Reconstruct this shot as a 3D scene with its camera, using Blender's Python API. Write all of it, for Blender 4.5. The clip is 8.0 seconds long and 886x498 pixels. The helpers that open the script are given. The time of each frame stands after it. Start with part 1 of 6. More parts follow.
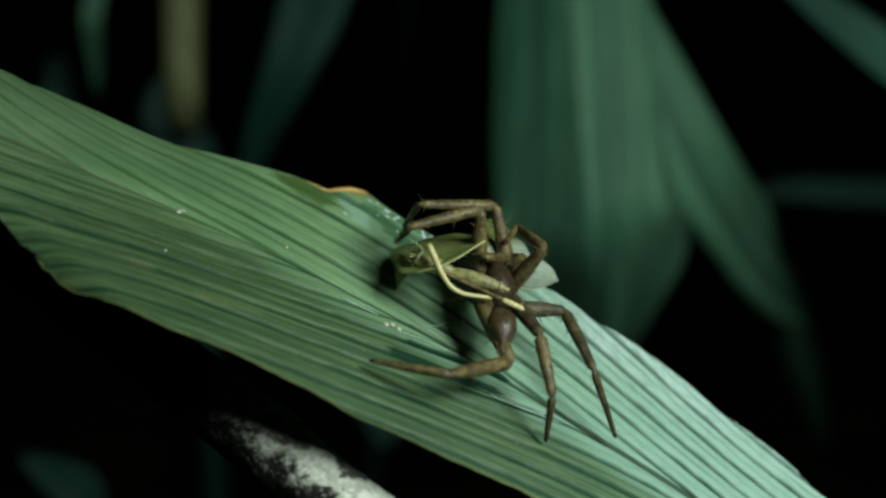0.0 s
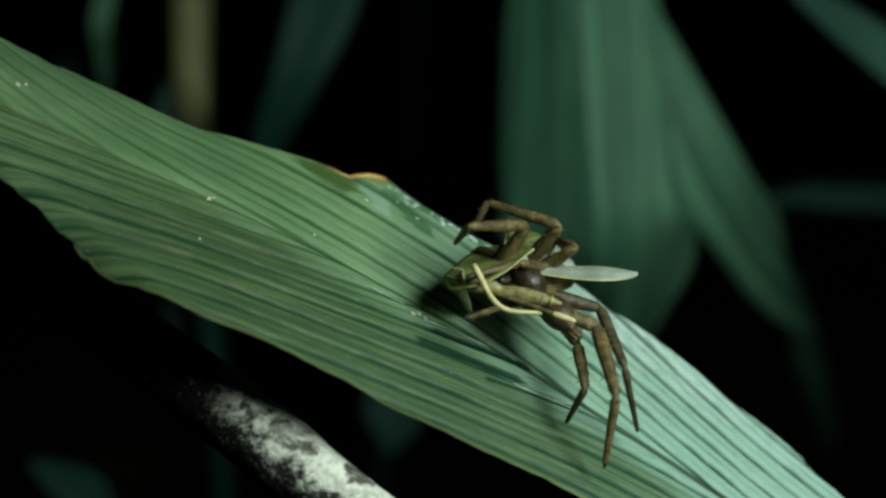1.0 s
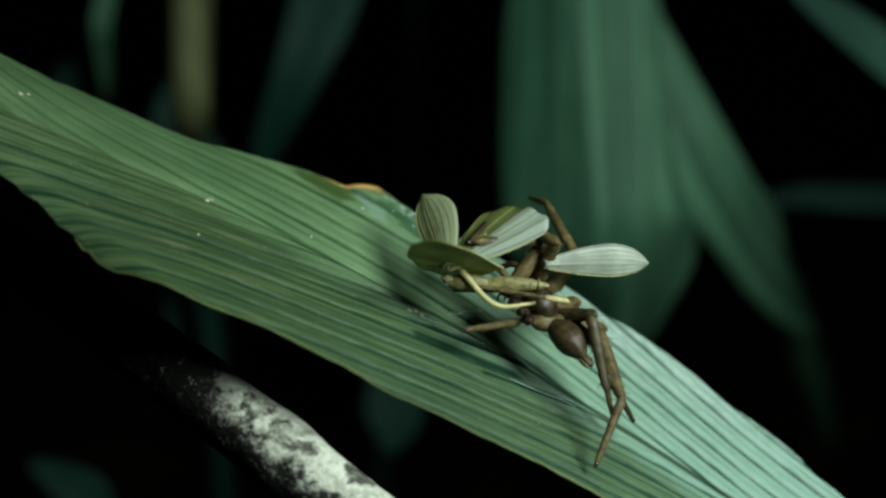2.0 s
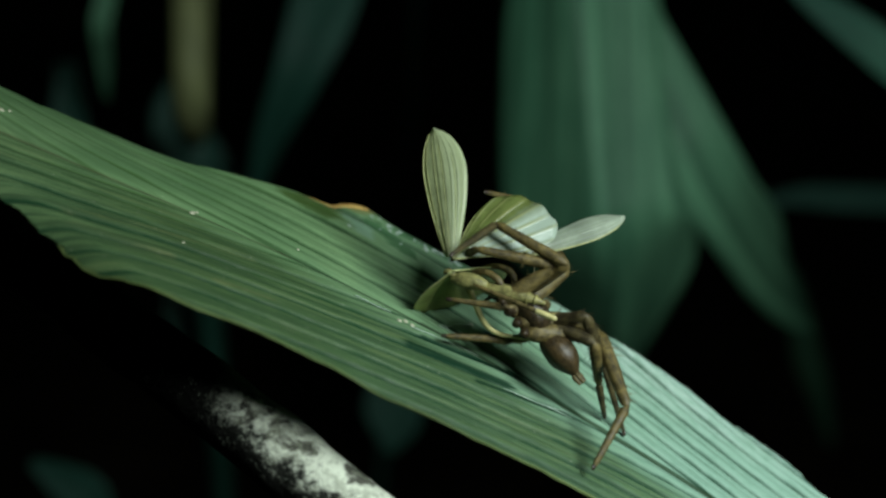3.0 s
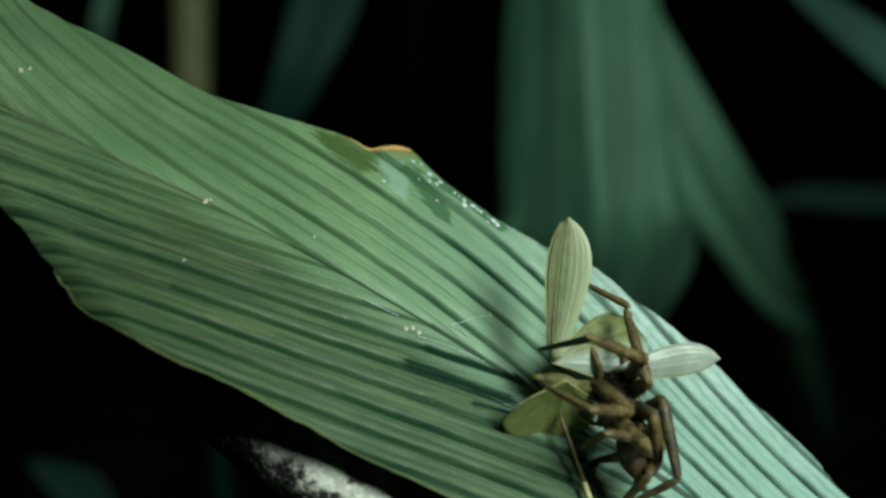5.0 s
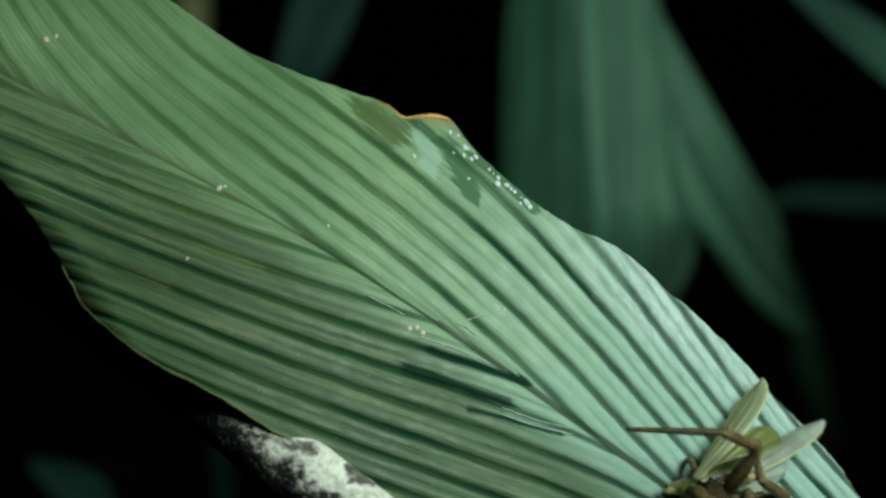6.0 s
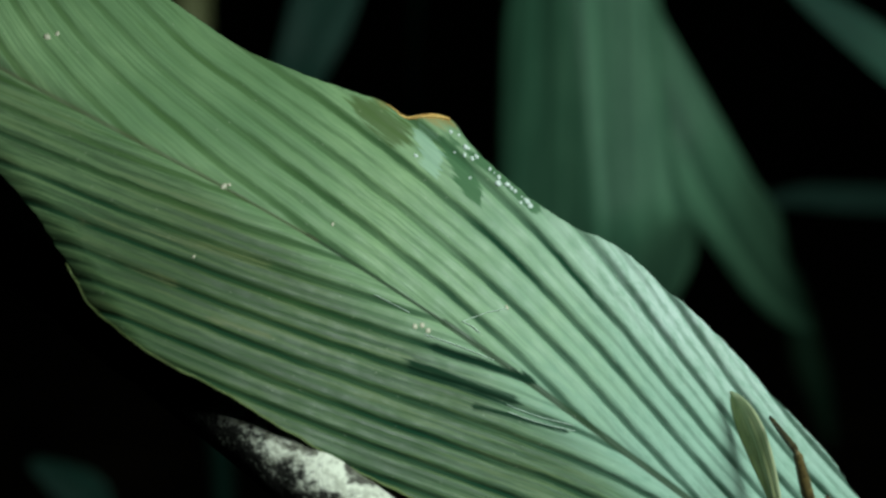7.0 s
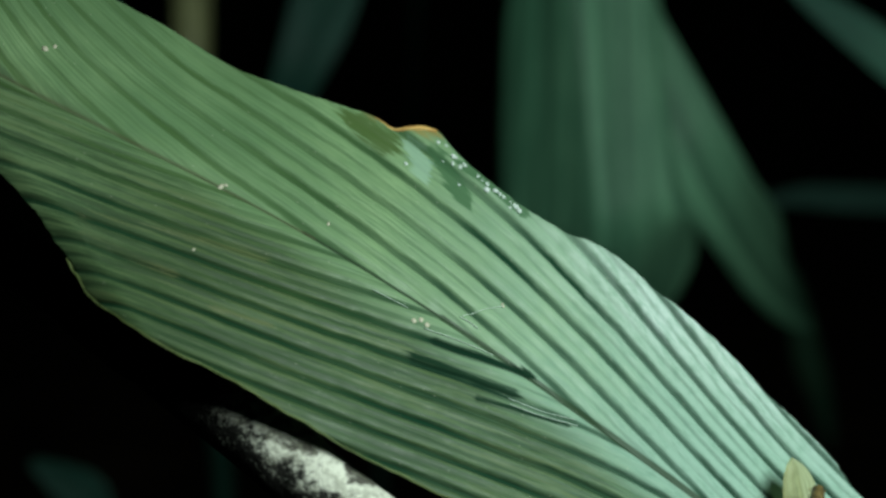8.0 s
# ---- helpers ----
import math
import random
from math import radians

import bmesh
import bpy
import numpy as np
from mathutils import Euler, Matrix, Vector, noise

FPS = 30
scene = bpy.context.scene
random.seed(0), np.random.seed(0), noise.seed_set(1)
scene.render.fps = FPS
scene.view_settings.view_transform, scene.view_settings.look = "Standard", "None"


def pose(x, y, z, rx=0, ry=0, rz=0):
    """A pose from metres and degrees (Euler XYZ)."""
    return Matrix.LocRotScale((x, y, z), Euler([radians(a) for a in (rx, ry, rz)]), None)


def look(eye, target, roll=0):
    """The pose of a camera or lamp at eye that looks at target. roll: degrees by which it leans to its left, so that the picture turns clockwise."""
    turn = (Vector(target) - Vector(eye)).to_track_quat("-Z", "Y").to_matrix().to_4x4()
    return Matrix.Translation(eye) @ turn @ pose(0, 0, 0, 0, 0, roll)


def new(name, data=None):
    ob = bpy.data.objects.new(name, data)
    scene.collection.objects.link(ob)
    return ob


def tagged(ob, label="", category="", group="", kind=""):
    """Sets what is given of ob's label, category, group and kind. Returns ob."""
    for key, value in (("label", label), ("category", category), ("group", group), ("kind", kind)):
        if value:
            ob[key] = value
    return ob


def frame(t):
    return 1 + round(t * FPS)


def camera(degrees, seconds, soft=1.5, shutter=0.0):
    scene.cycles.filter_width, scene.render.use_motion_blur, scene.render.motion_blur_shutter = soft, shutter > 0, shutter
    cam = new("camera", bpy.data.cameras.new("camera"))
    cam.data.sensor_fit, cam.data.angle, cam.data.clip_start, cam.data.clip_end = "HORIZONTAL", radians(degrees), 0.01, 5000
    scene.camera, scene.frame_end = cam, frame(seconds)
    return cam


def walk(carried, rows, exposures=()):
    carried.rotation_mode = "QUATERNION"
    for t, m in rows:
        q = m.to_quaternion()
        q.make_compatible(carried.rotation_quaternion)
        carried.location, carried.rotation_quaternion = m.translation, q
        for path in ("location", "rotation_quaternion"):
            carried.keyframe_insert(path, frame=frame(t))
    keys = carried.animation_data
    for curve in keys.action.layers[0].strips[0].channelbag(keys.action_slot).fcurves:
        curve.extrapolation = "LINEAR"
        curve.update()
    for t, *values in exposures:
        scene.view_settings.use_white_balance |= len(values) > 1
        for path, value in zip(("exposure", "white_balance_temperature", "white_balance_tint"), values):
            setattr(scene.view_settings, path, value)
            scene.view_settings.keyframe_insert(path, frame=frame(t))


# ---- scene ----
MM = 0.001
cam = camera(36.0, 8.0, soft=2.5, shutter=0.4)
EYE = (0.0, 0.0, 1.0)
PITCH = -15.0


def cam_pose(right, down):
    """The camera on its tripod, turned by small angles (degrees)."""
    return pose(*EYE, 90 + PITCH - down, 0, -right)


walk(cam, [(0.0, cam_pose(0.36, 0.26)), (0.25, cam_pose(0.25, 0.20)), (0.5, cam_pose(0.14, 0.13)),
           (0.75, cam_pose(0.06, 0.06)), (1.0, cam_pose(0.01, 0.01)), (1.5, cam_pose(0, 0)), (8.0, cam_pose(0, 0))])
cam.data.dof.use_dof = True
cam.data.dof.focus_distance = 0.254
cam.data.dof.aperture_fstop = 9.0
CAM = cam_pose(0, 0)


def at(x, y, z):
    """A place given by the tripod's axes in metres: right, up, and ahead."""
    return CAM @ Vector((x, y, -z))


# ---- light: night, one video lamp beside the camera ----
world = bpy.data.worlds.new("night")
scene.world = world
world.use_nodes = True
world.node_tree.nodes["Background"].inputs[0].default_value = (0.25, 0.6, 0.55, 1)
world.node_tree.nodes["Background"].inputs[1].default_value = 0.003
lamp_data = bpy.data.lights.new("video_lamp", "AREA")
lamp_data.shape, lamp_data.size = "DISK", 0.13
lamp_data.energy = 1.30
lamp_data.color = (0.88, 1.0, 0.975)
video_lamp = new("video_lamp", lamp_data)
video_lamp.matrix_world = look(at(0.170, 0.096, 0.060), at(0.08, 0.01, 0.36))
scene.view_settings.exposure = 0.0


# ---- materials ----
class Nodes:
    """Short hand for a node material."""

    def __init__(self, name, rough=0.5, metal=0.0, spec=0.5):
        self.mat = bpy.data.materials.new(name)
        self.mat.use_nodes = True
        self.tree = self.mat.node_tree
        self.shader = self.tree.nodes["Principled BSDF"]
        self.shader.inputs["Roughness"].default_value = rough
        self.shader.inputs["Metallic"].default_value = metal
        self.shader.inputs["Specular IOR Level"].default_value = spec

    def put(self, node, key, value):
        socket = node.inputs[key]
        if isinstance(value, bpy.types.NodeSocket):
            self.tree.links.new(value, socket)
        elif value is not None:
            if isinstance(value, tuple) and len(value) == 3 and socket.type == "RGBA":
                value = (*value, 1)
            socket.default_value = value

    def coord(self, which="Object"):
        return self.tree.nodes.new("ShaderNodeTexCoord").outputs[which]

    def mapped(self, vec, scale):
        n = self.tree.nodes.new("ShaderNodeMapping")
        self.put(n, "Vector", vec)
        n.inputs["Scale"].default_value = scale
        return n.outputs[0]

    def noise(self, vec, scale, detail=4.0, rough=0.6, warp=0.0):
        n = self.tree.nodes.new("ShaderNodeTexNoise")
        self.put(n, "Vector", vec)
        n.inputs["Scale"].default_value, n.inputs["Detail"].default_value = scale, detail
        n.inputs["Roughness"].default_value, n.inputs["Distortion"].default_value = rough, warp
        return n.outputs[0]

    def spots(self, vec, scale, feature="F1"):
        n = self.tree.nodes.new("ShaderNodeTexVoronoi")
        n.feature = feature
        self.put(n, "Vector", vec)
        n.inputs["Scale"].default_value = scale
        return n.outputs[0]

    def math(self, op, a, b=None, clamp=False):
        n = self.tree.nodes.new("ShaderNodeMath")
        n.operation, n.use_clamp = op, clamp
        self.put(n, 0, a)
        self.put(n, 1, b)
        return n.outputs[0]

    def remap(self, value, lo, hi, to_lo=0.0, to_hi=1.0):
        n = self.tree.nodes.new("ShaderNodeMapRange")
        n.interpolation_type = "SMOOTHSTEP"
        self.put(n, 0, value)
        for k, v in zip((1, 2, 3, 4), (lo, hi, to_lo, to_hi)):
            n.inputs[k].default_value = v
        return n.outputs[0]

    def mix(self, fac, a, b, mode="MIX"):
        n = self.tree.nodes.new("ShaderNodeMix")
        n.data_type, n.blend_type = "RGBA", mode
        self.put(n, 0, fac)
        self.put(n, 6, a)
        self.put(n, 7, b)
        return n.outputs[2]

    def split(self, vec):
        n = self.tree.nodes.new("ShaderNodeSeparateXYZ")
        self.put(n, 0, vec)
        return n.outputs

    def join(self, x, y, z=0.0):
        n = self.tree.nodes.new("ShaderNodeCombineXYZ")
        for k, v in enumerate((x, y, z)):
            self.put(n, k, v)
        return n.outputs[0]

    def streak(self, vec, a, b, width, soft=0.6, rag=None):
        """A mask along a line from a to b (millimetres), fading over its width."""
        x, y, _ = self.split(vec)
        ln = math.hypot(b[0] - a[0], b[1] - a[1])
        cx, cy = (b[0] - a[0]) / ln, (b[1] - a[1]) / ln
        dx, dy = self.math("SUBTRACT", x, a[0] * MM), self.math("SUBTRACT", y, a[1] * MM)
        along = self.math("ADD", self.math("MULTIPLY", dx, cx), self.math("MULTIPLY", dy, cy))
        off = self.math("ABSOLUTE", self.math("SUBTRACT", self.math("MULTIPLY", dy, cx), self.math("MULTIPLY", dx, cy)))
        past = self.math("MAXIMUM", self.math("SUBTRACT", along, ln * MM), self.math("MULTIPLY", along, -1.0))
        far = self.math("ADD", off, self.math("MULTIPLY", self.math("MAXIMUM", past, 0.0), 0.6))
        if rag is not None:
            far = self.math("ADD", far, self.math("MULTIPLY", self.math("SUBTRACT", rag, 0.5), width * MM * 2.2))
        return self.remap(far, width * MM * (1 - soft), width * MM, 1.0, 0.0)

    def bump(self, height, strength, distance):
        n = self.tree.nodes.new("ShaderNodeBump")
        n.inputs["Strength"].default_value, n.inputs["Distance"].default_value = strength, distance
        self.put(n, "Height", height)
        self.put(self.shader, "Normal", n.outputs[0])

    def done(self, colour, rough=None, **more):
        self.put(self.shader, "Base Color", colour)
        self.put(self.shader, "Roughness", rough)
        for key, value in more.items():
            self.put(self.shader, key.replace("_", " "), value)
        return self.mat


def leaf_material(name, light, dark, groove, gloss=0.42, grooves=1.0, brown=0.0, sheen=None):
    """Veined leaf; the first UV axis runs along the leaf, the second counts the side veins."""
    n = Nodes(name, gloss, 0, 0.35)
    u, q, _ = n.split(n.coord("UV"))
    obj = n.coord("Object")
    wob = n.noise(n.mapped(obj, (60, 60, 60)), 1.0, 2.0)
    phase = n.math("ADD", q, n.math("MULTIPLY", n.math("SUBTRACT", wob, 0.5), 0.16))
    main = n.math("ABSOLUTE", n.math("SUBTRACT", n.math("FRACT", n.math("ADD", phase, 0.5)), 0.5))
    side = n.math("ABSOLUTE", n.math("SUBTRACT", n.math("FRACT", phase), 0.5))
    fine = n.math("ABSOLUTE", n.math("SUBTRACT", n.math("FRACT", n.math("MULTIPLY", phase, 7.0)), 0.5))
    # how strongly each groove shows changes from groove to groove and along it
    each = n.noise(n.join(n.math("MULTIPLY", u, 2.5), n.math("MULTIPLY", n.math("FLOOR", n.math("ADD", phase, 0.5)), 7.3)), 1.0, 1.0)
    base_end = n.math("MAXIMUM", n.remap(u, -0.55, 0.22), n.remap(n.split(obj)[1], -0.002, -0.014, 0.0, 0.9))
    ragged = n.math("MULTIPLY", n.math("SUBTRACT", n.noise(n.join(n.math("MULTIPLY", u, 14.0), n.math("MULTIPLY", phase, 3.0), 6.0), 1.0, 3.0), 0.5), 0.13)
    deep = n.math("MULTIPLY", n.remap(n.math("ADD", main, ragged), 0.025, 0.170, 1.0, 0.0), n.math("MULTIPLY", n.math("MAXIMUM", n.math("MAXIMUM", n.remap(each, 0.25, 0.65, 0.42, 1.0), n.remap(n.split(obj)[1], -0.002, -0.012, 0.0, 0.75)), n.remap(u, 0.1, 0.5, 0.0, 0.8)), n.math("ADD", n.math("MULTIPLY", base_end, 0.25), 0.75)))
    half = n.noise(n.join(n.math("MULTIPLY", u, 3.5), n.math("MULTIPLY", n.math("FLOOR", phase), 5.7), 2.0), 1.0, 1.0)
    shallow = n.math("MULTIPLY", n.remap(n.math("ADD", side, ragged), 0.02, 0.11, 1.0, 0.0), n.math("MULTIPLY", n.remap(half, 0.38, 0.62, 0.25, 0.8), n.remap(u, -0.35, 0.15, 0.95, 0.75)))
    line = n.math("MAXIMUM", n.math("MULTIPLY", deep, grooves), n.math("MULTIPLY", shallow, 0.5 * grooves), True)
    large = n.noise(obj, 22.0, 3.0)
    grain = n.noise(n.join(n.math("MULTIPLY", u, 20.0), n.math("MULTIPLY", phase, 15.0)), 1.0, 4.0)
    base = n.mix(n.remap(large, 0.3, 0.7), light, dark)
    base = n.mix(n.math("MULTIPLY", n.remap(grain, 0.35, 0.75), 0.7), base, dark)
    base = n.mix(n.math("MULTIPLY", n.math("MULTIPLY", n.remap(fine, 0.05, 0.3, 1.0, 0.0), n.remap(each, 0.3, 0.7, 1.0, 0.3)), 0.28), base, tuple(c * 0.6 for c in dark))
    if brown:
        stain = n.noise(n.join(n.math("MULTIPLY", u, 3.5), n.math("MULTIPLY", phase, 4.2), 3.0), 1.0, 6.0, 0.75)
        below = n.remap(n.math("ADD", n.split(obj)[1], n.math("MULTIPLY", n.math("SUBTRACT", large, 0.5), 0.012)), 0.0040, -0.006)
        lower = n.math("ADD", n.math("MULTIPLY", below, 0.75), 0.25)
        # the half below the midrib is duller olive, its turned-away shade painted in
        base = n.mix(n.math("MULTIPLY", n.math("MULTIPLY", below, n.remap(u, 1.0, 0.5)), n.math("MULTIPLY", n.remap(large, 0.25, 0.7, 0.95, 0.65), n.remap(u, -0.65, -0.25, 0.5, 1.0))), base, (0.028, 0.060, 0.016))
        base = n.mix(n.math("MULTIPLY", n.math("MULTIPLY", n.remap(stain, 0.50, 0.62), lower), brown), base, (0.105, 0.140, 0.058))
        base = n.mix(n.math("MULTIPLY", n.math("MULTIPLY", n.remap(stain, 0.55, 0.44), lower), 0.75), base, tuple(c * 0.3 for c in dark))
    if sheen:
        # the lamp's sheen is painted as a pale tone towards the leaf base
        sheen_amount = n.math("MULTIPLY", n.remap(n.math("ADD", u, n.math("MULTIPLY", n.math("SUBTRACT", large, 0.5), 0.5)), -0.25, 1.0), 0.9)
        # kept off the half below the midrib, which is painted as shaded
        sheen_amount = n.math("MULTIPLY", sheen_amount, n.math("SUBTRACT", 1.0, n.math("MULTIPLY", n.math("MULTIPLY", n.remap(n.split(obj)[1], 0.0040, -0.006), n.remap(u, 1.5, 0.7)), n.remap(grain, 0.3, 0.7, 0.98, 0.78))))
        base = n.mix(sheen_amount, base, sheen)
        # the painted sheen breaks up in blotches and whitens towards the upper margin
        blotchy = n.noise(n.join(n.math("MULTIPLY", u, 26.0), n.math("MULTIPLY", phase, 5.0), 4.0), 1.0, 5.0, 0.7)
        base = n.mix(n.math("MULTIPLY", n.math("MULTIPLY", n.remap(blotchy, 0.46, 0.64), n.remap(sheen_amount, 0.15, 0.6)), 0.42), base, (0.115, 0.235, 0.165))
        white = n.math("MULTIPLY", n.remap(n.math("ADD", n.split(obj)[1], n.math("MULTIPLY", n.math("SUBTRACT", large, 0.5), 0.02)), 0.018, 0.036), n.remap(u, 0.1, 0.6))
        base = n.mix(n.math("MULTIPLY", n.math("MULTIPLY", white, n.remap(blotchy, 0.6, 0.4, 0.3, 1.0)), 0.7), base, (0.42, 0.53, 0.48))
    # groove lines carry the veins' darker green and the pleats' shade, painted in
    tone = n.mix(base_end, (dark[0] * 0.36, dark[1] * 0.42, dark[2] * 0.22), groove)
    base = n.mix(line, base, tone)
    if sheen:
        rag = n.noise(n.join(n.math("MULTIPLY", u, 7.0), n.math("MULTIPLY", phase, 9.0), 9.0), 1.0, 3.0)
        sour = n.streak(obj, (-19.5, 32.6), (-11.5, 31.6), 3.3, 0.5, rag)
        base = n.mix(n.math("MULTIPLY", sour, 0.9), base, (0.045, 0.085, 0.018))
        wet = n.math("MAXIMUM", n.streak(obj, (-2.5, 35.4), (6.4, 30.0), 2.2, 0.35, rag), n.streak(obj, (3.0, 36.4), (18.0, 34.6), 1.6, 0.4, rag))
        base = n.mix(n.math("MULTIPLY", wet, 0.8), base, (0.040, 0.100, 0.045))
        film = n.streak(obj, (-7.2, 34.0), (-3.6, 30.6), 2.6, 0.35, rag)
        base = n.mix(n.math("MULTIPLY", film, n.remap(main, 0.02, 0.16, 0.12, 0.40)), base, (0.27, 0.43, 0.34))
        rim = n.streak(obj, (-18, 36.4), (-5, 39.6), 2.0, 0.9, rag)
        base = n.mix(n.math("MULTIPLY", rim, 0.75), base, (0.20, 0.15, 0.035))
        rib = n.math("MAXIMUM", n.streak(obj, (-16, 4.0), (14, 4.7), 0.6, 0.8), n.streak(obj, (14, 4.7), (152, 4.1), 0.95))
        base = n.mix(n.math("MULTIPLY", rib, 0.9), base, (0.022, 0.045, 0.020))
        rust = n.math("MAXIMUM", n.streak(obj, (-79, -1.8), (-34, 2.6), 0.7, 0.9), n.streak(obj, (-34, 2.6), (-14, 4.0), 0.6, 0.9))
        base = n.mix(n.math("MULTIPLY", rust, 0.65), base, (0.060, 0.068, 0.032))
        scar = n.math("MAXIMUM", n.streak(obj, (15, -0.6), (34, 5.0), 1.25, 0.8, rag), n.streak(obj, (13.0, -6.0), (33, -0.6), 1.9, 0.8, rag))
        scar = n.math("MAXIMUM", scar, n.streak(obj, (27, -5.8), (45, 0.6), 0.9, 0.95, rag))
        base = n.mix(n.math("MULTIPLY", scar, 0.93), base, (0.006, 0.024, 0.013))
        tan = n.math("MAXIMUM", n.streak(obj, (-50, -16.5), (-19, -5.2), 1.3, 0.9, rag), n.streak(obj, (-48, -20), (-31, -18), 1.2, 0.9, rag))
        tan = n.math("MAXIMUM", tan, n.streak(obj, (-22, -19.8), (-12, -17), 0.8, 0.9, rag))
        base = n.mix(n.math("MULTIPLY", n.math("MULTIPLY", tan, n.remap(stain, 0.40, 0.60)), 0.45), base, (0.16, 0.165, 0.07))
    dust = n.spots(obj, 420.0)
    base = n.mix(n.math("MULTIPLY", n.remap(dust, 0.03, 0.09, 1.0, 0.0), 0.25), base, (0.5, 0.55, 0.4))
    rough = n.math("ADD", n.remap(n.noise(obj, 240.0, 3.0), 0.3, 0.7, gloss - 0.06, gloss + 0.12), n.math("MULTIPLY", line, 0.3))
    height = n.math("SUBTRACT", n.math("MULTIPLY", grain, 0.3), n.math("MULTIPLY", line, 1.0))
    n.bump(height, 0.55, 0.0004)
    dull = n.math("MAXIMUM", line, n.math("MAXIMUM", scar, wet)) if sheen else line
    return n.done(base, rough, Specular_IOR_Level=n.math("MULTIPLY", n.math("SUBTRACT", 1.0, dull), 0.2))


def plain_leaf(name, light, dark, gloss=0.5):
    n = Nodes(name, gloss, 0, 0.25)
    u, q, _ = n.split(n.coord("UV"))
    obj = n.coord("Object")
    line = n.remap(n.math("ABSOLUTE", n.math("SUBTRACT", n.math("FRACT", q), 0.5)), 0.02, 0.3, 1.0, 0.0)
    base = n.mix(n.remap(n.noise(obj, 9.0, 4.0), 0.3, 0.7), light, dark)
    flow = n.noise(n.join(n.math("MULTIPLY", u, 1.6), n.math("ADD", n.math("MULTIPLY", q, 1.3), n.math("MULTIPLY", u, 5.0)), 5.0), 1.0, 3.0)
    base = n.mix(n.math("MULTIPLY", n.remap(flow, 0.38, 0.6), 0.75), base, tuple(c * 0.45 for c in dark))
    base = n.mix(n.math("MULTIPLY", line, 0.5), base, dark)
    n.bump(n.noise(n.join(n.math("MULTIPLY", u, 20.0), n.math("MULTIPLY", q, 4.0)), 1.0), 0.3, 0.002)
    return n.done(base)


def bark_material():
    """Dark flaking bark, underside shade painted in; pale lichen above thins to flecks below."""
    n = Nodes("lichened_bark", 0.9, 0, 0.2)
    obj = n.coord("Object")
    big = n.noise(obj, 110.0, 6.0, 0.65, 0.6)
    small = n.noise(obj, 420.0, 4.0, 0.7)
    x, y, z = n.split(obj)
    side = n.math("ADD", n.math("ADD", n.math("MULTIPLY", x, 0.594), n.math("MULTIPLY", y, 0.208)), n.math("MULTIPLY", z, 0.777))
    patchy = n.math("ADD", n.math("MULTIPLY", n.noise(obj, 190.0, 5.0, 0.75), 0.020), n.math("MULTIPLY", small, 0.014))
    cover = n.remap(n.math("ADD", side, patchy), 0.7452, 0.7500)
    # towards the tip the lichen thins, painting in the leaf's cast shadow
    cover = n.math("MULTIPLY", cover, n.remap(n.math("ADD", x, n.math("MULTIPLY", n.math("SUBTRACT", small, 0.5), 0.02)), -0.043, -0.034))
    pits = n.spots(obj, 300.0)
    base = n.mix(n.remap(big, 0.37, 0.47), (0.07, 0.070, 0.055), (0.66, 0.70, 0.57))
    base = n.mix(n.math("MULTIPLY", n.remap(small, 0.47, 0.60), 0.55), base, (0.24, 0.26, 0.19))
    base = n.mix(n.math("MULTIPLY", n.remap(pits, 0.05, 0.22, 1.0, 0.0), n.remap(big, 0.62, 0.40)), base, (0.03, 0.028, 0.022))
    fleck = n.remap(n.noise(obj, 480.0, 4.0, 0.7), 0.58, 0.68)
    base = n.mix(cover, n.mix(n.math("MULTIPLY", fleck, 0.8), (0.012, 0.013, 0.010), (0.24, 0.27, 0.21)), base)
    n.bump(n.math("ADD", big, n.math("MULTIPLY", small, 0.5)), 0.9, 0.0014)
    return n.done(base)


def soil_material():
    n = Nodes("leaf_litter_soil", 0.95, 0, 0.2)
    obj = n.coord("Object")
    base = n.mix(n.remap(n.noise(obj, 6.0, 6.0), 0.35, 0.65), (0.03, 0.022, 0.014), (0.075, 0.055, 0.032))
    base = n.mix(n.remap(n.spots(obj, 28.0), 0.1, 0.5, 0.6, 0.0), base, (0.10, 0.075, 0.04))
    n.bump(n.noise(obj, 30.0, 6.0), 0.8, 0.01)
    return n.done(base)


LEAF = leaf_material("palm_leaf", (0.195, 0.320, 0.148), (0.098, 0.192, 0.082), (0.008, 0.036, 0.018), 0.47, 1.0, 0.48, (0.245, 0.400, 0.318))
MIDRIB = leaf_material("palm_midrib", (0.10, 0.20, 0.085), (0.07, 0.15, 0.06), (0.03, 0.08, 0.03), 0.45, 0.2)
FAR_LEAF = plain_leaf("far_leaf", (0.185, 0.44, 0.25), (0.075, 0.23, 0.13))
# darker copies of the far leaf; the lamp's falloff is put into their colour
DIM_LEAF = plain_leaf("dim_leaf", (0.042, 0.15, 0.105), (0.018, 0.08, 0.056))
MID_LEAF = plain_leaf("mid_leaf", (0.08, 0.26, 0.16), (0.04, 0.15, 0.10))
DRY_STALK = plain_leaf("dry_stalk", (0.36, 0.39, 0.17), (0.20, 0.23, 0.10))
MARGIN = plain_leaf("yellow_margin", (0.22, 0.28, 0.09), (0.11, 0.16, 0.05))
SCORCH = plain_leaf("scorched_edge", (0.66, 0.48, 0.15), (0.45, 0.22, 0.05), 0.4)
SPECK = plain_leaf("pale_crust", (0.62, 0.62, 0.46), (0.45, 0.46, 0.32), 0.4)
SILK = plain_leaf("dried_silk", (0.62, 0.76, 0.64), (0.45, 0.58, 0.48), 0.3)
dew_nodes = Nodes("dew", 0.02)
dew_nodes.shader.inputs["IOR"].default_value = 1.33
# less clear, with a whitish body that paints in the drops' glints
dew_nodes.shader.inputs["Transmission Weight"].default_value = 0.45
DEW = dew_nodes.done((0.8, 0.92, 0.86))
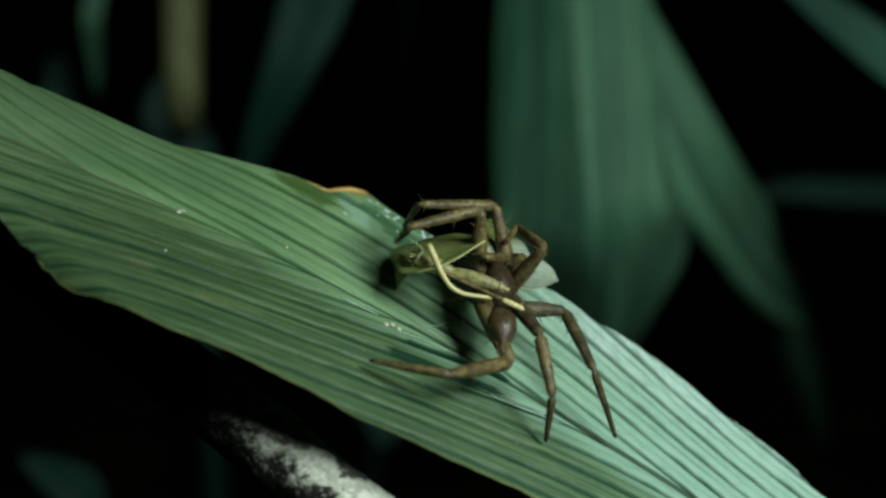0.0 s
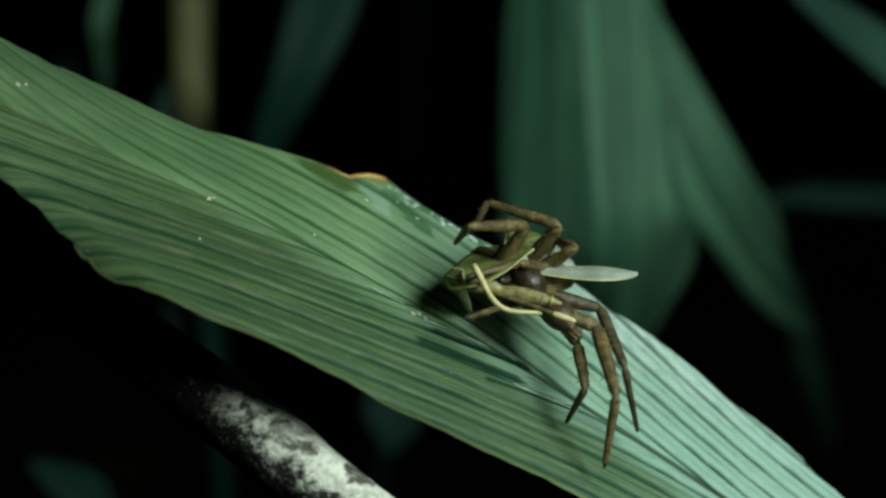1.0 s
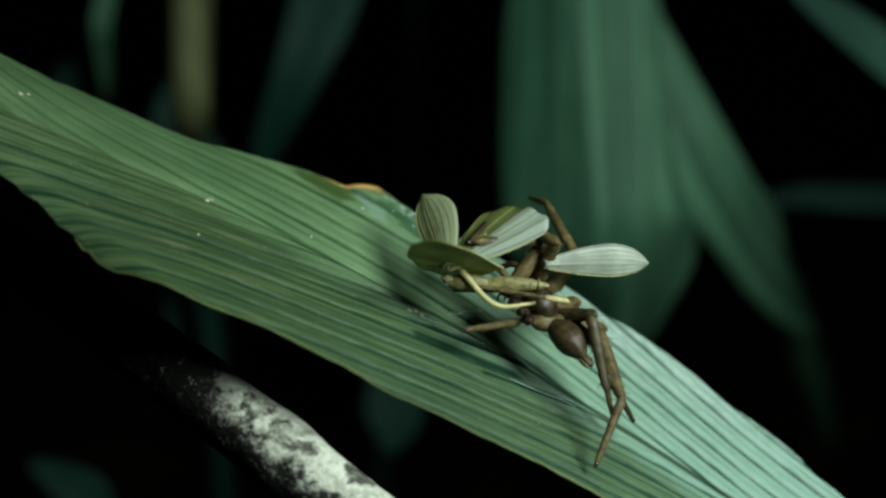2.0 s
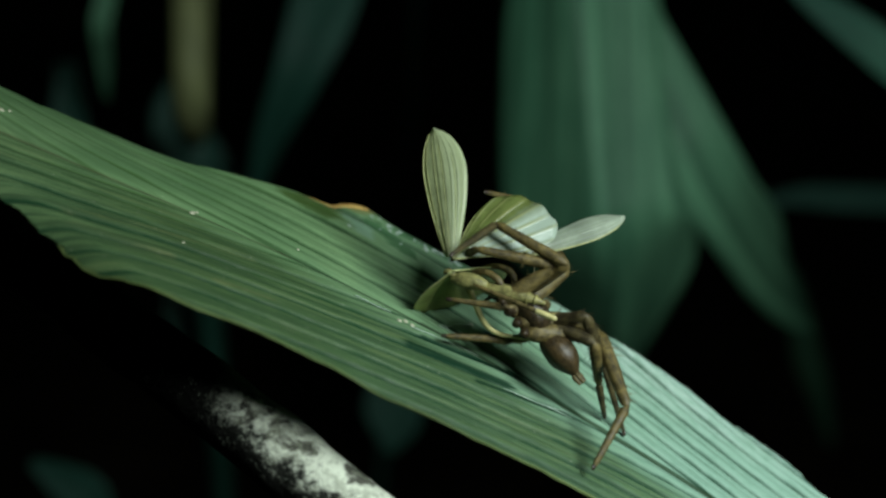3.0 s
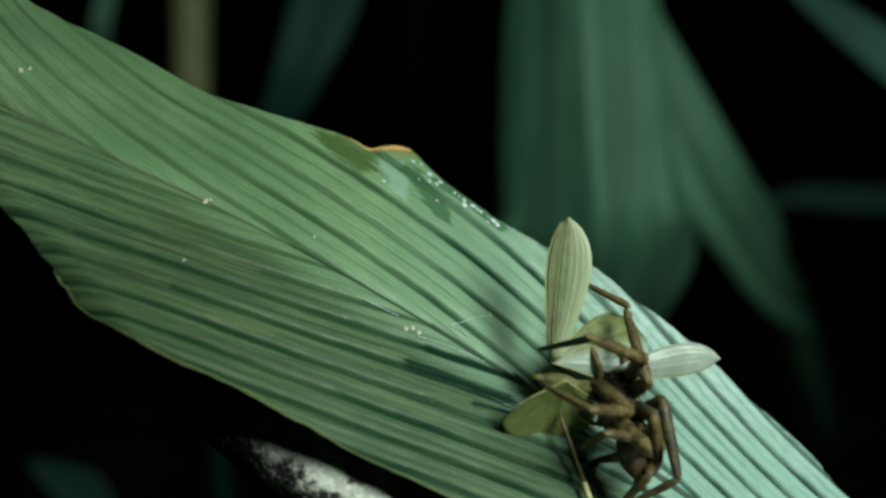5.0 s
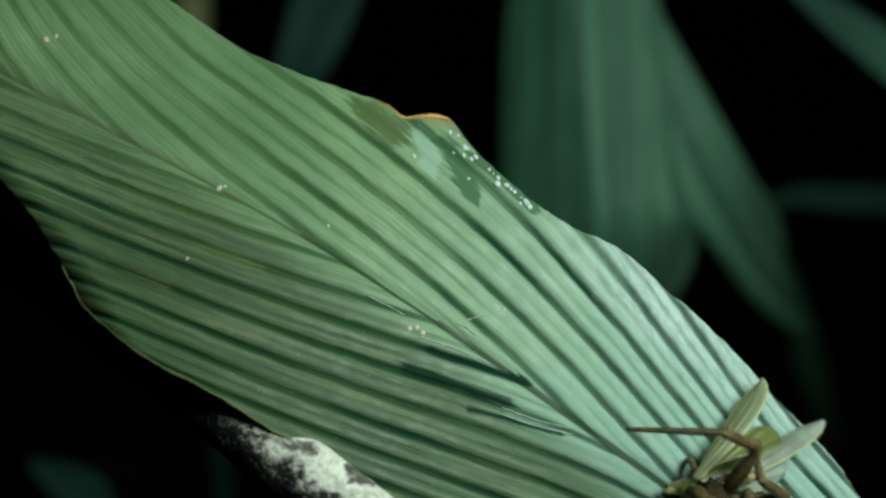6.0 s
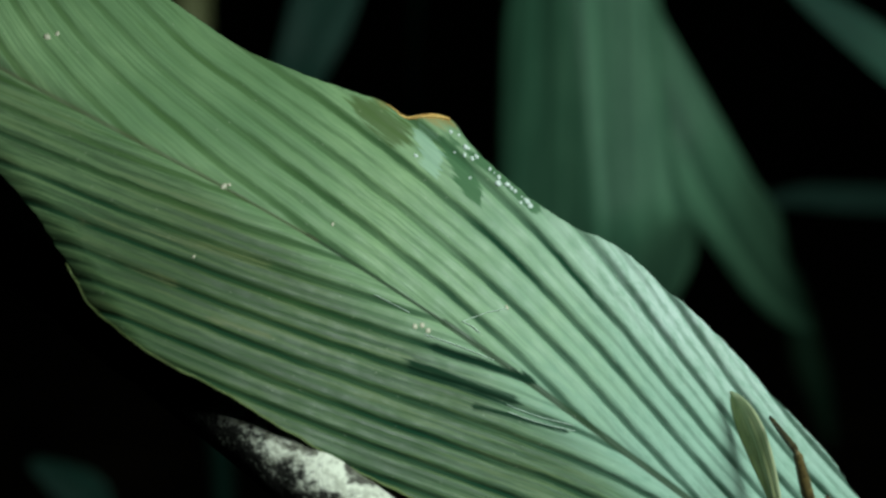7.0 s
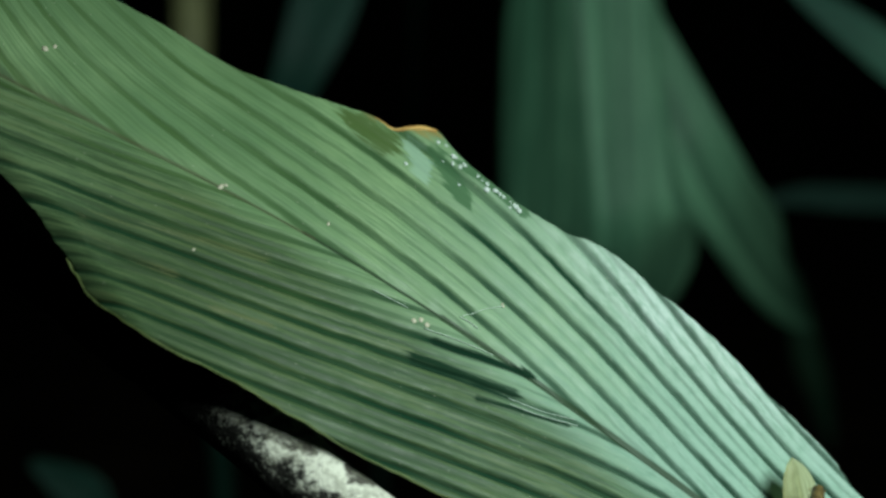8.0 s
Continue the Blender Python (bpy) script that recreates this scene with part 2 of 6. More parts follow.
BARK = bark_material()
LICHEN = plain_leaf("lichen", (0.66, 0.68, 0.58), (0.38, 0.42, 0.34), 0.9)
SOIL = soil_material()


# ---- building helpers ----
def mesh_of(name, verts, faces, material, uvs=None, smooth=True):
    me = bpy.data.meshes.new(name)
    me.from_pydata([tuple(v) for v in verts], [], faces)
    if uvs is not None:
        layer = me.uv_layers.new(name="UVMap")
        flat = np.array([uvs[l.vertex_index] for l in me.loops], dtype=np.float32)
        layer.data.foreach_set("uv", flat.ravel())
    if smooth:
        me.polygons.foreach_set("use_smooth", [True] * len(me.polygons))
    me.materials.append(material)
    me.update()
    return me


def part(name, me, parent, label=""):
    """Links a mesh as one object under a thing or a part."""
    ob = new(name, me)
    ob.parent = parent
    return tagged(ob, label) if label else ob


def knots(x, table):
    """A smooth curve through (x, y) pairs."""
    xs, ys = [p[0] for p in table], [p[1] for p in table]
    x = np.asarray(x, float)
    i = np.clip(np.searchsorted(xs, x) - 1, 0, len(xs) - 2)
    xs, ys = np.array(xs, float), np.array(ys, float)
    slope = np.gradient(ys, xs)
    h = xs[i + 1] - xs[i]
    s = np.clip((x - xs[i]) / h, 0, 1)
    return ((1 + 2 * s) * (1 - s) ** 2 * ys[i] + s * (1 - s) ** 2 * h * slope[i]
            + s * s * (3 - 2 * s) * ys[i + 1] + s * s * (s - 1) * h * slope[i + 1])


def grid_faces(rows, cols, wrap=False, start=0):
    faces = []
    for i in range(rows - 1):
        for j in range(cols - (0 if wrap else 1)):
            k = (j + 1) % cols
            faces.append((start + i * cols + j, start + i * cols + k, start + (i + 1) * cols + k, start + (i + 1) * cols + j))
    return faces


def tube(name, path, radii, material, sides=12, wobble=0.0, squash=1.0, closed=True):
    """A tapered tube along points, with rounded ends when the end radii are small."""
    pts = [Vector(p) for p in path]
    verts, uvs = [], []
    side = None
    for i, p in enumerate(pts):
        way = (pts[min(i + 1, len(pts) - 1)] - pts[max(i - 1, 0)]).normalized()
        if side is None:
            side = way.orthogonal().normalized()
        side = (side - way * side.dot(way)).normalized()
        up = way.cross(side)
        for k in range(sides):
            a = 2 * math.pi * k / sides
            r = radii[i] * (1 + wobble * noise.noise(p * 90 + Vector((math.cos(a), math.sin(a), 0)) * 1.3))
            verts.append(p + side * math.cos(a) * r + up * math.sin(a) * r * squash)
            uvs.append((i / (len(pts) - 1), 4 * k / sides))
    faces = grid_faces(len(pts), sides, True)
    if closed:
        for end, row in ((0, 0), (1, len(pts) - 1)):
            verts.append(pts[row])
            uvs.append((end, 0))
            c = len(verts) - 1
            ring = [row * sides + k for k in range(sides)]
            for k in range(sides):
                tri = (ring[k], ring[(k + 1) % sides], c)
                faces.append(tri if end else tri[::-1])
    return mesh_of(name, verts, faces, material, uvs)


def spline(points, count):
    """A smooth path through a few points, evenly drawn out."""
    pts = [Vector(p) for p in points]
    ts = [0.0]
    for a, b in zip(pts, pts[1:]):
        ts.append(ts[-1] + (b - a).length)
    at_t = np.linspace(0, ts[-1], count)
    cols = [knots(at_t, list(zip(ts, [p[k] for p in pts]))) for k in range(3)]
    return [Vector(v) for v in zip(*cols)]


# ---- ground ----
def build_ground():
    n = 60
    verts, faces = [], []
    for i in range(n + 1):
        for j in range(n + 1):
            x, y = (i / n - 0.5), (j / n - 0.5)
            x, y = math.copysign(abs(2 * x) ** 2.5 * 60, x), math.copysign(abs(2 * y) ** 2.5 * 60, y)
            verts.append((x, y, 0.04 * noise.noise(Vector((x * 0.9, y * 0.9, 0)))))
    faces = grid_faces(n + 1, n + 1)
    faces = [f[::-1] for f in faces]
    return tagged(new("ground", mesh_of("ground", verts, faces, SOIL)), "dark forest soil under leaf litter at night", "ground", kind="structure")


build_ground()

# ---- the leaf on which the hunt takes place ----
TOP = [(-190, -8.1), (-150, 7.3), (-110, 29.2), (-80, 29.4), (-64, 31.1), (-43, 30.6), (-24, 34.1), (-17, 36.2), (-12.3, 36.2), (-6.7, 40.0), (2, 37.8), (13, 35.9), (23, 35.4), (35, 37.1), (50, 35.9), (65, 33.9), (80, 31.2), (105, 25.6), (130, 14.1), (150, 6.1)]
BOTTOM = [(-190, -9.6), (-150, -17.1), (-110, -12.5), (-80, -15.5), (-66, -17.2), (-57, -20.0), (-49, -23.6), (-40, -28.2), (-32, -30.2), (-14, -29.7), (2, -29.2), (28, -26.4), (42, -23.2), (60, -20.6), (80, -18.3), (105, -13.2), (130, -3.8), (150, 2.2)]
MID = [(-190, -9), (-110, -5), (-79, -1.8), (-60, -0.2), (-45, 1.4), (-33.5, 2.7), (-15, 4), (14, 4.8), (54, 4.3), (100, 4), (150, 4)]


def leaf_height(u, v):
    """Bow of the blade out of its plane, in metres."""
    a, b = u / 0.1, v / 0.03
    return MM * (0.490 * b * b + 3.021 * a * b - 8.216 * a * a - 1.406 * a * a * a + 2.671 * a * a * b + 3.352 * a * b * b + 0.584 * b * b * b + 3.643 * a * a * a * a - 1.804 * a * a * a * b - 1.492 * a * a * b * b)


UPPER_VEINS = (-0.5133, 0.5634, 3.9772, 0.4018, 0.2717, 0.1939, 0.425, 0.4001, 0.2021, -0.1992, -0.2423, 0.055, 0.0856)
LOWER_VEINS = (0.0562, 3.233, -5.1741, 0.0287, 0.2733, 0.3644, -0.3341, -0.4187, -0.3872, -0.227, -0.1293, -0.1146, -0.0742)


def vein_count(u, d):
    """Counts the side veins: they leave the midrib towards the tip and turn along the margin. Millimetres."""
    u, d = np.asarray(u, float), np.asarray(d, float)
    inner = np.where(u > 70, 70 + 25 * np.tanh((u - 70) / 25), np.maximum(u, -95))
    a, b = inner / 60, (knots(u, MID) + d) / 30
    powers = (a ** 0, a, b, a * a, a * b, b * b, a ** 3, a * a * b, a * b * b, b ** 3, a ** 4, a ** 3 * b, a * a * b * b)
    up = sum(k * p for k, p in zip(UPPER_VEINS, powers))
    low = sum(k * p for k, p in zip(LOWER_VEINS, powers))
    return np.where(d >= 0, up, low) + 0.03 * (u - inner)


def blade_point(u, d):
    v = knots(u, MID) + d
    q = vein_count(u, d)
    w = leaf_height(u * MM, v * MM) / MM
    # towards the tip both margins roll back
    roll = np.clip((-25 - np.asarray(u)) / 30, 0, 1)
    roll = roll * roll * (3 - 2 * roll)
    w = w - roll * np.where(d > 0, 2.2 * (d / 30) ** 2, 1.0 * np.minimum(np.abs(d) / 17, 1.3) ** 2)
    # near the tip the lower margin curls under
    past = np.clip(knots(u, [(-190, -4), (-110, -8), (-66, -13.5), (-50, -19), (-40, -24), (-28, -30), (150, -40)]) - v, 0, 6)
    w = w - 0.14 * past * past
    amp = np.clip(np.abs(d) / 4.0, 0.1, 1.0) * knots(u, [(-190, 0.25), (-40, 0.42), (20, 0.72), (150, 0.76)])
    amp = amp * (1 + 0.5 * np.clip((-5 - v) / 10, 0, 1) * np.clip(-np.asarray(u) / 40, 0, 1))
    w = w - amp * np.exp(-(((q + 0.5) % 1.0 - 0.5) / 0.13) ** 2) - 0.10 * amp * np.exp(-((q % 1.0 - 0.5) / 0.11) ** 2)
    w = w + 0.05 * np.sin(q * 13.1 + 0.07 * np.asarray(u)) * amp
    w = w - 0.5 * np.exp(-(d / 1.2) ** 2)
    return v, w, q


def build_leaf():
    leaf = tagged(new("palm_leaf"), "long green palm leaf with pleated veins and a chewed brown edge", "leaf")
    us = np.linspace(-190, 150, 400)
    verts, uvs = [], []
    half = 130
    for u in us:
        m = float(knots(u, MID))
        top, bottom = float(knots(u, TOP)) - m, float(knots(u, BOTTOM)) - m
        jag = 0.35 * noise.noise(Vector((u * 0.35, 3, 0))) + 0.15 * noise.noise(Vector((u * 1.2, 7, 0)))
        jag2 = 0.35 * noise.noise(Vector((u * 0.3, 13, 0)))
        if -62 < u < -38:
            jag2 += 0.5 * math.sin((u + 62) / 24 * math.pi) * abs(noise.noise(Vector((u * 0.5, 31, 0))))
        s = np.concatenate([np.linspace(bottom + jag2, 0, half)[:-1], np.linspace(0, top + jag, half)])
        v, w, q = blade_point(np.full_like(s, u), s)
        for k in range(len(s)):
            verts.append((u * MM, v[k] * MM, w[k] * MM))
            uvs.append((u * MM * 10, q[k] if s[k] >= 0 else q[k] + 40))
    cols = 2 * half - 1
    faces = [f[::-1] for f in grid_faces(len(us), cols)]
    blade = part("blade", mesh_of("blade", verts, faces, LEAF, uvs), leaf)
    solid = blade.modifiers.new("thickness", "SOLIDIFY")
    solid.thickness, solid.offset = 0.00035, -1
    path = [(u * MM, float(knots(u, MID)) * MM, leaf_height(u * MM, float(knots(u, MID)) * MM) - 0.0012 - 0.0011 * (u + 188) / 340) for u in np.linspace(-188, 152, 60)]
    part("midrib", tube("midrib", path, [0.0005 + 0.0011 * k / 59 for k in range(60)], MIDRIB, 10), leaf, "pale green midrib")
    end = path[-1]
    stalk = spline([end, (0.175, 0.003, end[2] - 0.003), (0.205, 0.0, end[2] - 0.010)], 14)
    part("petiole", tube("petiole", stalk, [0.0018 + 0.0005 * k / 13 for k in range(14)], MIDRIB, 12), leaf, "grooved green leaf stalk")
    # dry margins
    edge = []
    for u in np.linspace(-48, 95, 120):
        m = float(knots(u, MID))
        d = float(knots(u, BOTTOM)) - m + 0.35 * noise.noise(Vector((u * 0.3, 13, 0)))
        v, w, _ = blade_point(np.array([u]), np.array([d]))
        edge.append((u * MM, float(v[0]) * MM, (float(w[0]) - 0.15) * MM))
    part("margin", tube("margin", edge, [0.00022 + 0.00012 * abs(noise.noise(Vector((k * 0.2, 0, 0)))) for k in range(120)], MARGIN, 8, 0.3), leaf, "thin yellowed leaf margin")
    bite = []
    for u in np.linspace(-17, -5.0, 40):
        m = float(knots(u, MID))
        d = float(knots(u, TOP)) - m + 0.35 * noise.noise(Vector((u * 0.35, 3, 0))) + 0.15 * noise.noise(Vector((u * 1.2, 7, 0)))
        v, w, _ = blade_point(np.array([u]), np.array([d]))
        bite.append((u * MM, (float(v[0]) - 0.25) * MM, (float(w[0]) + 0.05) * MM))
    part("chewed_edge", tube("chewed_edge", bite, [(0.10 + 0.36 * (k / 39) ** 0.8 * math.sin(math.pi * min(1, (k + 2) / 41)) ** 0.4 * 1.5) * MM * (1 + 0.4 * noise.noise(Vector((k * 0.35, 5, 0)))) for k in range(40)],
                             SCORCH, 8, 0.3, 0.5), leaf, "orange-brown dried bite edge")
    return leaf


palm_leaf = build_leaf()


def on_blade(u, v, lift=0.0):
    d = v - float(knots(u, MID))
    vv, w, _ = blade_point(np.array([float(u)]), np.array([d]))
    return Vector((u * MM, v * MM, (float(w[0]) + lift) * MM))


def dome(name, r, flat, material, seed, ragged=0.2):
    """A small irregular lump or drop lying on the blade."""
    rnd = random.Random(seed)
    sides, rings = 14, 6
    verts, squeeze, turn = [], rnd.uniform(0.55, 1.0), rnd.uniform(0, 3.1)
    for i in range(rings):
        a = math.pi / 2 * i / (rings - 1)
        for k in range(sides):
            b = 2 * math.pi * k / sides
            rough = 1 + ragged * noise.noise(Vector((math.cos(b) * 1.6, math.sin(b) * 1.6, seed * 3.7)))
            x, y = math.cos(a) * math.cos(b) * rough, math.cos(a) * math.sin(b) * squeeze * rough
            verts.append((r * (x * math.cos(turn) - y * math.sin(turn)), r * (x * math.sin(turn) + y * math.cos(turn)), r * flat * math.sin(a) - 0.05 * r))
    faces = grid_faces(rings, sides, True) + [tuple(reversed(range(sides)))]
    return mesh_of(name, verts, faces, material)


def scatter_on_leaf():
    rnd = random.Random(5)
    for k in range(27):
        s = rnd.random()
        u, v = -3.0 + 20.0 * s + rnd.gauss(0, 0.7), 38.2 - 3.6 * s + rnd.gauss(0, 0.8)
        if k > 24:
            u, v = (-6.9, 29.9) if k == 25 else (4.2, 32.2)
        top = float(knots(u, TOP)) - 0.9
        v = min(v, top)
        drop = part("dew_drop", dome("dew_drop", rnd.uniform(0.25, 0.5) * rnd.uniform(0.8, 1.6) * MM, 0.5, DEW, k), palm_leaf, "whitish dew drop")
        drop.location = on_blade(u, v)
    for k, (u, v, r) in enumerate(((-33.4, 2.8, 0.6), (-32.8, 3.6, 0.3), (-13.2, 8.3, 0.35), (10.8, 1.5, 0.4), (9.7, 0.5, 0.4), (12.2, 1.3, 0.42), (-74.4, 8.5, 0.5), (-73.4, 10.2, 0.4),
                                   (23.2, 14.3, 0.4), (-30.7, -12.0, 0.3))):
        lump = part("speck", dome("speck", 1.35 * r * MM, 0.5, SPECK, 100 + k), palm_leaf, "pale crusty speck")
        lump.location = on_blade(u, v)
    # dried silk threads stuck to the blade
    for k, pts in enumerate((((0.2, 1.2), (4.4, 1.9), (7.6, 2.2)), ((12.0, 0.2), (18.0, 2.0), (26.0, 4.0)), ((33, -3.0), (39.8, -1.0), (46.9, 2.0)),
                             ((32.5, -1.6), (38.5, 0.0), (46.0, 2.6)), ((17.0, 6.7), (19.9, 10.6), (23.2, 14.0)), ((17.0, 6.7), (19.0, 7.0), (21.0, 6.8)))):
        line = [on_blade(u, v, 0.18) for u, v, _ in [(float(a), float(b), 0) for a, b in zip(*[knots(np.linspace(0, len(pts) - 1, 30), list(enumerate(c))) for c in zip(*pts)])]]
        part("silk_thread", tube("silk_thread", line, [0.00006 + 0.00007 * abs(noise.noise(Vector((q * 0.6, k, 0)))) for q in range(30)], SILK, 6), palm_leaf, "pale dried silk thread")


scatter_on_leaf()


# ---- plants behind ----
def ribbon(name, centre, widths, material, normal, veins=6.0, fold=0.15, cols=17, lobes=None):
    """A leaf blade along a centre line, widths to either side, folded a little along the middle."""
    pts = [Vector(p) for p in centre]
    nrm = Vector(normal).normalized()
    verts, uvs = [], []
    for i, p in enumerate(pts):
        way = (pts[min(i + 1, len(pts) - 1)] - pts[max(i - 1, 0)]).normalized()
        side = nrm.cross(way).normalized()
        up = way.cross(side)
        left, right = widths[i]
        for k in range(cols):
            s = 2 * k / (cols - 1) - 1
            r = s * (right if s > 0 else left)
            ripple = 0.02 * abs(left + right) * noise.noise(p * 12 + Vector((s * 2, 0, 0)))
            tilt = fold[0 if s < 0 else 1] if isinstance(fold, tuple) else fold
            verts.append(p + side * r + up * (tilt * abs(r) + ripple))
            uvs.append((i / (len(pts) - 1), s * veins))
    me = mesh_of(name, verts, grid_faces(len(pts), cols), material, uvs)
    return me


def thick(ob, t=0.0006):
    m = ob.modifiers.new("thickness", "SOLIDIFY")
    m.thickness = t
    return ob


TOWARDS = CAM.to_3x3() @ Vector((0, 0, 1))


def far_blade(name, spine, widths, depth, material, parent, label="", veins=6.0, fold=0.15, lean=(0, 0, 0), rows=40, spread=False):
    """A blade at a depth: spine points and half widths in thousandths of the view's half width."""
    k = math.tan(math.radians(18)) * depth / 1000
    n = len(spine)
    grow = [1 + dz / depth if spread else 1 for _, _, dz in spine]
    centre = spline([at(x * k * g, y * k * g, depth + dz) for (x, y, dz), g in zip(spine, grow)], rows)
    ts = list(range(n))
    tt = np.linspace(0, n - 1, rows)
    left = knots(tt, list(zip(ts, [w[0] for w in widths])))
    right = knots(tt, list(zip(ts, [w[1] for w in widths])))
    ws = [(max(a, 0.5) * k, max(b, 0.5) * k) for a, b in zip(left, right)]
    ob = part(name, ribbon(name, centre, ws, material, TOWARDS + Vector(lean), veins, fold), parent, label)
    return thick(ob, 0.0008)


def stalk_to_ground(top, bend, foot, r0, r1, material, parent, name="stalk", label=""):
    return part(name, tube(name, spline([top, bend, foot], 24), [r0 + (r1 - r0) * k / 23 for k in range(24)], material, 10), parent, label)


# fishtail palm leaf, split at its end, hanging behind
fishtail = tagged(new("fishtail_palm"), "broad split palm leaf hanging in the dark behind", "plant")
far_blade("leaf_lobe", [(288, 881, 0.0), (295, 562, 0.0), (320, 371, 0.0), (339, 205, 0.0), (359, 52, 0.0), (416, -152, 0.045), (480, -356, 0.12)],
          [(60, 60), (140, 185), (191, 185), (219, 191), (204, 236), (100, 134), (6, 13)], 0.61, FAR_LEAF, fishtail, veins=5, fold=(-0.95, -0.25))
far_blade("leaf_lobe", [(403, 881, 0.0), (429, 562, 0.0), (531, 371, 0.0), (620, 205, 0.0), (709, 65, 0.045), (798, -126, 0.42), (850, -305, 0.62), (881, -458, 0.75)],
          [(50, 50), (128, 51), (153, 89), (166, 102), (100, 102), (115, 77), (70, 64), (13, 10)], 0.62, FAR_LEAF, fishtail, "half of the split leaf that curls back", veins=4, fold=-0.1, lean=(0.05, 0.0, 0.2), spread=True)
stalk_to_ground(at(0.074, 0.213, 0.62), at(0.35, 0.30, 0.90), Vector((0.80, 1.1, -0.02)), 0.003, 0.006, FAR_LEAF, fishtail)

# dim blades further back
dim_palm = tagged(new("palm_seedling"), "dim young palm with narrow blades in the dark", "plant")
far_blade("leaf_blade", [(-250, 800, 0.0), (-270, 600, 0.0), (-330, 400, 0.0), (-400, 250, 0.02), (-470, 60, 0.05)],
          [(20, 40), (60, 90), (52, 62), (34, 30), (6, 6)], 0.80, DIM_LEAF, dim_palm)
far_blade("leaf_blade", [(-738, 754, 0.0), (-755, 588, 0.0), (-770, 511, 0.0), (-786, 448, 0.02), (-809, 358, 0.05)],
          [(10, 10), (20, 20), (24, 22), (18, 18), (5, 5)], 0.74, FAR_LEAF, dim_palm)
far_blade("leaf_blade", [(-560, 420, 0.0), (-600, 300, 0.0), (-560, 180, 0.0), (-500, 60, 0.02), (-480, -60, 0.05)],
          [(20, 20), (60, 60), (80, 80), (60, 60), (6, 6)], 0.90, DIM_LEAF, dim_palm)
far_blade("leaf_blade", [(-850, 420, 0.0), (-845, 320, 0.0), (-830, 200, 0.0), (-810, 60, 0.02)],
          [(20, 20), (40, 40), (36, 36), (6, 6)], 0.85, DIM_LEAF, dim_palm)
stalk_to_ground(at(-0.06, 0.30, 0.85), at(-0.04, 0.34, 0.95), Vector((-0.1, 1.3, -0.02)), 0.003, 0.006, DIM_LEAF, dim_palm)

reed = tagged(new("dry_reed"), "yellowish dry reed stalk, out of focus", "plant")
stalk_to_ground(at(-0.570 * 0.325 * 0.7, 0.70 * 0.325 * 0.7, 0.70), at(-0.568 * 0.325 * 0.7, 0.35 * 0.325 * 0.7, 0.70),
                at(-0.560 * 0.325 * 0.80, 0.26 * 0.325 * 0.80, 0.80), 0.0115, 0.0085, DRY_STALK, reed)
# the reed's fade into the dark is painted: its lower stalk is darker
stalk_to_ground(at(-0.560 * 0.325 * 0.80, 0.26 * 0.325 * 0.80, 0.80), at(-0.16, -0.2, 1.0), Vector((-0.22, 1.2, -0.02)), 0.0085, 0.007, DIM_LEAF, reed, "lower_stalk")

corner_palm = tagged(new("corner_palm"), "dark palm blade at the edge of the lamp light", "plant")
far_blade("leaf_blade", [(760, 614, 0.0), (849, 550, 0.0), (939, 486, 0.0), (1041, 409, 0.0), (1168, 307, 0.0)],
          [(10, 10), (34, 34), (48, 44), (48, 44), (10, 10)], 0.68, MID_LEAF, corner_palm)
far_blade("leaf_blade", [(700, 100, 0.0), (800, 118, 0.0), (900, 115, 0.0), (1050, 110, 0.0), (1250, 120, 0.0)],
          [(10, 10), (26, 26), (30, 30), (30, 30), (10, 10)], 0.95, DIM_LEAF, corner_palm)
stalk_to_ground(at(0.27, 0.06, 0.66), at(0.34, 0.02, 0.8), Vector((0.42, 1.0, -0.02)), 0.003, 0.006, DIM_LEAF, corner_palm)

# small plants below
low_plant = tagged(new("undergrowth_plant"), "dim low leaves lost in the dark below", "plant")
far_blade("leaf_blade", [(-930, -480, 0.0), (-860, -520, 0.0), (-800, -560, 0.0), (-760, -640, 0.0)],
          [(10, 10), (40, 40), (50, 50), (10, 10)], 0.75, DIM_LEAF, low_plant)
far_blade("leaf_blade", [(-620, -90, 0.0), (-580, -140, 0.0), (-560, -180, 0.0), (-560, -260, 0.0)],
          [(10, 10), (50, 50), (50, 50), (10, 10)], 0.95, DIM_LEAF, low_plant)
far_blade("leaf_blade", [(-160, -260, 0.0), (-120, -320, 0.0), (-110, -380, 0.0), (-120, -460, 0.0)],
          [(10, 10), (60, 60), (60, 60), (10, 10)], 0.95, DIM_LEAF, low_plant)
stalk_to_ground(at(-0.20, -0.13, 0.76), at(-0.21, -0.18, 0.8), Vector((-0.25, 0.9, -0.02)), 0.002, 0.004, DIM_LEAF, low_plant)


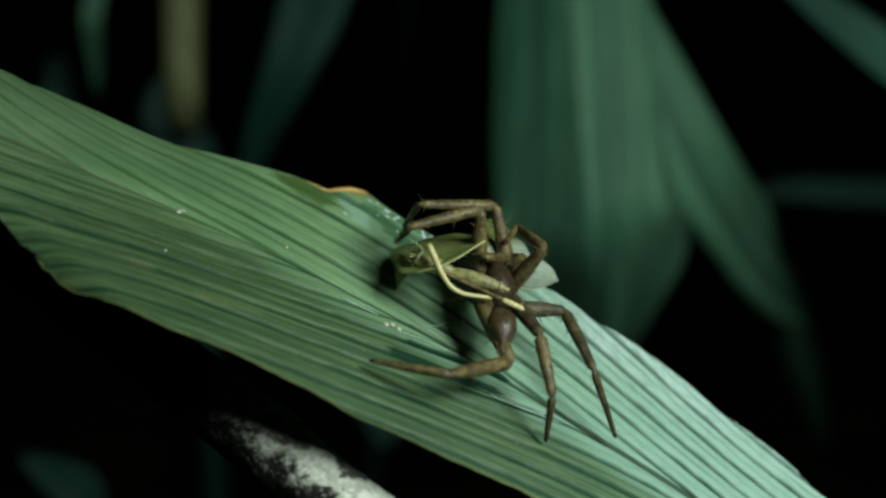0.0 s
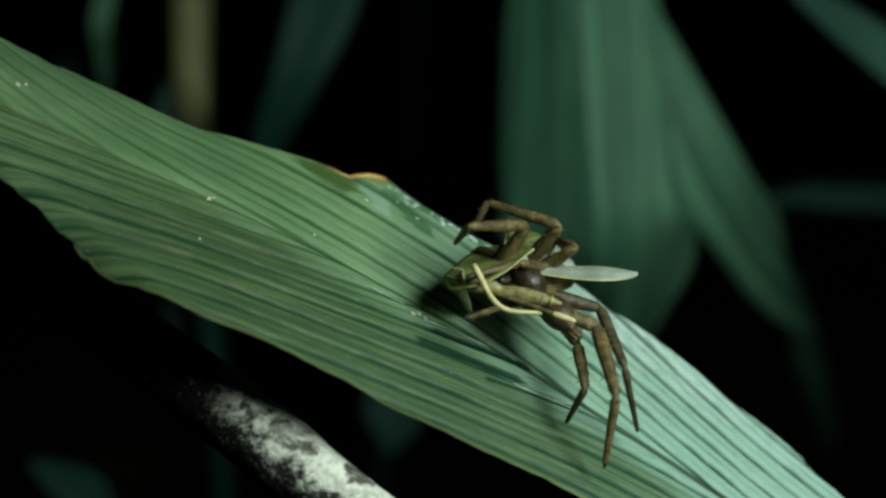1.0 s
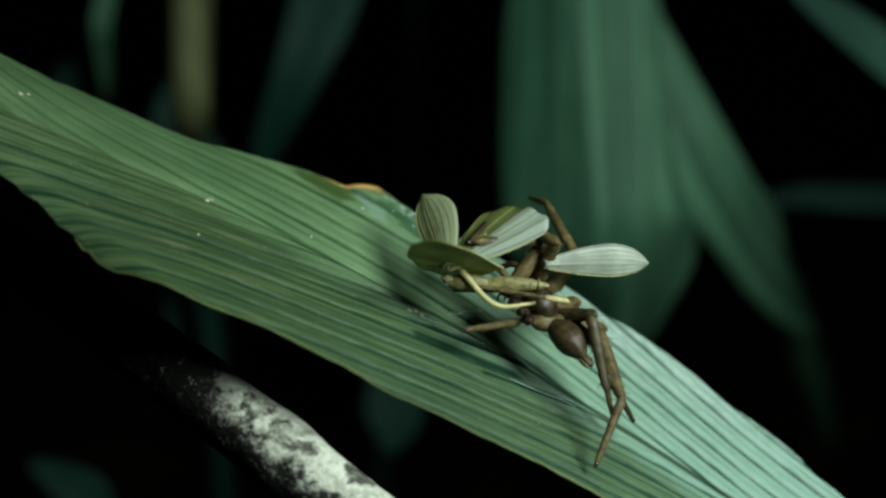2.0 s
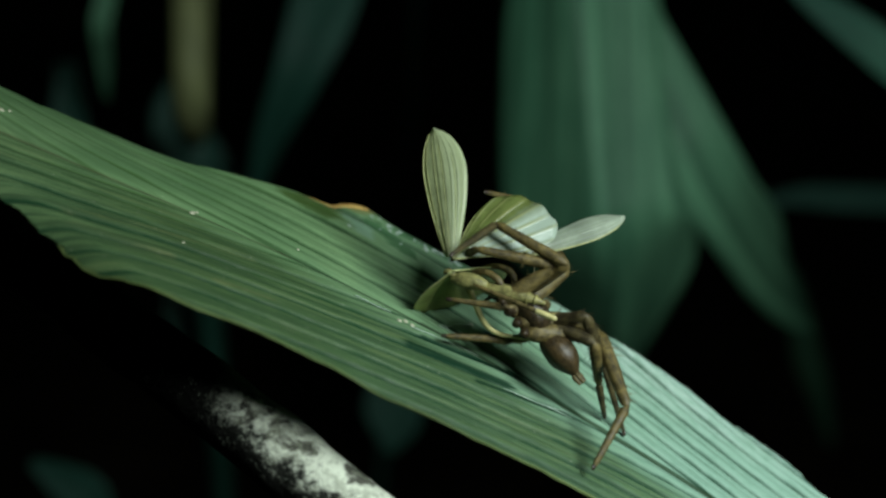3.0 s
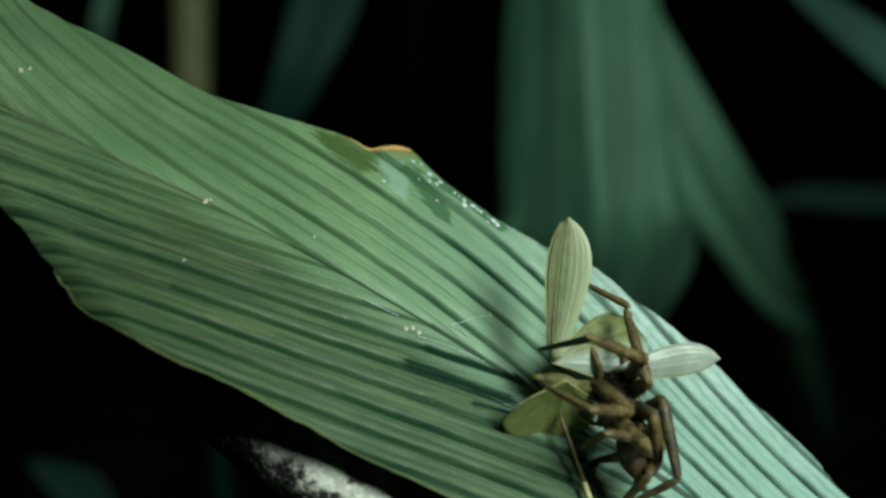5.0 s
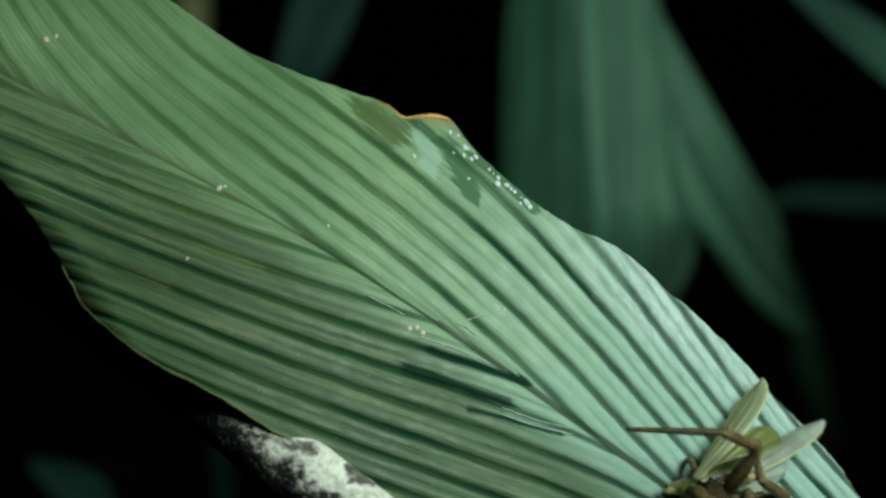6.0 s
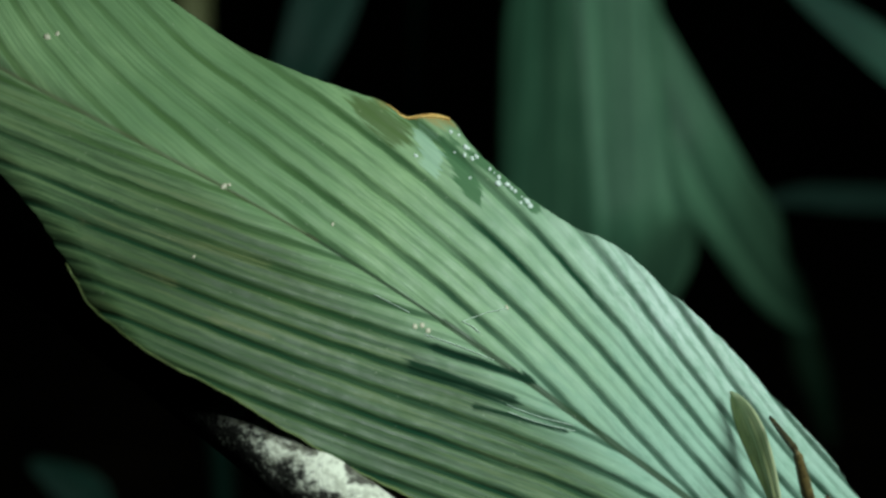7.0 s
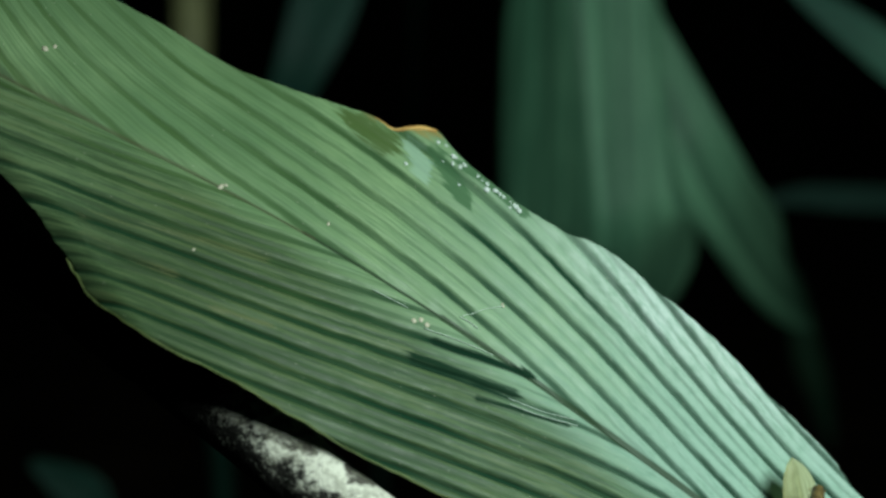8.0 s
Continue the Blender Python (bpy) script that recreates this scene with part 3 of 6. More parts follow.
def build_sapling():
    """A woody trunk patched with pale lichen, leaning up behind the leaf."""
    sapling = tagged(new("sapling"), "woody sapling trunk with patchy white lichen bark", "tree")
    path = spline([Vector((0.24, 0.30, -0.03)), Vector((0.14, 0.27, 0.55)), at(0.0199, -0.0742, 0.2390), at(-0.0138, -0.0482, 0.2395), at(-0.0281, -0.0373, 0.2430), at(-0.0433, -0.0265, 0.2495), at(-0.0624, -0.0158, 0.2640), at(-0.0777, -0.0081, 0.2800), at(-0.1143, 0.0092, 0.3120)], 900)
    lengths = np.linspace(0, 1, 900)
    radii = knots(lengths, [(0, 0.014), (0.3, 0.0098), (0.4, 0.0090), (0.65, 0.0083), (1.0, 0.006)])
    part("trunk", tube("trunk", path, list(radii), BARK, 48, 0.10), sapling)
    rnd = random.Random(11)
    for k in range(26):
        i = rnd.randrange(335, 520)
        way = (path[i + 1] - path[i - 1]).normalized()
        out = (TOWARDS * rnd.uniform(0.2, 1.0) + (CAM.to_3x3() @ Vector((1, 0, 0))) * rnd.uniform(0.3, 1.0) + (CAM.to_3x3() @ Vector((0, 1, 0))) * rnd.uniform(0.3, 0.9))
        out = (out - way * out.dot(way)).normalized()
        patch = part("lichen_patch", dome("lichen_patch", rnd.uniform(0.4, 1.1) * MM, 0.10, LICHEN, 300 + k, 0.6), sapling, "crusty pale lichen patch")
        m = Matrix((way, out.cross(way), out)).transposed().to_4x4()
        m.translation = path[i] + out * (radii[i] * 0.985)
        patch.matrix_basis = m
    return sapling


build_sapling()

# the palm's own stem, from which the leaf springs
palm_plant = tagged(new("palm_plant"), "green palm plant that carries the long leaf", "plant")
part("stem", tube("stem", spline([(0.20, 0.40, -0.03), (0.19, 0.36, 0.35), (0.172, 0.315, 0.74), (0.165, 0.30, 0.86), (0.15, 0.34, 1.05)], 40),
                  [0.009 - 0.005 * k / 39 for k in range(40)], MIDRIB, 14), palm_plant)


# ---- the hunting spider and its prey ----
def hide_material(name, light, dark, bands=0.0, gloss=0.5):
    """Short-haired spider skin, mottled."""
    n = Nodes(name, gloss, 0, 0.4)
    obj = n.coord("Object")
    big = n.noise(obj, 620.0, 5.0, 0.75)
    hair = n.noise(n.mapped(obj, (700, 3200, 3200)), 1.0, 3.0)
    base = n.mix(n.remap(big, 0.30, 0.72), dark, light)
    base = n.mix(n.math("MULTIPLY", n.remap(hair, 0.45, 0.75), 0.35), base, tuple(min(1.0, c * 1.3) for c in light))
    if bands:
        x, _, _ = n.split(obj)
        ring = n.math("ABSOLUTE", n.math("SUBTRACT", n.math("FRACT", n.math("MULTIPLY", x, 170.0)), 0.5))
        base = n.mix(n.math("MULTIPLY", n.remap(ring, 0.05, 0.2, 1.0, 0.0), bands), base, dark)
    n.bump(n.math("ADD", hair, big), 0.7, 0.00015)
    return n.done(base, n.remap(hair, 0.3, 0.7, gloss - 0.1, gloss + 0.2))


def wing_material(name, tint, vein, clear=0.15, glow=0.45, pale=None, striped=False):
    """A thin wing that lets light through."""
    n = Nodes(name, 0.32, 0, 0.6)
    u, q, _ = n.split(n.coord("UV"))
    obj = n.coord("Object")
    cross = n.math("ABSOLUTE", n.math("SUBTRACT", n.math("FRACT", n.math("MULTIPLY", q, 7.0)), 0.5))
    line = n.remap(cross, 0.05, 0.22, 1.0, 0.0)
    base = n.mix(n.remap(n.noise(obj, 260.0, 4.0), 0.35, 0.65), tint, tuple(c * 0.72 for c in tint))
    if pale:
        base = n.mix(n.remap(n.math("ADD", q, n.math("MULTIPLY", n.noise(obj, 200.0), 0.2)), 0.5, 0.75), base, pale)
    if striped:
        line = n.math("MULTIPLY", line, n.math("MULTIPLY", n.remap(q, 0.22, 0.4), n.remap(q, 0.95, 0.75)))
    base = n.mix(n.math("MULTIPLY", n.math("MULTIPLY", line, n.remap(n.noise(obj, 110.0, 2.0), 0.35, 0.6, 0.3, 1.0)), 0.45 if striped else 0.6), base, vein)
    n.bump(n.math("ADD", n.noise(obj, 500.0), line), 0.5, 0.0002)
    n.done(base)
    n.put(n.shader, "Alpha", n.math("SUBTRACT", 1.0, n.math("MULTIPLY", n.remap(n.noise(obj, 150.0, 2.0), 0.3, 0.7, 0.6, 1.0), clear)))
    thin = n.tree.nodes.new("ShaderNodeBsdfTranslucent")
    n.put(thin, "Color", base)
    both = n.tree.nodes.new("ShaderNodeMixShader")
    both.inputs[0].default_value = glow
    n.tree.links.new(n.shader.outputs[0], both.inputs[1])
    n.tree.links.new(thin.outputs[0], both.inputs[2])
    n.tree.links.new(both.outputs[0], n.tree.nodes["Material Output"].inputs["Surface"])
    return n.mat


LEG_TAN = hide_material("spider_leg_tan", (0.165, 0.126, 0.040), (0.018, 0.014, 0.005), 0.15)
# darker copy of the tan leg hide, with shade put into its colour
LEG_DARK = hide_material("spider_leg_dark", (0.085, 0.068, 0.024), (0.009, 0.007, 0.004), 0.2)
CARAPACE = hide_material("spider_carapace", (0.052, 0.035, 0.014), (0.008, 0.006, 0.004), 0, 0.34)
ABDOMEN = hide_material("spider_abdomen", (0.070, 0.046, 0.018), (0.010, 0.008, 0.004), 0, 0.33)
CLAW = hide_material("spider_fang", (0.05, 0.03, 0.02), (0.012, 0.01, 0.008), 0, 0.2)
EYE = Nodes("wet_eye", 0.05, 0, 0.8).done((0.01, 0.009, 0.008))
PREY_SKIN = hide_material("prey_skin", (0.30, 0.28, 0.10), (0.09, 0.085, 0.032), 0, 0.4)
PREY_PALE = hide_material("prey_pale", (0.58, 0.53, 0.25), (0.40, 0.37, 0.15), 0, 0.35)
WING_GREEN = wing_material("green_wing", (0.34, 0.42, 0.13), (0.38, 0.41, 0.15), 0.15, 0.40)
WING_PANEL = wing_material("panel_wing", (0.20, 0.25, 0.07), (0.40, 0.42, 0.16), 0.2, 0.40, (0.52, 0.62, 0.52))
WING_PALE = wing_material("pale_wing", (0.50, 0.56, 0.30), (0.07, 0.10, 0.03), 0.18, 0.45, (0.55, 0.62, 0.38), True)
WING_VEIN = hide_material("wing_vein", (0.40, 0.42, 0.19), (0.26, 0.28, 0.11), 0, 0.4)
WING_CLEAR = wing_material("clear_wing", (0.62, 0.70, 0.58), (0.40, 0.48, 0.30), 0.5, 0.40)


def bulb(name, material, length, radii, squash=0.9, sides=24, rings=20, bend=0.0, bump=0.0):
    """A rounded body part along x, centred lengthwise, with a table of radii from rear to front (mm)."""
    table = [(k / (len(radii) - 1), r) for k, r in enumerate(radii)]
    path, rr = [], []
    for i in range(rings):
        s = 0.5 - 0.5 * math.cos(math.pi * i / (rings - 1))
        path.append(((s - 0.5) * length * MM, 0, bend * MM * math.sin(math.pi * s)))
        rr.append(max(float(knots(s, table)), 0.02) * MM)
    return tube(name, path, rr, material, sides, bump, squash)


def limb(name, length, r0, r1, material, swell=0.25, spines=6, seed=1, squash=0.9):
    """One leg segment along x from its joint, hairy, with a rounded knuckle at either end."""
    rnd = random.Random(seed)
    rings, sides = 14, 10
    path, radii = [], []
    for i in range(rings):
        s = i / (rings - 1)
        path.append((length * s, 0, 0))
        radii.append((r0 + (r1 - r0) * s) * (1 + swell * math.sin(math.pi * min(1, s * 1.25))) * (0.55 if i in (0, rings - 1) else 1))
    path = [(-0.4 * r0, 0, 0)] + path + [(length + 0.4 * r1, 0, 0)]
    radii = [r0 * 0.15] + radii + [r1 * 0.15]
    me = tube(name, path, radii, material, sides, 0.12, squash)
    verts = [v.co.copy() for v in me.vertices]
    faces = [tuple(p.vertices) for p in me.polygons]
    # hairs and spines
    for k in range(spines * 22):
        s, a = rnd.uniform(0.05, 0.97), rnd.uniform(0, 2 * math.pi)
        r = (r0 + (r1 - r0) * s) * 0.95
        big = k < spines
        ln = r * (rnd.uniform(1.6, 2.4) if big else rnd.uniform(0.35, 0.8))
        w = r * (0.10 if big else 0.05)
        out = Vector((rnd.uniform(0.3, 0.9), math.cos(a), math.sin(a) * squash)).normalized()
        root = Vector((s * length, math.cos(a) * r, math.sin(a) * r * squash))
        side = out.cross(Vector((1, 0, 0))).normalized() * w
        up = out.cross(side).normalized() * w
        b = len(verts)
        verts += [root + side, root - side * 0.5 + up, root - side * 0.5 - up, root + out * ln]
        faces += [(b, b + 1, b + 3), (b + 1, b + 2, b + 3), (b + 2, b, b + 3)]
    bpy.data.meshes.remove(me)
    return mesh_of(name, verts, faces, material, [(v.x * 50, v.y * 50) for v in verts])


def ball(name, r, material, sides=12):
    return bulb(name, material, 2 * r, [r * math.sin(math.pi * k / 8) for k in range(9)], 1.0, sides, 10)


def build_spider():
    spider = tagged(new("spider"), "brown hairy hunting spider gripping its prey", "spider")
    front = part("cephalothorax", bulb("cephalothorax", CARAPACE, 10.5, [1.6, 3.4, 4.0, 4.1, 3.7, 2.9, 2.3, 1.2], 0.72, bend=0.6, bump=0.05), spider)
    for x, y, z, r in ((4.6, 0.8, 1.75, 0.52), (4.6, -0.8, 1.75, 0.52), (5.0, 0.45, 0.95, 0.36), (5.0, -0.45, 0.95, 0.36),
                       (3.6, 1.5, 2.2, 0.45), (3.6, -1.5, 2.2, 0.45), (4.7, 1.5, 1.0, 0.3), (4.7, -1.5, 1.0, 0.3)):
        part("eye", ball("eye", r, EYE), front, "glossy black eye").location = (x * MM, y * MM, z * MM)
    for sgn in (1, -1):
        jaw = part("chelicera", bulb("chelicera", CLAW, 4.6, [0.9, 1.4, 1.35, 1.0, 0.3], 0.9, 14, 12), spider, "dark stout jaw")
        jaw.matrix_basis = pose(4.8 * MM, sgn * 1.1 * MM, -1.6 * MM, 0, 62, 0)
        fang = part("fang", tube("fang", spline([(0.002, 0, 0), (0.0034, 0, -0.0004), (0.0042, 0, -0.0014)], 8), [0.0004 * (1 - k / 9) for k in range(8)], CLAW, 8), jaw)
        palp = part("pedipalp", tube("pedipalp", spline([(0, 0, 0), (0.003, sgn * 0.0008, 0.0014), (0.0055, sgn * 0.0006, 0.0004), (0.0072, 0, -0.0022)], 16),
                                     [(0.75 - 0.012 * k) * MM for k in range(16)], LEG_TAN, 10, 0.1), spider)
        palp.location = (4.2 * MM, sgn * 2.3 * MM, -0.8 * MM)
    waist = part("pedicel", tube("pedicel", [(-0.0058, 0, 0), (-0.0048, 0, 0)], [0.0008, 0.0008], CLAW, 10), spider)
    rear = part("abdomen", bulb("abdomen", ABDOMEN, 10.0, [0.5, 1.8, 2.8, 3.1, 2.9, 2.3, 1.1], 0.88, 28, 24, 0.5, 0.08), spider, "dark reddish brown abdomen")
    rear.matrix_basis = pose(-10.2 * MM, 0, 0.2 * MM, 0, 6, 0)
    for y, z in ((0.6, -0.3), (-0.6, -0.3), (0.35, 0.35), (-0.35, 0.35)):
        s = part("spinneret", bulb("spinneret", LEG_TAN, 2.2, [0.25, 0.5, 0.55, 0.4], 1, 8, 8), rear, "small tan spinneret")
        s.location = (-5.6 * MM, y * MM, z * MM)
    legs = {}
    sizes = LEG_SIZES
    for i, (key, (a, b, c)) in enumerate(sizes.items()):
        big = 1.2 if key in ("L3", "L4") else 1.0
        hip = part("coxa", bulb("coxa", CARAPACE, 3.6, [0.8, 1.15, 1.05, 0.8], 0.9, 10, 8), spider)
        y = 3.0 if key[0] == "L" else -3.0
        x = {"1": 3.2, "2": 1.2, "3": -1.1, "4": -3.2}[key[1]]
        hip.matrix_basis = pose(x * MM, y * MM, -0.9 * MM, 0, 0, (90 if y > 0 else -90) * (1 - 0.12 * x * 0.5))
        # right legs take the dark copy: dark tarsi, plus shade painted in
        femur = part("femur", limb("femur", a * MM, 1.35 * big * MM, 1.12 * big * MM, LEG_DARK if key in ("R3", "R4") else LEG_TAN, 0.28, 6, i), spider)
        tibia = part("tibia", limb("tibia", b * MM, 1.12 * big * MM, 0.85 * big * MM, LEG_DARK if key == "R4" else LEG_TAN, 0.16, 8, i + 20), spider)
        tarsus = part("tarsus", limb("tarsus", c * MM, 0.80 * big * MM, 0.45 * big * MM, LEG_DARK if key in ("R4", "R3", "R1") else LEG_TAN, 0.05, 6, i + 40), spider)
        tip = part("claw_tuft", bulb("claw_tuft", CLAW, 1.3, [0.25, 0.45, 0.4, 0.15], 0.9, 8, 8), tarsus, "black claw tuft")
        tip.location = (c * MM, 0, 0)
        legs[key] = (femur, tibia, tarsus)
    return spider, legs


def slender_wing(name, length, breadth, side, material, parent, label):
    """A long rounded wing: straight leading edge, full trailing edge."""
    rows, cols = 28, 12
    verts, uvs = [], []
    for i in range(rows):
        s = i / (rows - 1)
        full = float(knots(s, [(0, 0.26), (0.2, 0.58), (0.5, 0.94), (0.7, 1.0), (0.86, 0.76), (0.95, 0.42), (1.0, 0.06)]))
        for j in range(cols):
            q = j / (cols - 1)
            y = full * (0.38 - q) * breadth
            z = 0.0009 * math.sin(math.pi * q) * (1 - 0.4 * s) + 0.00015 * math.sin(q * 22) * (1 - s) + 0.0016 * s * s
            verts.append((s * length, y * side, z))
            uvs.append((s, q))
    wing = part(name, mesh_of(name, verts, grid_faces(rows, cols), material, uvs), parent, label)
    thick(wing, 0.00012)
    for q in (0.0, 0.12, 0.3, 0.52, 0.76):
        path, n = [], 16
        for i in range(n):
            s = 0.03 + 0.93 * i / (n - 1) * (1 - 0.25 * q)
            r = int(round(s * (rows - 1)))
            a, b = Vector(verts[r * cols + int(q * (cols - 1))]), Vector(verts[min(r + 1, rows - 1) * cols + int(q * (cols - 1))])
            path.append(a + Vector((0, 0, 0.00006)))
        part("wing_vein", tube("wing_vein", path, [(0.20 if q == 0 else 0.07) * MM * (1 - 0.5 * k / n) for k in range(n)], WING_VEIN, 6), wing)
    return wing


def fan_wing(name, a, b, material, parent, label, spot=False):
    """A broad pleated wing, spread between two corners given in millimetres."""
    rows, cols = 18, 30
    a0, a1 = math.atan2(a[1], a[0]), math.atan2(b[1], b[0])
    ra, rb = math.hypot(*a), math.hypot(*b)
    verts, uvs = [], []
    for i in range(rows):
        s = i / (rows - 1)
        for j in range(cols):
            q = j / (cols - 1)
            ang = a0 + (a1 - a0) * (0.5 + (q - 0.5) * (1 + 0.16 * math.sin(math.pi * s)))
            edge = (ra + (rb - ra) * q) * (1 + 0.10 * math.sin(math.pi * q) + 0.008 * math.sin(q * 27)) * (1 - 0.22 * (math.exp(-q / 0.07) + math.exp((q - 1) / 0.07)))
            r = edge * (0.02 + 0.98 * s) * MM
            z = 0.00016 * math.sin(q * 26) * s + 0.0020 * math.sin(math.pi * q) * s * (1.2 - s)
            verts.append((r * math.cos(ang), r * math.sin(ang), z))
            uvs.append((s, q))
    wing = part(name, mesh_of(name, verts, [f[::-1] for f in grid_faces(rows, cols)], material, uvs), parent, label)
    thick(wing, 0.00012)
    for j in (0, 5, 11, 17, 23, 29):
        path = [Vector(verts[i * cols + j]) + Vector((0, 0, 0.00007)) for i in range(rows)]
        part("wing_vein", tube("wing_vein", path, [(0.20 if j in (0, 29) else 0.07) * MM * (1 - 0.6 * i / rows) for i in range(rows)], WING_VEIN, 6), wing)
    if spot:
        dot = part("wing_spot", ball("wing_spot", 0.45, PREY_PALE, 10), wing, "cream wing spot")
        dot.location = Vector(verts[9 * cols + 12])
        dot.scale = (1, 1, 0.4)
    return wing


def build_prey():
    prey = tagged(new("moth"), "pale green moth with crumpled wings held by the spider", "insect")
    chest = part("thorax", bulb("thorax", PREY_SKIN, 7.0, [0.9, 1.5, 1.75, 1.6, 1.0], 0.9, 18, 16, 0.3, 0.08), prey, "pale yellow furry thorax")
    chest.location = (-3.4 * MM, 0, -4.2 * MM)
    tail = part("abdomen", bulb("abdomen", PREY_SKIN, 12.0, [0.4, 1.0, 1.4, 1.55, 1.4, 1.0], 0.9, 16, 20, 0.4, 0.06), prey, "pale yellow abdomen")
    tail.matrix_basis = pose(-12.0 * MM, 0, -5.4 * MM, 0, -4, 0)
    for k in range(6):
        s = -4.2 + 1.5 * k
        part("abdomen_ring", tube("abdomen_ring", [((s - 0.12) * MM, 0, 0.3 * MM), ((s + 0.12) * MM, 0, 0.3 * MM)], [(0.98 + 0.45 * math.sin((k + 1) * 0.45)) * MM] * 2, PREY_SKIN, 16, 0, 0.9), tail)
    head = part("head", bulb("head", PREY_SKIN, 2.2, [0.4, 0.72, 0.75, 0.45], 0.95, 14, 12), prey, "small olive head")
    head.location = (0.3 * MM, 0, -2.6 * MM)
    for sgn in (1, -1):
        part("eye", ball("eye", 0.42, EYE), head, "dark round eye").location = (0.3 * MM, sgn * 0.58 * MM, 0.2 * MM)
    bent = part("leg", tube("leg", spline([tuple(c * MM for c in p) for p in PREY_LEG], 18), [(0.62 - 0.018 * k) * MM for k in range(18)], PREY_PALE, 8, 0.1), prey, "pale yellow jointed leg")
    loose = part("leg", limb("leg", 13.5 * MM, 0.38 * MM, 0.42 * MM, LEG_TAN, 0.1, 2, 77), prey, "loose tan leg with a white end")
    white = part("leg_end", limb("leg_end", 4.2 * MM, 0.5 * MM, 0.55 * MM, PREY_PALE, 0.15, 1, 78), loose, "cream white leg end")
    white.location = (12.6 * MM, 0, 0)
    wings = {
        "upright": slender_wing("hind_wing", 0.0255, 0.0082, 1, WING_PALE, prey, "slender pale wing with ribbed veins"),
        "panel": fan_wing("fore_wing", (14.5, 8.8), (20.0, -7.5), WING_PANEL, prey, "green wing with a cream spot", True),
        "far": slender_wing("hind_wing", 0.021, 0.0060, -1, WING_CLEAR, prey, "slender glassy wing"),
        "fan": fan_wing("fore_wing", (10.0, 10.5), (12.0, -12.0), WING_GREEN, prey, "broad yellow-green fan-shaped wing"),
    }
    return prey, wings, loose, bent


LEG_SIZES = {
    "R4": (10.8, 14.3, 14.5),
    "R3": (14.0, 11.5, 8.9),
    "L4": (15.1, 16.5, 13.4),
    "L3": (14.5, 14.2, 12.8),
    "L2": (13.0, 13.7, 11.0),
    "L1": (11.6, 14.6, 10.8),
    "R1": (14.1, 15.1, 16.3),
    "R2": (11.8, 15.7, 11.6),
}
PREY_LEG = [(-2.0, -1.5, 0.2), (-9.0, 5.1, -1.6), (-15.5, 3.4, -4.2)]
spider, leg_parts = build_spider()
prey, wings, loose_leg, bent_leg = build_prey()



